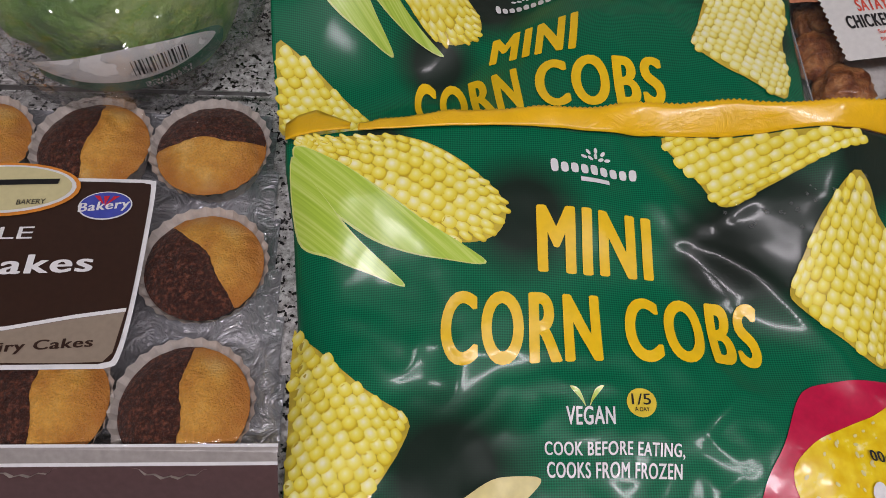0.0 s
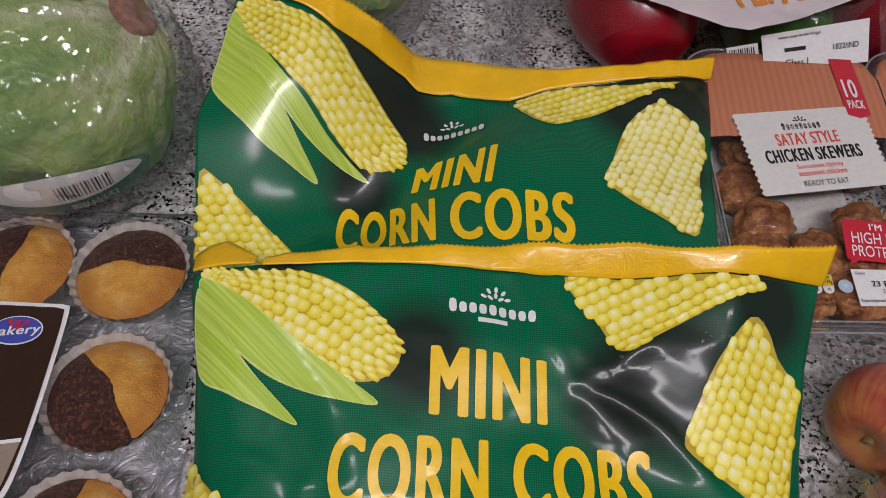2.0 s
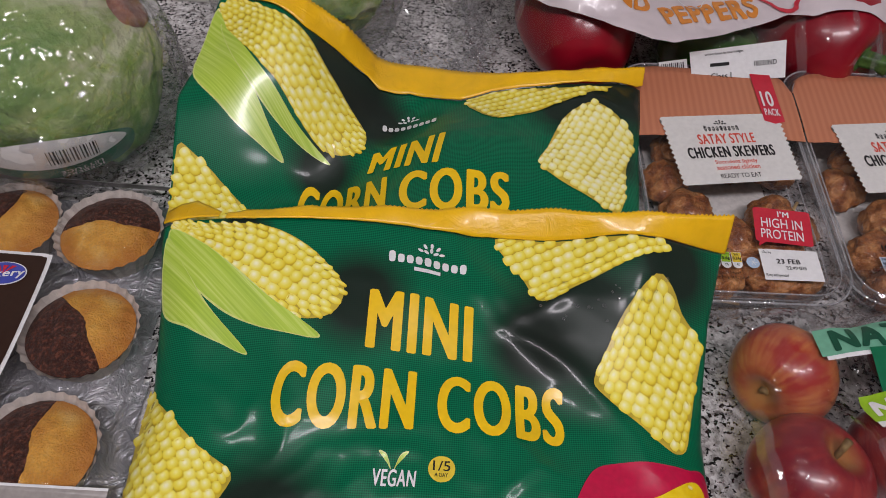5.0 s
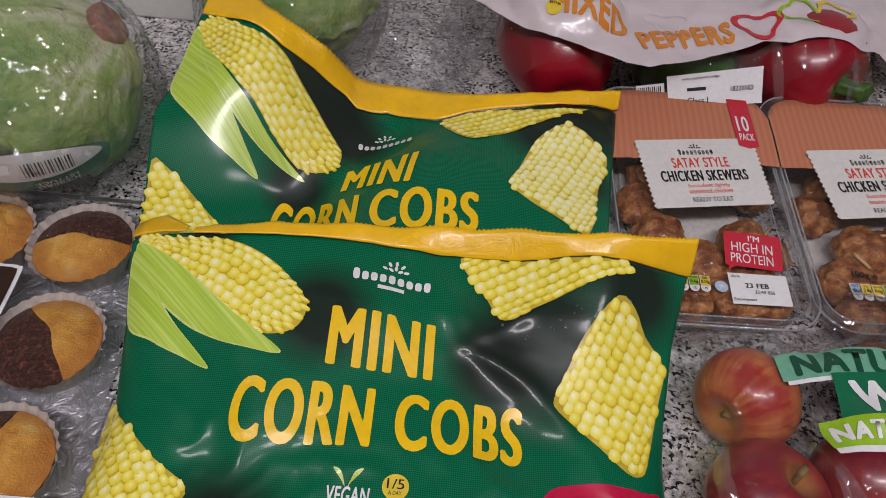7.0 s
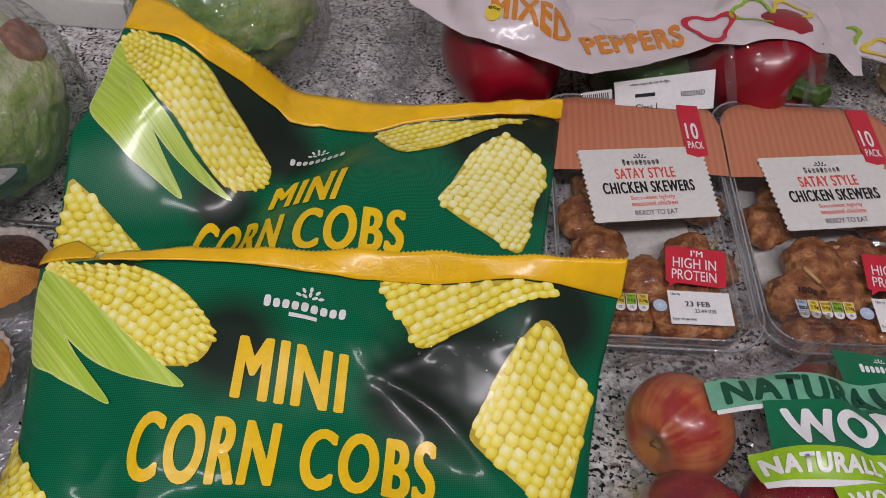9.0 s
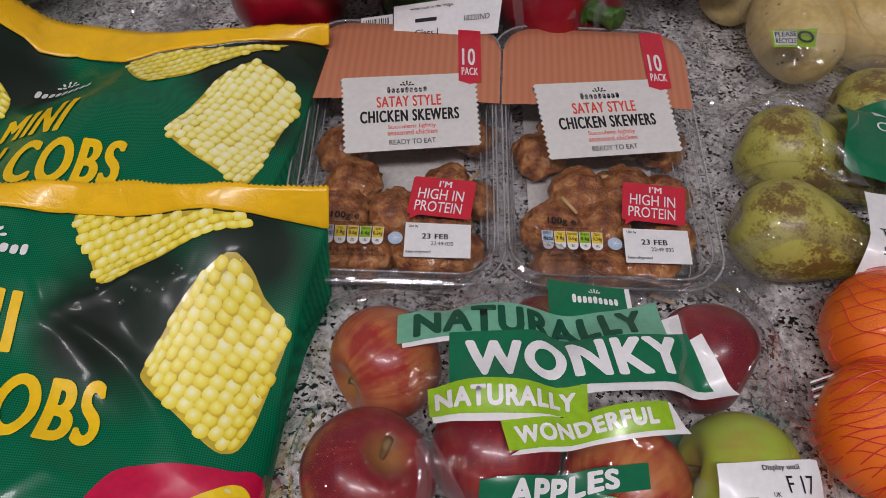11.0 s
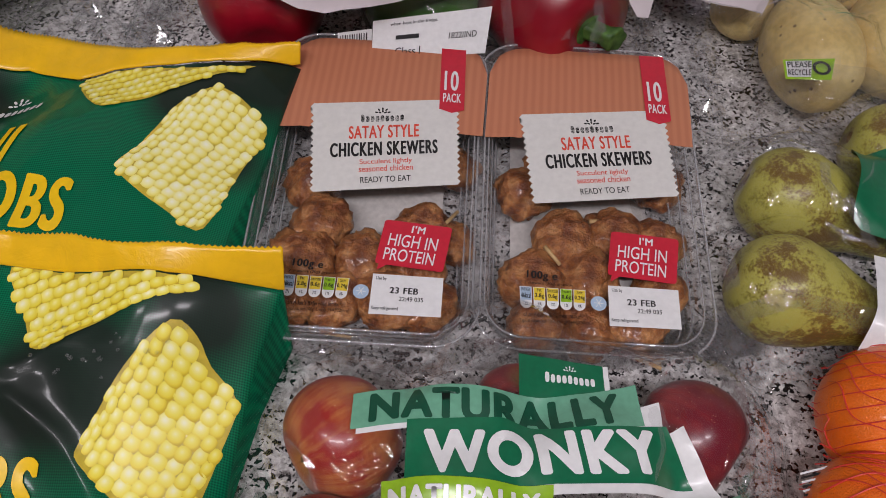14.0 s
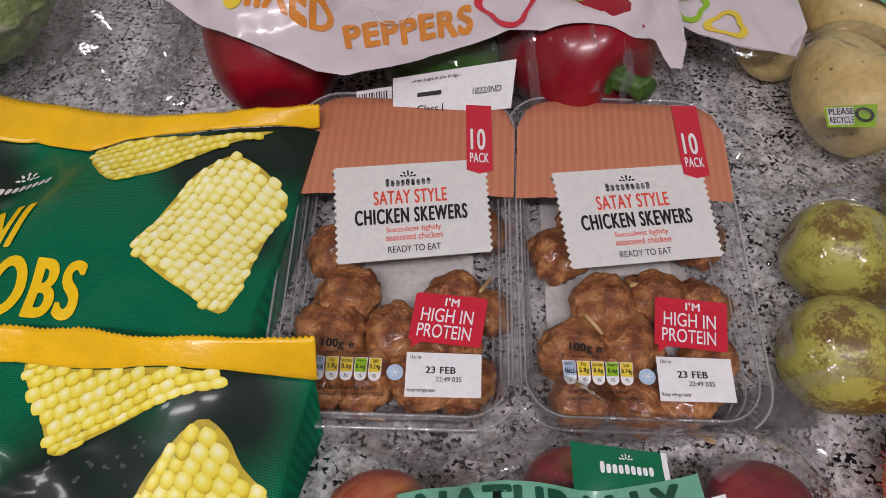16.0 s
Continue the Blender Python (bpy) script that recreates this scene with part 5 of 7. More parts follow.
def chicken_piece(x, y, z, r, seed, stretch=(1, 0.9, 0.7)):
    bm = lump(r, stretch, 0.20, 1.3, seed, 4)
    for v in bm.verts:
        v.co += v.co.normalized() * r * (0.12 * noise.noise(v.co * 150 + Vector((seed, 0, 0))) + 0.11 * abs(noise.noise(v.co * 330 + Vector((0, seed, 0)))) + 0.05 * noise.noise(v.co * 800))
    bmesh.ops.rotate(bm, cent=(0, 0, 0), matrix=Matrix.Rotation(seed * 1.3, 3, "Z"), verts=bm.verts)
    for v in bm.verts:
        over = v.co.z + z - (lid(x + v.co.x, y + v.co.y) - 0.0035)
        if over > 0:
            v.co.z -= over - 0.002 * (1 - math.exp(-over / 0.002))
    ob = part("chicken_piece", bm, CHICKEN, None, "browned lumpy cooked chicken piece inside a clear tray")
    ob.location = (x, y, z)
    return tagged(ob, category="chicken", group="chicken pieces")


PIECES_A = ((0.258, 0.309, 0.0185), (0.252, 0.284, 0.019), (0.316, 0.308, 0.0185), (0.286, 0.286, 0.0185), (0.250, 0.258, 0.017), (0.273, 0.259, 0.0175), (0.302, 0.262, 0.019), (0.324, 0.262, 0.0165),
            (0.335, 0.306, 0.014), (0.317, 0.284, 0.0165), (0.248, 0.338, 0.017), (0.262, 0.37, 0.018), (0.30, 0.365, 0.018), (0.330, 0.36, 0.016))
PIECES_B = ((0.399, 0.312, 0.0195), (0.427, 0.318, 0.0185), (0.381, 0.283, 0.020), (0.412, 0.288, 0.0185), (0.453, 0.318, 0.016), (0.384, 0.256, 0.0165), (0.410, 0.257, 0.0175), (0.437, 0.263, 0.018),
            (0.452, 0.285, 0.016), (0.374, 0.345, 0.017), (0.392, 0.372, 0.018), (0.43, 0.368, 0.018), (0.456, 0.36, 0.016))
for k, (x, y, r) in enumerate(PIECES_A + PIECES_B):
    chicken_piece(x, y, 0.0045 + r * 0.72, r, k + 1)
for p, q in (((0.322, 0.300, 0.026), (0.336, 0.322, 0.024)), ((0.262, 0.244, 0.012), (0.285, 0.242, 0.010)), ((0.386, 0.300, 0.029), (0.395, 0.290, 0.027)),
             ((0.436, 0.305, 0.029), (0.450, 0.297, 0.027)), ((0.412, 0.322, 0.026), (0.425, 0.325, 0.024)), ((0.438, 0.245, 0.012), (0.452, 0.241, 0.010))):
    tagged(part("wooden_skewer", stick(p, q, 0.0013, 0.0011), WOOD, None, "short pale bamboo skewer through chicken in a tray"), category="skewer", group="wooden skewers")


# ---- apples ----
def apple(x, y, r, material, axis, label, stalk=True):
    prof = []
    for i in range(25):
        a = math.pi * i / 24
        rad = abs(math.sin(a)) ** 0.9 * (1 + 0.07 * math.cos(a))
        z = math.cos(a) * 0.92
        dip = 0.30 * math.exp(-(rad / 0.30) ** 2)
        z += -dip if a < math.pi / 2 else dip * 0.7
        prof.append((r * rad if 0 < i < 24 else 0.0, r * z))
    bm = lathe(prof, 40)
    for v in bm.verts:
        a = math.atan2(v.co.y, v.co.x)
        v.co *= 1 + 0.02 * math.sin(5 * a + r * 900) * (0.5 - v.co.z / r * 0.5) + 0.02 * noise.noise(v.co * 30 + Vector((x * 50, y * 50, 0)))
    top = thing("apple", label, "apple", (x, y, r * 0.98), "apples")
    body = part("skin", bm, material, top)
    turn = Vector(axis).to_track_quat("Z", "Y")
    body.rotation_mode = "QUATERNION"
    body.rotation_quaternion = turn
    if stalk:
        s = part("stalk", stick((0, 0, r * 0.55), (r * 0.1, 0.02 * r, r * 1.0), 0.0013, 0.0022), STEM, top, "brown stalk")
        s.rotation_mode = "QUATERNION"
        s.rotation_quaternion = turn
    else:
        s = part("calyx", lump(0.0035, (1, 1, 0.5), 0.5, 2, 3, 2), STEM, top)
        s.location = turn @ Vector((0, 0, r * 0.64))
    return top


apple(0.292, 0.181, 0.0295, APPLE_BLUSH, (-0.75, -0.62, 0.15), "red and yellow streaked apple in a clear bag", False)
apple(0.289, 0.120, 0.0315, APPLE_RED, (0.40, 0.14, 1.0), "deep red apple with brown stalk in a clear bag")
apple(0.3475, 0.134, 0.031, APPLE_RED, (0.2, 0.9, 0.3), "glossy red apple under a printed bag banner")
apple(0.408, 0.1235, 0.030, APPLE_BLUSH, (0.5, 0.6, -0.4), "orange-blushed apple in a clear bag", False)
apple(0.462, 0.131, 0.031, APPLE_GREEN, (-0.8, 0.1, 0.2), "green apple with orange blush in a clear bag")
apple(0.456, 0.197, 0.029, APPLE_DARK, (0.7, -0.5, 0.1), "dark red apple in a clear bag", False)
apple(0.376, 0.2035, 0.0245, APPLE_RED, (0.1, 0.5, 0.8), "red apple behind a printed bag banner")

APPLE_TOPS = ((0.292, 0.181, 0.062), (0.289, 0.120, 0.065), (0.3475, 0.134, 0.064), (0.408, 0.1235, 0.063), (0.462, 0.131, 0.064), (0.456, 0.197, 0.061), (0.368, 0.2195, 0.059), (0.405, 0.165, 0.066), (0.345, 0.175, 0.064), (0.415, 0.2, 0.060))


def tent(x, y, tops, core, fall, power=8.0):
    """The height of loose film over rounded tops (x, y, z)."""
    s = 0.0
    for cx, cy, z in tops:
        d = max(0.0, math.hypot(x - cx, y - cy) - core)
        s += (z * math.exp(-(d / fall) ** 2)) ** power
    return s ** (1 / power)


def apple_film(x, y):
    z = tent(x, y, APPLE_TOPS, 0.018, 0.034)
    return max(0.003, z * 0.965 + 0.003 * math.sin(55 * x + 8) * step((y - 0.165) / 0.03) * step((0.25 - y) / 0.04) + 0.0012 * noise.noise(Vector((x * 40, y * 40, 2))))


def apple_film_creased(x, y):
    edge = min(x - 0.236, 0.512 - x, y - 0.074, 0.285 - y)
    k = step((0.035 - edge) / 0.03)
    return max(0.0025, apple_film(x, y) + (crease(x, y, 38, 0.004, 1.0) - 0.002) * k)


apple_bag = thing("apple_bag", "clear plastic apple bag with green printed banners", "food bag")
sheet("bag_film", 0.236, 0.512, 0.074, 0.285, 0.0028, apple_film_creased, CRINKLED, apple_bag,
      lambda x, y: y > 0.079 + 0.004 * math.sin(x * 40) and x > 0.238 + 0.004 * math.sin(y * 60), "clear crinkled film")
crumple([(0.243, 0.275), (0.239, 0.22), (0.243, 0.15), (0.247, 0.088)], -0.026, apple_bag, 21, 0.013, apple_film)
crumple([(0.247, 0.082), (0.30, 0.076), (0.36, 0.080), (0.43, 0.078), (0.50, 0.084)], 0.010, apple_bag, 22, 0.006, apple_film)
crumple([(0.506, 0.098), (0.512, 0.16), (0.508, 0.22), (0.515, 0.28)], 0.034, apple_bag, 23, 0.016, apple_film)
crumple([(0.51, 0.285), (0.44, 0.262), (0.37, 0.256), (0.30, 0.240), (0.243, 0.262)], 0.028, apple_bag, 24, 0.014, apple_film)
for k, (path, high, wide) in enumerate((([(0.314, 0.128), (0.322, 0.115), (0.336, 0.096)], 0.006, 0.004), ([(0.313, 0.124), (0.316, 0.110), (0.315, 0.094)], 0.005, 0.003), ([(0.322, 0.104), (0.35, 0.094), (0.382, 0.088)], 0.003, 0.003),
                                        ([(0.262, 0.148), (0.258, 0.12), (0.262, 0.098)], 0.004, 0.003), ([(0.322, 0.198), (0.345, 0.205), (0.362, 0.222)], 0.004, 0.003), ([(0.43, 0.205), (0.452, 0.222), (0.462, 0.24)], 0.004, 0.003),
                                        ([(0.434, 0.118), (0.43, 0.104), (0.438, 0.092)], 0.004, 0.003), ([(0.428, 0.16), (0.434, 0.178), (0.43, 0.196)], 0.004, 0.004), ([(0.484, 0.20), (0.492, 0.17), (0.49, 0.14)], 0.005, 0.004))):
    film_ridge(path, apple_film, apple_bag, 60 + k, high, wide)
loose_folds(0.25, 0.48, 0.225, 0.262, 10, apple_film_creased, apple_bag, 400)
H = apple_film
flag = quad_map((0.3705, 0.2195), (0.410, 0.2170), (0.4112, 0.194), (0.3715, 0.192))
fl = bar(flag, (0, 0, 1, 1), H, 0.0008, DEEP_GREEN, apple_bag, "green_flag")
bar(flag, (1.0, 0.0, 1.06, 1.0), H, 0.0008, WHITE_PRINT, apple_bag)
wordmark(flag, (0.3, 0.52, 0.9, 0.72), H, 0.0012, WHITE_PRINT, fl)
sx, sy = flag(0.6, 0.82)
sprig(sx, sy - 0.0015, 0.0035, 0, H, 0.0012, WHITE_PRINT, fl)
teal = quad_map((0.297, 0.191), (0.424, 0.206), (0.426, 0.185), (0.298, 0.174))


def wavy(area, rect, wave=0.12, n=12):
    u0, v0, u1, v1 = rect
    low = [area(u0 + (u1 - u0) * i / n, v0 + wave * math.sin(i / n * 7)) for i in range(n + 1)]
    high = [area(u0 + (u1 - u0) * i / n, v1 + wave * math.sin(i / n * 7)) for i in range(n + 1)]
    return low + high[::-1]


patch("white_edge", wavy(teal, (0.02, -0.12, 1.06, 0.5)), H, 0.0010, WHITE_PRINT, apple_bag)
tb = patch("teal_banner", wavy(teal, (0, 0, 1, 1)), H, 0.0014, TEAL_PRINT, apple_bag, label="grey-green banner")


def wave_area(area, wave=0.12):
    return lambda u, v: area(u, v + wave * math.sin(u * 7))


letters("NATURALLY", wave_area(teal), (0.06, 0.10, 0.93, 0.90), H, 0.0018, INK_GREEN, tb, BLOCK)
wonky = quad_map((0.3225, 0.178), (0.443, 0.188), (0.452, 0.164), (0.324, 0.1515))
patch("white_edge", [wonky(0.3, -0.17), wonky(1.04, -0.16), wonky(1.0, 1.02), wonky(0.95, 0.9), wonky(0.55, 0.1), wonky(0.3, 0.1)], H, 0.0016, WHITE_PRINT, apple_bag)
wb = patch("green_banner", [wonky(0, 0), wonky(0.5, 0.0), wonky(0.97, 0.0), wonky(0.93, 0.98), wonky(0.55, 0.95), wonky(0.35, 1.12), wonky(0, 1.05)], H, 0.0021, DEEP_GREEN, apple_bag, label="dark green banner")
letters("WONKY", wonky, (0.06, 0.14, 0.87, 0.9), H, 0.0026, WHITE_PRINT, wb, BLOCK)
nat = quad_map((0.314, 0.1545), (0.386, 0.157), (0.386, 0.143), (0.316, 0.1385))
won = quad_map((0.347, 0.137), (0.423, 0.1505), (0.426, 0.1385), (0.351, 0.1235))
patch("white_edge", [nat(0.02, -0.2), nat(0.6, -0.22), nat(1, 0.2), nat(1, 0.6), nat(0, 0.6)], H, 0.0024, WHITE_PRINT, apple_bag)
patch("white_edge", [won(0.0, -0.13), won(1.07, -0.15), won(0.99, 1.0), won(0.3, 0.6)], H, 0.0024, WHITE_PRINT, apple_bag)
nb = bar(nat, (0, 0, 1, 1), H, 0.0029, LIME_PRINT, apple_bag, "lime_banner")
vb = bar(won, (0, 0, 0.97, 1), H, 0.0031, LIME_PRINT, apple_bag, "lime_banner")
letters("NATURALLY", nat, (0.04, 0.18, 0.93, 0.78), H, 0.0035, WHITE_PRINT, nb, BLOCK)
letters("WONDERFUL", won, (0.06, 0.18, 0.88, 0.76), H, 0.0037, WHITE_PRINT, vb, BLOCK)
app = quad_map((0.339, 0.1115), (0.411, 0.1235), (0.411, 0.112), (0.339, 0.0995))
ab = bar(app, (0, 0, 1, 1), H, 0.0012, DEEP_GREEN, apple_bag, "green_banner")
letters("APPLES", app, (0.18, 0.12, 0.82, 0.9), H, 0.0017, WHITE_PRINT, ab, BLOCK)
ht = patch("pink_heart", spline([(0.366, 0.0945), (0.352, 0.0965), (0.352, 0.100), (0.357, 0.1015), (0.365, 0.1025), (0.371, 0.1045), (0.377, 0.1045), (0.377, 0.101)], 4), H, 0.0010, PINK_PRINT, apple_bag)
letters("NO FRUIT", quad_map((0.354, 0.0995), (0.375, 0.1035), (0.3755, 0.1005), (0.354, 0.0965)), (0, 0, 1, 1), H, 0.0014, BLACK_INK, ht, BLOCK)
sp = patch("round_green_badge", disc(0.388, 0.1025, 0.0125, 0.006, 0.05), H, 0.0014, DEEP_GREEN, apple_bag)
letters("SUPPORTING", quad_map((0.380, 0.107), (0.3965, 0.1075), (0.3965, 0.105), (0.380, 0.1045)), (0, 0, 1, 1), H, 0.0018, LIME_PRINT, sp)
patch("badge_mark", disc(0.388, 0.1015, 0.004, 0.0018), H, 0.0018, WHITE_PRINT, sp)
by = patch("round_yellow_badge", disc(0.4355, 0.1015, 0.0095, 0.005, 0.1), H, 0.0012, BADGE_YELLOW, apple_bag)
letters("80g", quad_map((0.430, 0.1045), (0.4415, 0.1045), (0.4415, 0.1012), (0.430, 0.1012)), (0, 0, 1, 1), H, 0.0016, BLACK_INK, by, BLOCK)
letters("1 PORTION", quad_map((0.431, 0.1006), (0.4412, 0.1006), (0.4412, 0.0992), (0.431, 0.0992)), (0, 0, 1, 1), H, 0.0016, BLACK_INK, by)
disp = quad_map((0.4400, 0.1245), (0.485, 0.130), (0.490, 0.097), (0.4420, 0.096))
dl = patch("white_date_label", [disp(0.0, 0.52), disp(0.0, 1), disp(1, 1), disp(1, 0), disp(0.1, 0.0), disp(0.32, 0.5)], H, 0.0016, WHITE_PRINT, apple_bag, label="white printed date label")
letters("Display until", disp, (0.42, 0.84, 0.78, 0.94), H, 0.0020, BLACK_INK, dl, BOLD)
letters("F 17", disp, (0.62, 0.55, 0.88, 0.78), H, 0.0020, BLACK_INK, dl)
for k, words in enumerate(("UK", "Variety: Spartan", "Grower:", "Count: 7", "Class II")):
    v = 0.50 - 0.095 * k
    letters(words, disp, (0.46 - 0.05 * k, v, 0.46 - 0.05 * k + 0.034 * len(words), v + 0.06), H, 0.0020, BLACK_INK, dl)
patch("bag_back_print", [(0.30, 0.150), (0.46, 0.168), (0.495, 0.182), (0.49, 0.160), (0.43, 0.140), (0.31, 0.128)], lambda x, y: 0.0015, 0.0, TEAL_PRINT, apple_bag)
bar(quad_map((0.318, 0.155), (0.34, 0.157), (0.34, 0.147), (0.318, 0.145)), (0, 0, 1, 1), lambda x, y: 0.002, 0.0, WHITE_PRINT, apple_bag)


# ---- fairy cakes ----
def cake(x, y, r, angle, seed):
    t = thing("fairy_cake", "half chocolate half golden fairy cake in a white paper case", "cake", (x, y, 0.0025), "fairy cakes")
    n = 56
    bm = bmesh.new()
    rings = []
    for k, (rr, z) in enumerate(((0.70, 0.0), (1.0, 0.0205), (1.075, 0.0245))):
        rings.append([bm.verts.new((r * rr * (1 + (0.028 if i % 2 else -0.012)) * math.cos(2 * math.pi * i / n), r * rr * (1 + (0.028 if i % 2 else -0.012)) * math.sin(2 * math.pi * i / n), z)) for i in range(n)])
    for a, b in zip(rings, rings[1:]):
        for i in range(n):
            j = (i + 1) % n
            bm.faces.new((a[i], a[j], b[j], b[i]))
    bm.faces.new(rings[0][::-1])
    part("paper_case", bm, PAPER_CASE, t, "white pleated paper case", False)
    for mat, name in ((SPONGE, "golden_half"), (CHOCOLATE, "chocolate_half")):
        bm = bmesh.new()
        c, s = math.cos(angle), math.sin(angle)
        m = 30
        grid = {}
        for i in range(-m, m + 1):
            for j in range(0, m + 1):
                # rows from the dividing line to the rim
                w = i / m
                top = math.sqrt(max(0.0, 1 - w * w))
                div = 0.13 * math.sin(w * 2.0 + seed * 1.9) + 0.025 * math.sin(w * 7 + seed * 2) + 0.02 * noise.noise(Vector((w * 9, seed, 0)))
                div = max(-top, min(top, div))
                side = (top if mat is SPONGE else -top)
                v = div + (side - div) * j / m
                rr = min(1.0, math.hypot(w, v))
                x1, y1 = 0.985 * r * (w * c - v * s), 0.985 * r * (w * s + v * c)
                z = 0.0205 + 0.0088 * (1 - rr ** 2.4) + 0.0009 * noise.noise(Vector((x1 * 190 + seed * 7, y1 * 190, 0))) - (0.0006 if j == 0 else 0)
                grid[i, j] = bm.verts.new((x1, y1, z))
        for i in range(-m, m):
            for j in range(m):
                bm.faces.new((grid[i, j], grid[i + 1, j], grid[i + 1, j + 1], grid[i, j + 1]))
        bmesh.ops.remove_doubles(bm, verts=bm.verts[:], dist=1e-6)
        bmesh.ops.recalc_face_normals(bm, faces=bm.faces[:])
        if sum(f.normal.z for f in bm.faces) < 0:
            bmesh.ops.reverse_faces(bm, faces=bm.faces[:])
        part(name, bm, mat, t)
    return t


for c, x in enumerate((-0.105, -0.169, -0.233, -0.297)):
    for r_, (y, dx) in enumerate(((0.106, 0.0), (0.179, -0.002), (0.2515, -0.009))):
        a = ((-98, -48, 192), (-95, -60, -85), (-80, -40, -90), (-85, -60, -80))[c][r_]
        cake(x + dx, y, 0.0302, radians(a), c * 3 + r_)

cake_box = thing("fairy_cake_box", "clear-topped fairy cake pack with brown and tan printed label", "cake box")
sheet("inner_tray", -0.335, -0.060, 0.078, 0.292, 0.004, lambda x, y: 0.0022 + 0.002 * (1 - abs(math.sin(x * 48 + 1.8))) , SILVER_TRAY, cake_box, lambda x, y: x < -0.060 - 0.13 * max(0, y - 0.1), "silver-grey moulded tray")
CAKE_H = 0.0325


def cake_film(x, y):
    right = -0.057 - 0.15 * max(0.0, y - 0.09)
    e = min(right - x, y - 0.074, 0.294 - y)
    return 0.004 + (CAKE_H - 0.004) * math.sqrt(step(e / 0.014)) + crease(x, y, 42, 0.0011, 3.0)


sheet("wrap_film", -0.335, -0.058, 0.076, 0.294, 0.003, cake_film, CAKE_WRAP, cake_box, lambda x, y: y > 0.0835 and x < -0.057 - 0.15 * max(0.0, y - 0.09), "clear wrapping film")


def flat_cake(x, y):
    return CAKE_H + 0.0008


for y0, y1, mat in ((0.0822, 0.0836, WHITE_PRINT), (0.0765, 0.0822, GREY_BAND), (0.0752, 0.0765, WHITE_PRINT), (0.060, 0.0752, MAUVE_BAND), (0.2885, 0.2902, WHITE_PRINT), (0.2902, 0.300, MAUVE_BAND)):
    end = -0.059 - 0.15 * max(0.0, y0 - 0.09)
    outline = [(-0.335, y0), (end, y0 + 0.004), (end, y1 + 0.004), (-0.335, y1)]
    patch("end_band", outline, lambda x, y: lerp(y, (0.06, 0.073, 0.084, 0.2875, 0.292, 0.302), (0.006, 0.022, 0.031, 0.031, 0.024, 0.008)) + 0.0012, 0.0, mat, cake_box)
lab_out = spline([(-0.335, 0.223), (-0.2, 0.224), (-0.150, 0.224), (-0.1385, 0.2235), (-0.1355, 0.219), (-0.1340, 0.185), (-0.1335, 0.150), (-0.1350, 0.126), (-0.1395, 0.121), (-0.155, 0.120), (-0.24, 0.118), (-0.335, 0.117)], 4)
patch("label_border", lab_out, flat_cake, 0.0, WHITE_PRINT, cake_box)
inset = [(x - 0.0022 if x > -0.33 else x, 0.1705 + (y - 0.1705) * 0.957) for x, y in lab_out]
lb = patch("brown_label", inset, flat_cake, 0.0004, BROWN_INK, cake_box, label="dark brown glossy label")
patch("label_line", [(-0.1365, 0.1485), (-0.16, 0.1445), (-0.19, 0.138), (-0.24, 0.134), (-0.335, 0.132), (-0.335, 0.134), (-0.24, 0.136), (-0.19, 0.140), (-0.16, 0.1465), (-0.1365, 0.1505)], flat_cake, 0.0009, WHITE_PRINT, lb)
patch("tan_panel", [(-0.1368, 0.1485), (-0.16, 0.1445), (-0.19, 0.138), (-0.24, 0.134), (-0.335, 0.132), (-0.335, 0.1205), (-0.16, 0.1225), (-0.142, 0.1235), (-0.1385, 0.128)], flat_cake, 0.0007, TAN_PRINT, lb)
letters("Marble Fairy Cakes", quad_map((-0.234, 0.1285), (-0.148, 0.1355), (-0.148, 0.129), (-0.234, 0.122)), (0, 0, 1, 1), flat_cake, 0.0012, BROWN_INK, lb, BOLD)
letters("Fairy Cakes", quad_map((-0.275, 0.173), (-0.157, 0.180), (-0.157, 0.166), (-0.275, 0.159)), (0, 0, 1, 1), flat_cake, 0.0010, WHITE_PRINT, lb, BOLD)
letters("MARBLE", quad_map((-0.255, 0.191), (-0.190, 0.194), (-0.190, 0.187), (-0.255, 0.184)), (0, 0, 1, 1), flat_cake, 0.0010, WHITE_PRINT, lb)
for k, (rx, ry, mat) in enumerate(((0.040, 0.0165, ORANGE_TEXT), (0.038, 0.0148, PALE_PRINT), (0.036, 0.0135, CREST_YELLOW))):
    patch("oval_crest", disc(-0.213, 0.2155, rx, ry, 0.05, 32), flat_cake, 0.0011 + 0.0004 * k, mat, lb)
bar(quad_map((-0.245, 0.224), (-0.183, 0.227), (-0.185, 0.214), (-0.245, 0.211)), (0, 0.35, 1, 0.6), flat_cake, 0.0026, BLACK_INK, lb)
letters("BAKERY", quad_map((-0.202, 0.2085), (-0.188, 0.2095), (-0.188, 0.2065), (-0.202, 0.2055)), (0, 0, 1, 1), flat_cake, 0.0026, BLACK_INK, lb)
patch("blue_badge", disc(-0.1585, 0.207, 0.0135, 0.0085, 0.05, 24), flat_cake, 0.0010, WHITE_PRINT, lb)
bb = patch("blue_badge", disc(-0.1585, 0.207, 0.0128, 0.0078, 0.05, 24), flat_cake, 0.0013, BLUE_PRINT, lb)
for k in (-1, 0, 1):
    patch("red_ray", [(-0.1585, 0.2065), (-0.160 + 0.005 * k, 0.2125), (-0.157 + 0.005 * k, 0.2125)], flat_cake, 0.0016, RED_PRINT, bb)
letters("Bakery", quad_map((-0.171, 0.2075), (-0.146, 0.211), (-0.146, 0.204), (-0.171, 0.2005)), (0, 0, 1, 1), flat_cake, 0.0019, WHITE_PRINT, bb, BOLD)


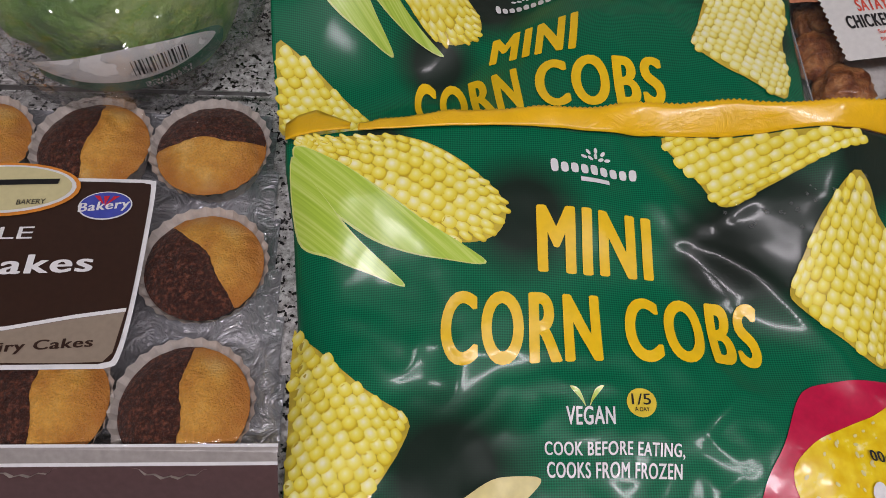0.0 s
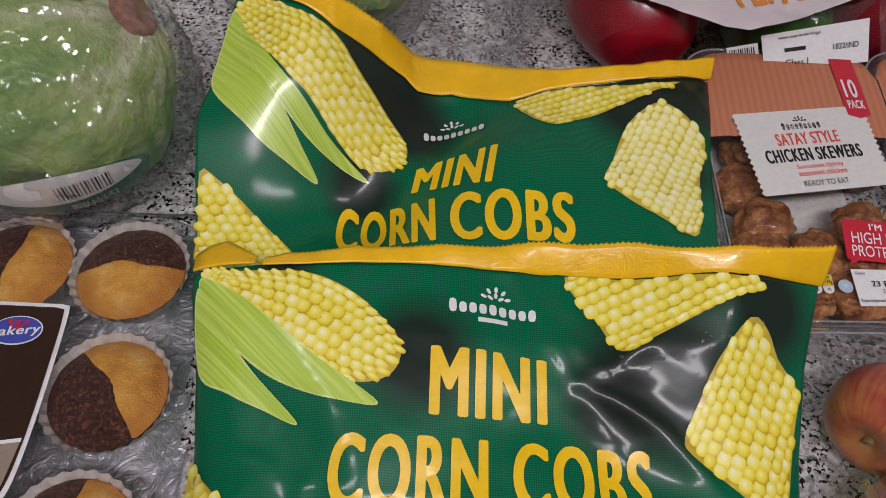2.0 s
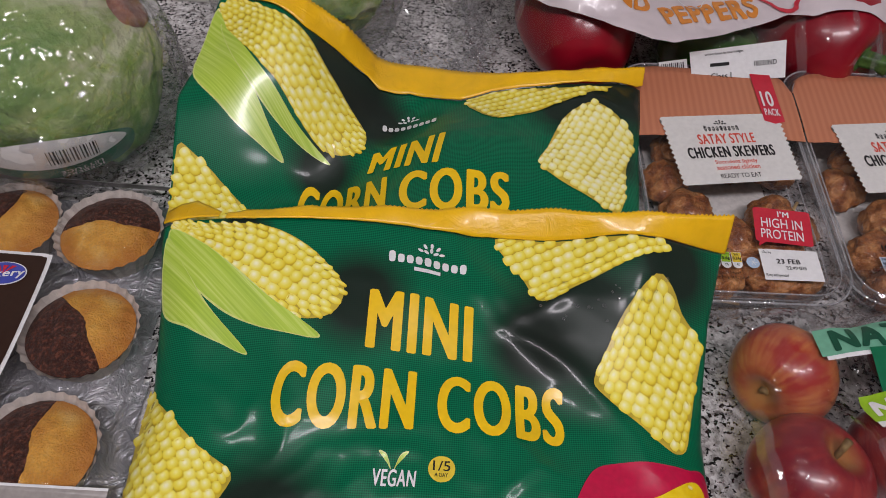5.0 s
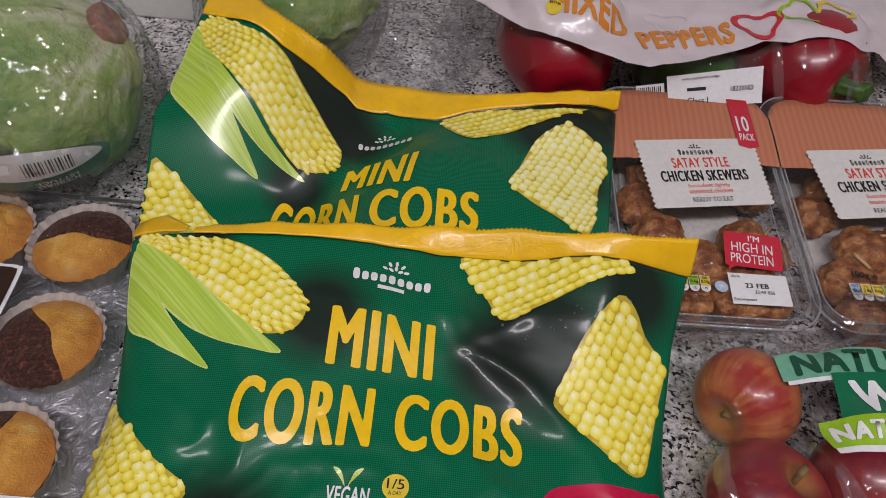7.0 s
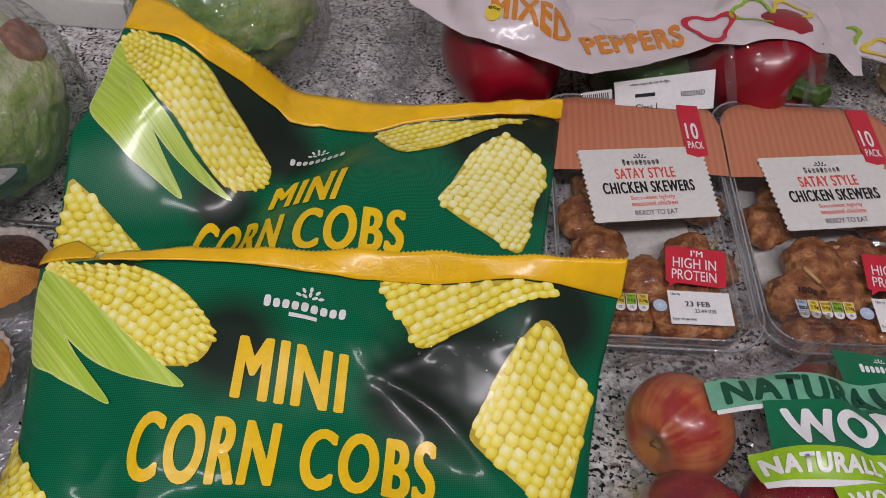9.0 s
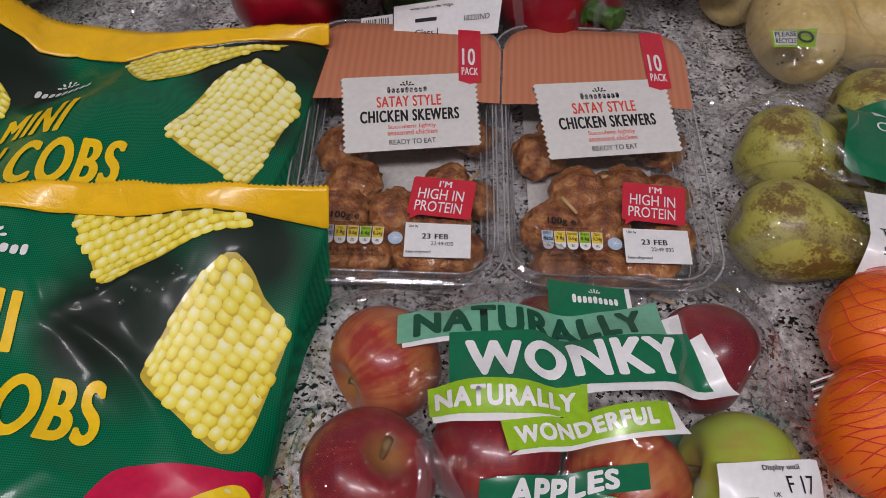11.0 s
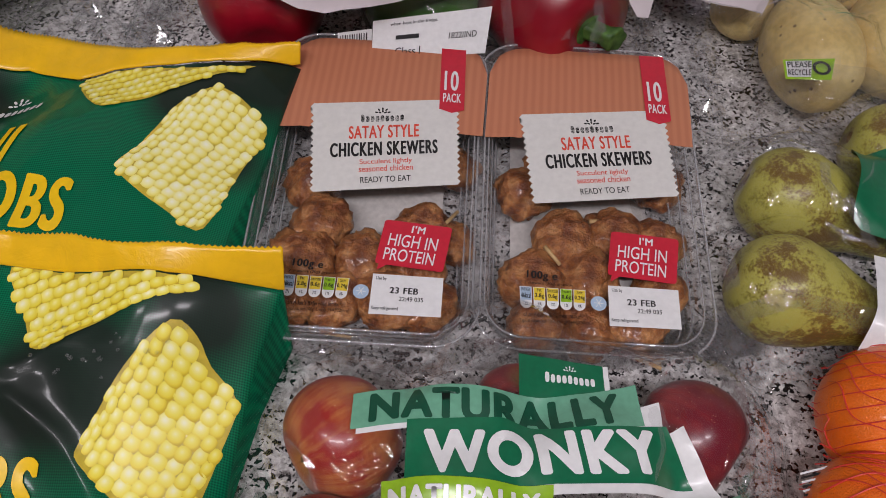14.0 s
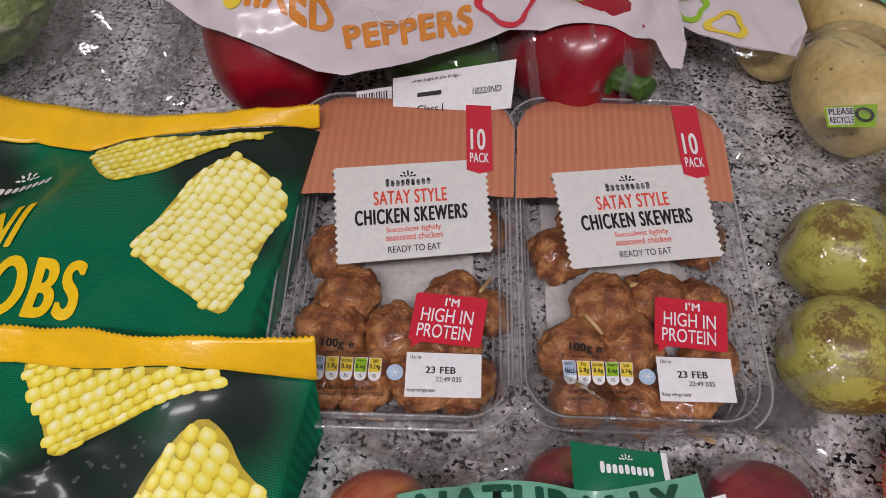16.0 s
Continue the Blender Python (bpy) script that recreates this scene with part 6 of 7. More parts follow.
# ---- lettuces ----
def lettuce(x, y, r, seed, turn, core=None, tag=None, label=""):
    top = thing("lettuce", label, "lettuce", (x, y, 0), "lettuces")
    c = Vector((0, 0, r * 0.86))
    bm = bmesh.new()
    bmesh.ops.create_icosphere(bm, subdivisions=5, radius=1)
    for v in bm.verts:
        d = v.co.copy()
        ruffle = noise.fractal(Vector((d.x * 2.0, d.y * 2.0, d.z * 2.0 + seed)), 0.9, 2.0, 5)
        ridge = abs(noise.noise(Vector((d.x * 3.2 + seed, d.y * 3.2, d.z * 1.5))))
        v.co = c + Vector((d.x, d.y, d.z * 0.86)) * r * (0.97 + 0.05 * ruffle - 0.06 * ridge)
        v.co.z = max(0.002, v.co.z)
    part("head", bm, LETTUCE, top)
    # overlapping outer leaves
    for k in range(7):
        a = turn + k * 0.9
        bm = bmesh.new()
        n = 18
        g = {}
        for i in range(n + 1):
            for j in range(n + 1):
                u, v = (i / n - 0.5) * 1.7, j / n
                th = 0.25 + 1.35 * v
                wid = u * (0.35 + 0.65 * math.sin(math.pi * min(1, v * 0.8 + 0.1)))
                ruff = 1.0 + 0.03 * k / 7 + 0.025 * math.sin(9 * u + seed + k) * v + 0.03 * noise.noise(Vector((u * 4 + k, v * 4, seed))) + 0.012 * noise.noise(Vector((u * 13 + k, v * 13, seed)))
                d = Vector((math.sin(th) * math.cos(a + wid), math.sin(th) * math.sin(a + wid), math.cos(th) * 0.86))
                if core is not None:
                    d = Vector(core).normalized().to_track_quat("Z", "Y") @ d
                    d.z *= 0.93
                p = c + d * r * (1.0 + 0.012) * ruff
                p.z = max(0.003, p.z)
                g[i, j] = bm.verts.new(p)
        for i in range(n):
            for j in range(n):
                bm.faces.new((g[i, j], g[i + 1, j], g[i + 1, j + 1], g[i, j + 1]))
        part("outer_leaf", bm, LETTUCE, top)
    if core is not None:
        d = Vector(core).normalized()
        bm = lathe([(0, 0.0035), (0.006, 0.0038), (0.012, 0.0046), (0.0155, 0.0044), (0.0165, 0.001), (0.0165, -0.006), (0, -0.008)], 28)
        for v in bm.verts:
            v.co += v.co.normalized() * 0.0022 * noise.noise(v.co * 170)
            v.co.y *= 0.85
        ob = part("cut_stem", bm, LETTUCE_CORE, top, "brown cut stem end")
        ob.rotation_mode = "QUATERNION"
        ob.rotation_quaternion = d.to_track_quat("Z", "Y")
        ob.location = c + Vector((d.x, d.y, d.z * 0.9)) * r * 0.955
    if tag is not None:
        d0 = Vector(tag).normalized()
        right = Vector((0, 0, 1)).cross(d0).normalized()
        upv = d0.cross(right)

        def ball(u, v):
            d = (d0 + right * (u / r) + upv * (v / r)).normalized()
            return c + Vector((d.x, d.y, d.z * 0.9)) * r * 1.118

        patch("green_label", spline([(-0.055, 0.0), (-0.03, 0.008), (0.0, 0.011), (0.03, 0.007), (0.05, -0.003), (0.045, -0.022), (0.02, -0.027), (-0.03, -0.026), (-0.055, -0.018)], 5), ball, 0, DEEP_GREEN, top, label="green label")
        wl = patch("white_label", spline([(-0.06, 0.0), (-0.03, 0.009), (0.0, 0.012), (0.03, 0.006), (0.044, -0.004), (0.02, -0.011), (-0.01, -0.013), (-0.04, -0.01)], 5), lambda u, v: ball(u, v) + d0 * 0.0006, 0, WHITE_PRINT, top, label="white barcode label")
        for k in range(16):
            u = -0.004 + 0.0018 * k
            w = 0.0004 + 0.0006 * ((k * 7) % 3) / 2
            patch("barcode_bar", [(u, -0.008), (u + w, -0.008), (u + w, 0.004), (u, 0.004)], lambda a, b: ball(a, b) + d0 * 0.0012, 0, BLACK_INK, wl)
        up = quad_map((0.030, -0.023), (-0.012, -0.026), (-0.012, -0.0175), (0.030, -0.0145))
        letters("LETTUCE", up, (0.15, 0.0, 0.75, 0.42), lambda u, v: ball(u, v) + d0 * 0.001, 0, WHITE_PRINT, top, BOLD)
        letters("ICEBERG", up, (0.15, 0.52, 0.75, 0.94), lambda u, v: ball(u, v) + d0 * 0.001, 0, WHITE_PRINT, top, BOLD)
    bm = bmesh.new()
    bmesh.ops.create_icosphere(bm, subdivisions=6, radius=1)
    for v in bm.verts:
        d = v.co.copy()
        k = noise.noise(Vector((d.x * 3 + seed, d.y * 3, d.z * 3))) + 0.6 * noise.noise(Vector((d.x * 7 + seed, d.y * 7, d.z * 7)))
        skirt = step((0.1 - d.z) / 0.6) * 0.10
        v.co = c + Vector((d.x, d.y, d.z * 0.9)) * r * (1.085 + 0.05 * (1 - abs(k) * 1.8) + 0.022 * (1 - 2.4 * abs(noise.noise(Vector((d.x * 15, d.y * 15 + seed, d.z * 11))))) + skirt)
        v.co.z = max(0.0012, v.co.z)
    part("cling_wrap", bm, CLING, top, "crinkled clear wrap")
    return top


lettuce(-0.178, 0.357, 0.074, 2.0, 0.2, (0.78, 0.33, 0.55), (0.36, -0.91, -0.06), "pale green iceberg lettuce in clear wrap with barcode label")
lettuce(-0.030, 0.505, 0.068, 7.0, 1.1, None, None, "pale green iceberg lettuce in clear wrap behind a corn bag")


# ---- peppers ----
def pepper(x, y, r, material, axis, seed, label, stalk=True):
    t = thing("pepper", label, "pepper", (x, y, r * 0.92), "peppers")
    prof = []
    for i in range(27):
        a = math.pi * i / 26
        rad = abs(math.sin(a)) ** 0.62 * (1 + 0.13 * math.cos(a))
        z = math.cos(a) * 1.12 - (0.28 * math.exp(-(rad / 0.32) ** 2) if a < 1.6 else -0.12 * math.exp(-(rad / 0.3) ** 2))
        prof.append((r * rad if 0 < i < 26 else 0.0, r * z))
    bm = lathe(prof, 48)
    for v in bm.verts:
        a = math.atan2(v.co.y, v.co.x)
        lobes = 1 - 0.10 * abs(math.sin(1.5 * a + seed)) ** 0.5 * 0.6 + 0.03 * noise.noise(v.co * 25 + Vector((seed, 0, 0)))
        v.co = Vector((v.co.x * lobes, v.co.y * lobes, v.co.z))
    turn = Vector(axis).to_track_quat("Z", "Y")
    stem = lathe([(0, 0.70 * r), (0.30 * r, 0.70 * r), (0.20 * r, 0.84 * r), (0.14 * r, 1.0 * r), (0.13 * r, 1.2 * r), (0.17 * r, 1.34 * r), (0.14 * r, 1.36 * r), (0, 1.33 * r)], 20)
    for v in stem.verts:
        a = math.atan2(v.co.y, v.co.x)
        v.co = Vector((v.co.x * (1 + 0.12 * math.cos(5 * a)) + 0.35 * max(0, v.co.z - 0.9 * r) ** 1.0, v.co.y * (1 + 0.12 * math.cos(5 * a)), v.co.z))
    cap = lathe([(0, 0.10 * r), (0.2 * r, 0.09 * r), (0.36 * r, 0.05 * r), (0.46 * r, 0.02 * r), (0.44 * r, -0.02 * r), (0, -0.05 * r)], 40)
    for v in cap.verts:
        a = math.atan2(v.co.y, v.co.x)
        k = 1 + 0.22 * math.cos(5 * a + seed) * (v.co.xy.length / (0.46 * r))
        v.co = Vector((v.co.x * k, v.co.y * k, v.co.z + 0.05 * r * noise.noise(v.co * 120)))
    for name, mesh, mat in (("flesh", bm, material), ("stalk", stem, STALK), ("stalk_cap", cap, STALK)):
        if name != "flesh" and not stalk:
            mesh.free()
            continue
        ob = part(name, mesh, mat, t)
        ob.rotation_mode = "QUATERNION"
        ob.rotation_quaternion = turn
        if name == "stalk_cap":
            ob.location = turn @ Vector((0, 0, r * 0.86))
    return t


pepper(0.190, 0.486, 0.049, PEPPER_RED, (-0.2, 0.95, 0.2), 0.4, "glossy dark red pepper in a clear bag", False)
pepper(0.383, 0.493, 0.047, PEPPER_RED, (0.60, -0.78, 0.13), 1.5, "glossy red pepper with green stalk in a clear bag")
pepper(0.298, 0.490, 0.036, PEPPER_GREEN, (-0.9, 0.2, 0.2), 2.6, "dark green pepper in a clear bag")
pepper(0.29, 0.60, 0.042, PEPPER_RED, (0.3, 0.9, 0.2), 3.3, "red pepper under a white printed bag", False)

PEPPER_TOPS = ((0.190, 0.488, 0.092), (0.386, 0.494, 0.084), (0.300, 0.500, 0.066), (0.29, 0.6, 0.085), (0.2, 0.58, 0.075), (0.38, 0.58, 0.075))


def pepper_film(x, y):
    return max(0.003, tent(x, y, PEPPER_TOPS, 0.03, 0.038) + 0.0025 * noise.noise(Vector((x * 30, y * 30, 8))))


pepper_bag = thing("pepper_bag", "clear and white printed mixed pepper bag", "food bag")
sheet("bag_film", 0.05, 0.46, 0.435, 0.68, 0.0035, lambda x, y: max(0.003, pepper_film(x, y) + crease(x, y, 32, 0.004, 5.0) * step((0.07 - pepper_film(x, y)) / 0.05)), CRINKLED, pepper_bag,
      lambda x, y: y > 0.445 - 0.03 * math.sin(x * 9) * (x < 0.2), "clear crinkled film")


crumple([(0.07, 0.60), (0.06, 0.52), (0.075, 0.45), (0.10, 0.425)], -0.055, pepper_bag, 41, 0.018, None, 0.009)
crumple([(0.13, 0.60), (0.115, 0.53), (0.12, 0.46), (0.145, 0.43)], -0.030, pepper_bag, 42, 0.024, pepper_film, 0.008)
crumple([(0.10, 0.55), (0.135, 0.50), (0.11, 0.45)], -0.022, pepper_bag, 45, 0.03, None, 0.008)
crumple([(0.06, 0.50), (0.10, 0.47), (0.13, 0.43)], -0.03, pepper_bag, 46, 0.02, None, 0.008)
crumple([(0.455, 0.60), (0.452, 0.53), (0.455, 0.47), (0.43, 0.452)], 0.022, pepper_bag, 43, 0.02, pepper_film)
crumple([(0.26, 0.448), (0.34, 0.455), (0.43, 0.452)], 0.016, pepper_bag, 44, 0.014, pepper_film)


loose_folds(0.065, 0.15, 0.43, 0.56, 14, pepper_film, pepper_bag, 300)
loose_folds(0.26, 0.44, 0.435, 0.455, 5, pepper_film, pepper_bag, 330)


def wrap_edge(x):
    """The waved near edge of the white print."""
    return lerp(x, (0.10, 0.1185, 0.133, 0.155, 0.1815, 0.2101, 0.2308, 0.2474, 0.2628, 0.2875, 0.3162, 0.3393, 0.372, 0.4056, 0.426, 0.432, 0.439, 0.445), (0.51, 0.4853, 0.471, 0.453, 0.441, 0.427, 0.4165, 0.4154, 0.4206, 0.4334, 0.4504, 0.4622, 0.4615, 0.4612, 0.4622, 0.437, 0.436, 0.460))


def wrap_height(x, y):
    return max(pepper_film(x, y), 0.076) + 0.002 + 0.002 * math.sin(34 * x + 30 * y) + crease(x, y, 34, 0.0024, 6.0)


bm = bmesh.new()
cols = []
for i in range(111):
    x = 0.105 + (0.445 - 0.105) * i / 110
    y0 = wrap_edge(x)
    cols.append([bm.verts.new((x, y0 + (0.70 - y0) * (j / 60), wrap_height(x, y0 + (0.70 - y0) * (j / 60)))) for j in range(61)])
for a, b in zip(cols, cols[1:]):
    for j in range(60):
        bm.faces.new((a[j], b[j], b[j + 1], a[j + 1]))
part("white_print_panel", bm, PEPPER_WRAP, pepper_bag, "white printed panel")
H = wrap_height
letters("MIXED", quad_map((0.176, 0.4735), (0.2345, 0.4706), (0.2357, 0.4493), (0.1745, 0.4545)), (0, 0, 1, 1), H, 0.0006, ORANGE_TEXT, pepper_bag, BLOCK)
letters("PEPPERS", quad_map((0.2400, 0.4575), (0.3165, 0.485), (0.3185, 0.4590), (0.2455, 0.4362)), (0, 0, 1, 1), H, 0.0006, ORANGE_TEXT, pepper_bag, BLOCK)
patch("yellow_badge", disc(0.178, 0.459, 0.0062), H, 0.0012, BADGE_YELLOW, pepper_bag)
letters("80g", quad_map((0.174, 0.4635), (0.1825, 0.4625), (0.1825, 0.459), (0.174, 0.460)), (0, 0, 1, 1), H, 0.0016, BLACK_INK, pepper_bag)


def ring_print(cx, cy, r, mat, surface, parent, w=0.25, turn=0.0, seed=0, wave=0.22, name="printed_pepper_ring"):
    """A printed sliced pepper ring: a wavy hoop."""
    bm = bmesh.new()
    n = 40
    a = []
    for i in range(n):
        t = 2 * math.pi * i / n
        k = 1 + wave * math.sin(3 * t + seed)
        a.append([bm.verts.new((cx + r * k * q * math.cos(t + turn), cy + r * k * q * math.sin(t + turn) * 0.85, 0)) for q in (1, 1 - w)])
    for i in range(n):
        b = a[(i + 1) % n]
        bm.faces.new((a[i][0], b[0], b[1], a[i][1]))
    lay(bm, surface, 0.0012)
    return part(name, bm, mat, parent)


ring_print(0.338, 0.4805, 0.0175, RED_PRINT, H, pepper_bag, 0.25, 0.3, 0.5)
ring_print(0.372, 0.494, 0.017, LIME_PRINT, H, pepper_bag, 0.2, 1.2, 1.0)
ring_print(0.398, 0.499, 0.015, BADGE_YELLOW, H, pepper_bag, 0.25, 2.0, 2.0)
ring_print(0.268, 0.478, 0.0155, PALE_PRINT, H, pepper_bag, 0.06, 0, 0)
tagq = quad_map((0.271, 0.444), (0.346, 0.459), (0.344, 0.431), (0.273, 0.421))


def tag_height(x, y):
    return 0.046 + 0.5 * (y - 0.43)


pl = bar(tagq, (0, 0, 1, 1), tag_height, 0, WHITE_PRINT, pepper_bag, "white_label")
letters("Class I", tagq, (0.2, 0.06, 0.42, 0.25), tag_height, 0.0006, BLACK_INK, pl)
letters("1822/IND", tagq, (0.66, 0.36, 0.90, 0.50), tag_height, 0.0006, BLACK_INK, pl)
bar(tagq, (0.2, 0.45, 0.4, 0.55), tag_height, 0.0006, BLACK_INK, pl)
letters("when kept in the fridge.", tagq, (0.15, 0.78, 0.55, 0.88), tag_height, 0.0006, BLACK_INK, pl)
for k in range(12):
    bar(tagq, (-0.28 + 0.02 * k, 0.3, -0.28 + 0.02 * k + 0.006 + 0.006 * (k % 3) / 2, 0.85), tag_height, -0.004, BLACK_INK, pl, "barcode_bar")
bar(tagq, (-0.30, 0.2, -0.01, 0.95), tag_height, -0.0045, WHITE_PRINT, pl)

# a second printed pepper bag, mostly out of sight
second = thing("pepper_bag", "white printed bag end with green and yellow pepper rings", "food bag")


def second_edge(x):
    return lerp(x, (0.432, 0.4356, 0.4449, 0.4653, 0.4858, 0.5065, 0.5238, 0.545), (0.545, 0.5295, 0.5111, 0.4978, 0.4897, 0.485, 0.4822, 0.530))


def second_height(x, y):
    return 0.054 + 0.05 * max(0.0, y - second_edge(x)) + crease(x, y, 34, 0.0022, 9.0)


for name, mat, words in (("white_print_panel", PEPPER_WRAP, "white printed panel"), ("bag_film", CRINKLED, "clear crinkled film")):
    bm = bmesh.new()
    cols = []
    for i in range(41):
        x = 0.434 + (0.536 - 0.434) * i / 40
        y0 = second_edge(x)
        if mat is PEPPER_WRAP:
            cols.append([bm.verts.new((x, y0 + (0.66 - y0) * j / 36, second_height(x, y0 + (0.66 - y0) * j / 36))) for j in range(37)])
        else:
            cols.append([bm.verts.new((x, y0 - 0.022 * (1 - j / 36), max(0.003, second_height(x, y0) * math.sin(j / 36 * math.pi / 2) + crease(x, y0 + 0.001 * j, 60, 0.002, 3.0) * (j < 36)))) for j in range(37)])
    for a, b in zip(cols, cols[1:]):
        for j in range(36):
            bm.faces.new((a[j], b[j], b[j + 1], a[j + 1]))
    part(name, bm, mat, second, words)
ring_print(0.459, 0.522, 0.014, LIME_PRINT, second_height, second, 0.3, 0.4, 1.0)
ring_print(0.483, 0.507, 0.013, BADGE_YELLOW, second_height, second, 0.35, 1.4, 2.0)
pepper(0.485, 0.60, 0.036, PEPPER_RED, (0.3, 0.9, 0.2), 5.1, "red pepper inside a white printed bag", False)


# ---- pears, oranges, potatoes ----
def pear(x, y, direction, r, seed):
    t = thing("pear", "green and russet speckled pear in a clear bag", "pear", (x, y, r * 0.97), "pears")
    prof = []
    for i in range(33):
        u = i / 32
        z = -1.0 + 3.3 * u
        rad = math.sqrt(max(0.0, 1 - (z / 1.0) ** 2)) if z < 0.15 else lerp(z, (0.15, 0.6, 1.0, 1.4, 1.8, 2.1, 2.25, 2.3), (0.989, 0.88, 0.70, 0.56, 0.46, 0.34, 0.2, 0.0))
        prof.append((r * rad if 0 < i < 32 else 0.0, r * (z + (0.18 * math.exp(-(rad / 0.25) ** 2) if z < 0 else 0))))
    bm = lathe(prof, 36)
    for v in bm.verts:
        v.co *= 1 + 0.05 * noise.noise(v.co * 22 + Vector((seed, 0, 0)))
    turn = Vector(direction).to_track_quat("Z", "Y")
    for name, mesh, mat in (("skin", bm, PEAR), ("stalk", stick((0, 0, r * 2.2), (r * 0.15, 0, r * 2.75), 0.0015, 0.002), STEM), ("calyx", lump(0.004, (1, 1, 0.4), 0.5, 2, seed, 2), STEM)):
        ob = part(name, mesh, mat, t)
        ob.rotation_mode = "QUATERNION"
        ob.rotation_quaternion = turn
        if name == "calyx":
            ob.location = turn @ Vector((0, 0, -r * 0.84))
    return t


pear(0.530, 0.350, (0.93, -0.36, -0.05), 0.0305, 1.0)
pear(0.516, 0.286, (0.96, -0.28, -0.05), 0.0305, 4.0)
pear(0.600, 0.395, (0.9, -0.3, -0.05), 0.029, 6.0)
PEAR_TOPS = ((0.530, 0.350, 0.061), (0.516, 0.286, 0.061), (0.57, 0.335, 0.058), (0.56, 0.275, 0.056), (0.60, 0.395, 0.058), (0.61, 0.32, 0.05))


def pear_film(x, y):
    return max(0.003, tent(x, y, PEAR_TOPS, 0.02, 0.03) * 1.01 + 0.001 * noise.noise(Vector((x * 40, y * 40, 3))))


pear_bag = thing("pear_bag", "clear plastic pear bag with dark green label", "food bag")
sheet("bag_film", 0.468, 0.68, 0.236, 0.425, 0.003, lambda x, y: max(0.0025, pear_film(x, y) + crease(x, y, 36, 0.004, 11.0) * step((0.05 - pear_film(x, y)) / 0.04)), CRINKLED, pear_bag,
      lambda x, y: x > 0.474 + 0.005 * math.sin(y * 50) and y > 0.244 + 0.004 * math.sin(x * 50), "clear crinkled film")
crumple([(0.476, 0.425), (0.472, 0.36), (0.478, 0.30), (0.474, 0.245)], -0.030, pear_bag, 31, 0.015, pear_film)
crumple([(0.476, 0.245), (0.53, 0.243), (0.58, 0.238)], 0.020, pear_bag, 32, 0.013, pear_film)
loose_folds(0.468, 0.49, 0.25, 0.40, 7, pear_film, pear_bag, 360)
loose_folds(0.51, 0.56, 0.26, 0.38, 6, pear_film, pear_bag, 380)
H = pear_film
gl = patch("green_label", spline([(0.559, 0.369), (0.60, 0.373), (0.65, 0.372), (0.65, 0.315), (0.60, 0.303), (0.57, 0.303), (0.548, 0.316), (0.553, 0.345)], 4), H, 0.0015, DEEP_GREEN, pear_bag, label="dark green printed label")
letters("CONFERENCE", quad_map((0.574, 0.350), (0.640, 0.345), (0.640, 0.337), (0.574, 0.342)), (0, 0, 1, 1), H, 0.002, WHITE_PRINT, gl)
letters("PEARS", quad_map((0.592, 0.336), (0.625, 0.333), (0.625, 0.325), (0.592, 0.328)), (0, 0, 1, 1), H, 0.002, WHITE_PRINT, gl)
bar(quad_map((0.575, 0.36), (0.645, 0.357), (0.645, 0.352), (0.575, 0.355)), (0, 0, 1, 1), H, 0.002, WHITE_PRINT, gl)
rp = patch("lime_badge", disc(0.592, 0.309, 0.0165, 0.0065), H, 0.002, LIME_PRINT, pear_bag)
wl = patch("white_label", [(0.552, 0.293), (0.62, 0.288), (0.62, 0.238), (0.54, 0.243), (0.547, 0.262)], H, 0.0018, WHITE_PRINT, pear_bag, label="white printed label")
letters("The Netherlands", quad_map((0.553, 0.266), (0.60, 0.262), (0.60, 0.257), (0.553, 0.261)), (0, 0, 1, 1), H, 0.0024, BLACK_INK, wl)
letters("55-60mm", quad_map((0.552, 0.254), (0.575, 0.252), (0.575, 0.248), (0.552, 0.25)), (0, 0, 1, 1), H, 0.0024, BLACK_INK, wl)


def orange(x, y, r, seed):
    bm = bmesh.new()
    bmesh.ops.create_icosphere(bm, subdivisions=5, radius=1)
    for v in bm.verts:
        v.co = Vector((v.co.x, v.co.y, v.co.z * 0.95)) * r * (1 + 0.02 * noise.noise(v.co * 2 + Vector((seed, 0, 0))))
    t = part("orange", bm, ORANGE, None, "bright orange fruit in a red net bag")
    t.location = (x, y, r * 0.95)
    return tagged(t, category="orange", group="oranges")


ORANGES = ((0.558, 0.214, 0.0365), (0.541, 0.1595, 0.036), (0.557, 0.101, 0.037), (0.618, 0.172, 0.036), (0.625, 0.11, 0.036))
for k, (x, y, r) in enumerate(ORANGES):
    orange(x, y, r, k)


def net_height(x, y):
    return max(0.012, tent(x, y, [(a, b, c * 1.95) for a, b, c in ORANGES], 0.008, 0.043, 12.0) * 0.985)


net = thing("net_bag", "red plastic net bag gathered round oranges", "net bag")
knot = (0.598, 0.150)
bm = bmesh.new()
rnd = random.Random(4)


def strand(points, w):
    prev = None
    for i, p in enumerate(points):
        q = points[min(i + 1, len(points) - 1)]
        o = points[max(i - 1, 0)]
        t = (Vector(q) - Vector(o))
        t.z = 0
        s = Vector((-t.y, t.x, 0)).normalized() * w
        row = [bm.verts.new(Vector(p) + s), bm.verts.new(Vector(p) + Vector((0, 0, w * 0.8))), bm.verts.new(Vector(p) - s)]
        if prev:
            bm.faces.new((prev[0], row[0], row[1], prev[1]))
            bm.faces.new((prev[1], row[1], row[2], prev[2]))
        prev = row


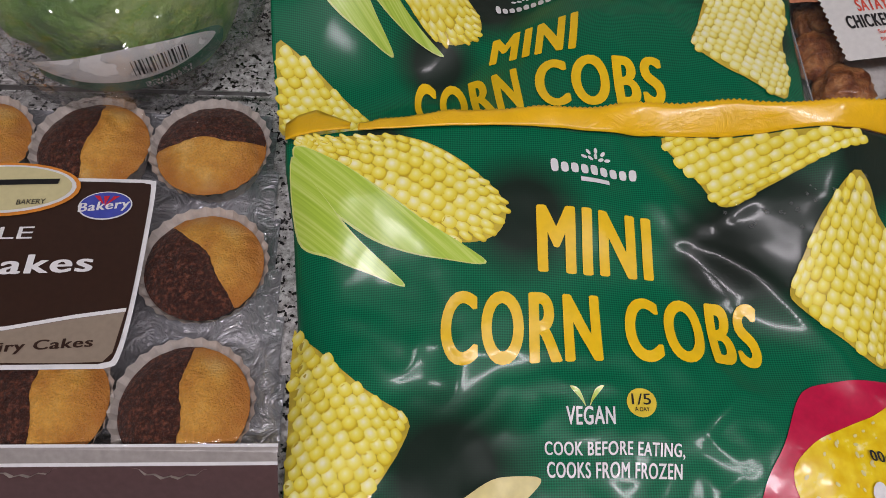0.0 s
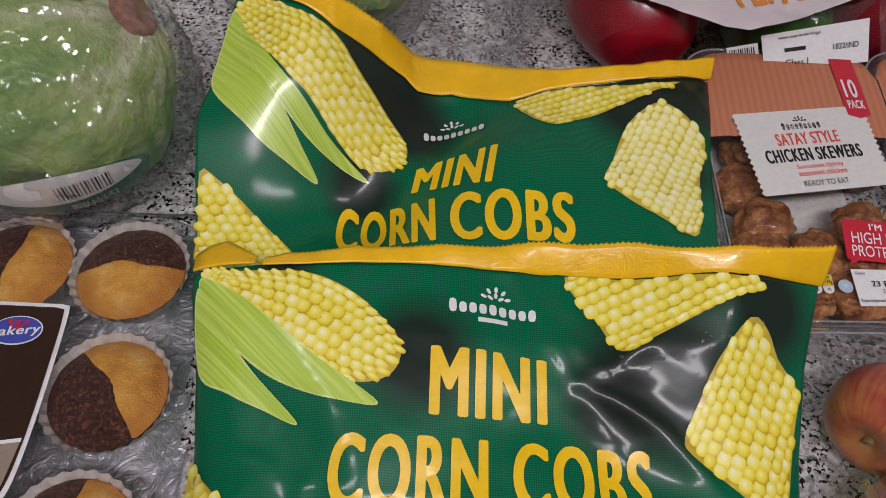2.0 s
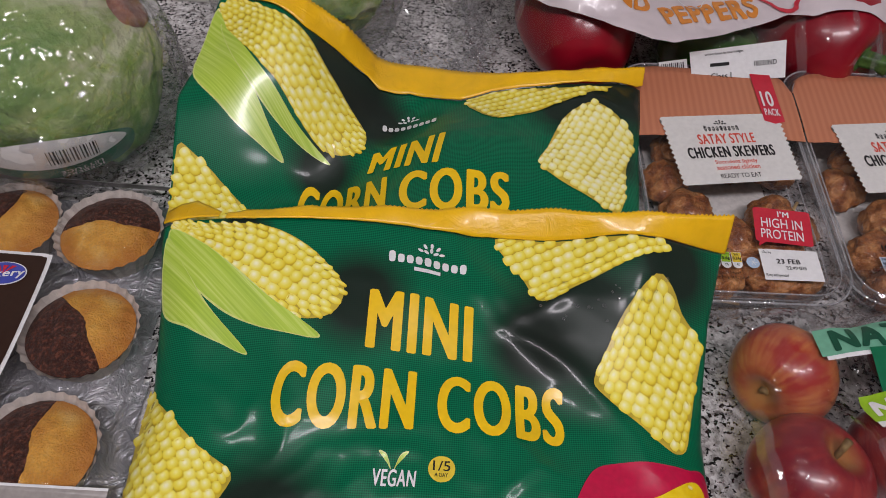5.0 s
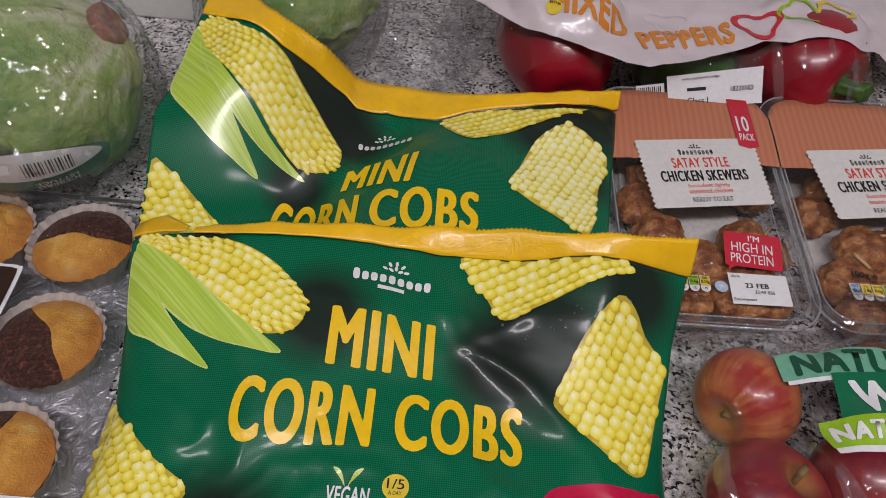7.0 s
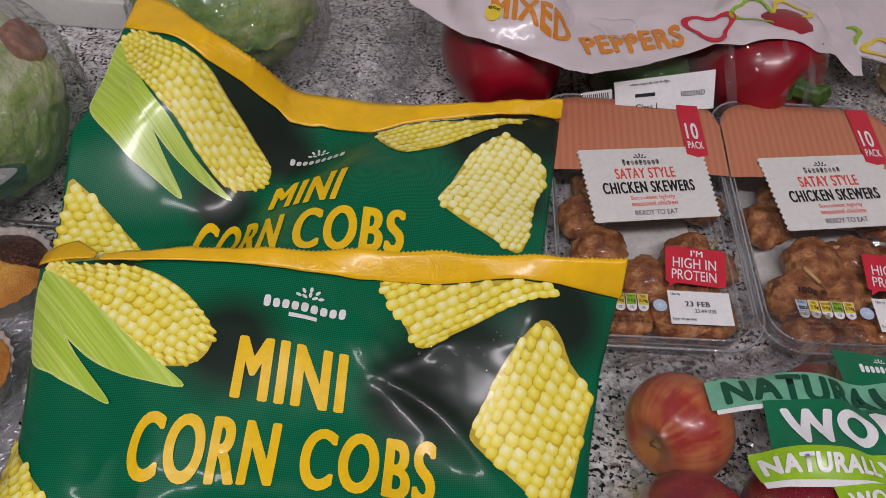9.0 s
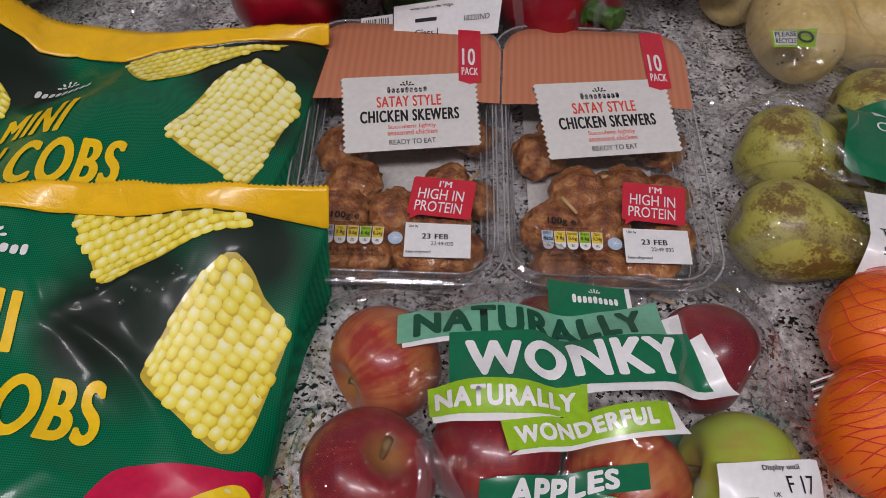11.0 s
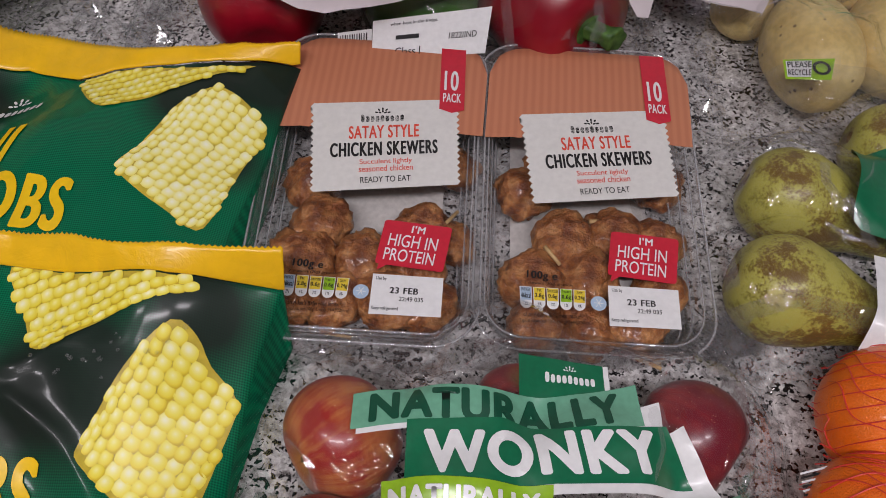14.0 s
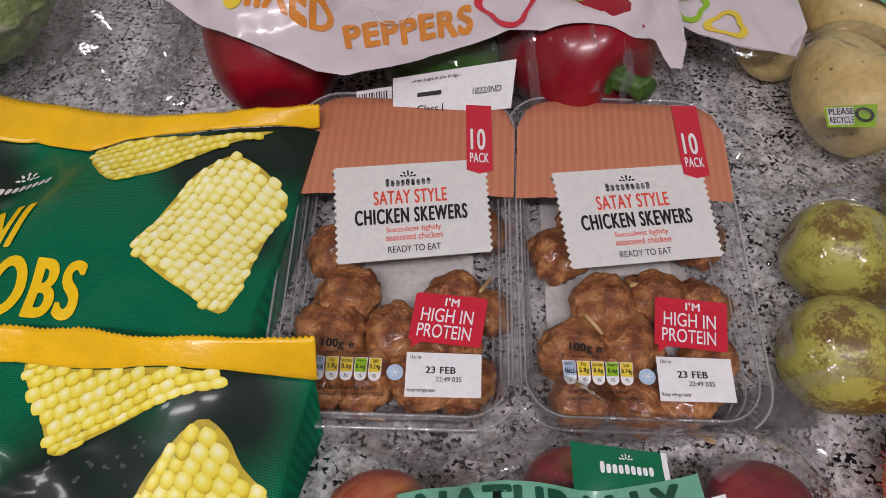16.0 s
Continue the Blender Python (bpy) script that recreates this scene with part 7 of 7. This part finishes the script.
def ball_up(x, y):
    """Height of the fruit's skin, or of net hanging between fruit."""
    z = 0.0
    for a, b, r in ORANGES:
        d2 = (x - a) ** 2 + (y - b) ** 2
        if d2 < r * r:
            z = max(z, r * 0.95 + 0.95 * math.sqrt(r * r - d2))
    return max(z + 0.0012, 0.72 * net_height(x, y))


for k in range(76):
    a = 2 * math.pi * k / 76
    for s in (-1, 1):
        pts = []
        for i in range(60):
            d = 0.008 + 0.118 * i / 59
            b = a + s * (0.55 * (i / 59) + 0.035 * math.sin(i * 0.35 + k))
            x, y = knot[0] + d * math.cos(b), knot[1] + d * math.sin(b) * 0.95
            z = ball_up(x, y)
            if net_height(x, y) < 0.04 and i > 3:
                if len(pts) > 2:
                    strand(pts, 0.00034)
                pts = []
                continue
            pts.append((x, y, max(z, 0.03 if i <= 6 else 0.0)))
        if len(pts) > 2:
            strand(pts, 0.00034)
part("net_mesh", bm, NET, net, kind="stuff")
part("gathered_net", lump(0.012, (1.2, 1, 1.5), 0.3, 2, 2.0, 3), NET, net).location = (knot[0], knot[1], 0.062)
tagband = thing("bag_tag", "clear plastic tag strip with barcode beside the oranges", "label")
patch("strip", [(0.500, 0.180), (0.520, 0.187), (0.523, 0.165), (0.505, 0.160)], lambda x, y: 0.03 + 0.6 * (x - 0.5), 0, CLEAR, tagband)
for k in range(9):
    y = 0.166 + 0.002 * k
    patch("barcode_bar", [(0.506, y), (0.519, y + 0.003), (0.519, y + 0.004), (0.506, y + 0.001)], lambda x, y: 0.0306 + 0.6 * (x - 0.5), 0, (WHITE_PRINT, BLACK_INK)[k % 2], tagband)


def potato(x, y, z, r, stretch, turn, seed):
    bm = lump(r, stretch, 0.05, 0.8, seed, 5)
    rnd = random.Random(seed)
    for _ in range(9):
        d = Vector((rnd.gauss(0, 1), rnd.gauss(0, 1), rnd.gauss(0, 1))).normalized()
        for v in bm.verts:
            k = (v.co.normalized() - d).length
            if k < 0.16:
                v.co *= 1 - 0.02 * (1 - k / 0.16)
    bmesh.ops.rotate(bm, cent=(0, 0, 0), matrix=Matrix.Rotation(turn, 3, "Z"), verts=bm.verts)
    ob = part("potato", bm, POTATO, None, "smooth pale yellow-brown potato in a clear bag")
    low = min(v.co.z for v in ob.data.vertices)
    ob.location = (x, y, z - low)
    return tagged(ob, category="potato", group="potatoes")


POTATOES = ((0.563, 0.474, 0.002, 0.036, (0.84, 1.32, 0.9), 0.15), (0.625, 0.49, 0.002, 0.037, (1.0, 1.25, 0.9), -0.3), (0.5285, 0.526, 0.001, 0.021, (1.1, 1.0, 0.9), -0.6),
            (0.59, 0.56, 0.002, 0.038, (1.1, 1.2, 0.95), 0.7), (0.66, 0.57, 0.002, 0.037, (1, 1.2, 0.9), 0.2), (0.655, 0.43, 0.002, 0.03, (1.2, 1, 0.9), 0.2))
for k, (x, y, z, r, st, tn) in enumerate(POTATOES):
    potato(x, y, z, r, st, tn, k + 3)
POTATO_TOPS = ((0.557, 0.472, 0.068), (0.553, 0.44, 0.062), (0.625, 0.49, 0.069), (0.59, 0.56, 0.074), (0.66, 0.57, 0.07), (0.655, 0.43, 0.057), (0.62, 0.44, 0.055), (0.56, 0.43, 0.056))


def potato_film(x, y):
    return max(0.003, tent(x, y, POTATO_TOPS, 0.026, 0.026) + 0.003)


potato_bag = thing("potato_bag", "clear plastic potato bag with pale teal print", "food bag")
sheet("bag_film", 0.505, 0.72, 0.402, 0.66, 0.0032, lambda x, y: max(0.0025, potato_film(x, y) + crease(x, y, 34, 0.004, 13.0) * step((0.062 - potato_film(x, y)) / 0.03)), CLEAR, potato_bag,
      lambda x, y: x > 0.512 + 0.3 * max(0, y - 0.52), "clear crinkled film")
crumple([(0.530, 0.60), (0.516, 0.53), (0.510, 0.46), (0.513, 0.405)], -0.024, potato_bag, 51, 0.02, potato_film)
crumple([(0.513, 0.405), (0.56, 0.401), (0.62, 0.401)], 0.022, potato_bag, 52, 0.014, potato_film)
H = potato_film
rec = quad_map((0.5240, 0.4275), (0.5560, 0.4315), (0.5525, 0.4165), (0.5250, 0.4145))


def rec_height(x, y):
    return 0.0605 + 0.25 * (y - 0.4135)


rb = bar(rec, (0, 0, 1, 1), rec_height, 0.0012, LIME_PRINT, potato_bag, "lime_badge")
bar(rec, (0.04, 0.1, 0.55, 0.9), rec_height, 0.0016, WHITE_PRINT, rb)
letters("PLEASE", rec, (0.06, 0.54, 0.54, 0.84), rec_height, 0.002, BLACK_INK, rb, BOLD)
letters("RECYCLE", rec, (0.06, 0.15, 0.54, 0.45), rec_height, 0.002, BLACK_INK, rb, BOLD)
cx, cy = rec(0.75, 0.5)
ring_print(cx, cy, 0.0055, BLACK_INK, lambda x, y: rec_height(x, y) + 0.001, rb, 0.34, 0, 0, 0.0, "printed_loop")
patch("teal_print_panel", spline([(0.552, 0.545), (0.6, 0.52), (0.68, 0.52), (0.70, 0.6), (0.6, 0.64), (0.55, 0.6)], 4), H, 0.0012, TEAL_PRINT, potato_bag)

# ---- packs at the far edge and the near corner ----
card = thing("carton", "flat cream printed carton lying behind the lettuces", "carton")
part("carton_body", box(-0.26, -0.10, 0.535, 0.70, 0.0, 0.028, 0.002), CREAM_LABEL, card)
for k in range(5):
    patch("printed_bar", [(-0.22, 0.541 + 0.004 * k), (-0.125 - 0.008 * (k % 3), 0.541 + 0.004 * k), (-0.125 - 0.008 * (k % 3), 0.5425 + 0.004 * k), (-0.22, 0.5425 + 0.004 * k)], lambda x, y: 0.0285, 0, BLACK_INK, card)
leaflet = thing("salad_bag", "clear bag corner with lime green leaf print", "food bag")
patch("lime_corner", [(0.235, 0.062), (0.249, 0.080), (0.268, 0.0905), (0.272, 0.0885), (0.262, 0.074), (0.262, 0.05), (0.238, 0.04)], lambda x, y: 0.004 + 0.1 * (0.09 - y), 0, LIME_PRINT, leaflet)
patch("clear_corner", [(0.262, 0.074), (0.272, 0.0885), (0.285, 0.072), (0.29, 0.04), (0.262, 0.04)], lambda x, y: 0.004 + 0.1 * (0.09 - y), 0, CLEAR, leaflet)
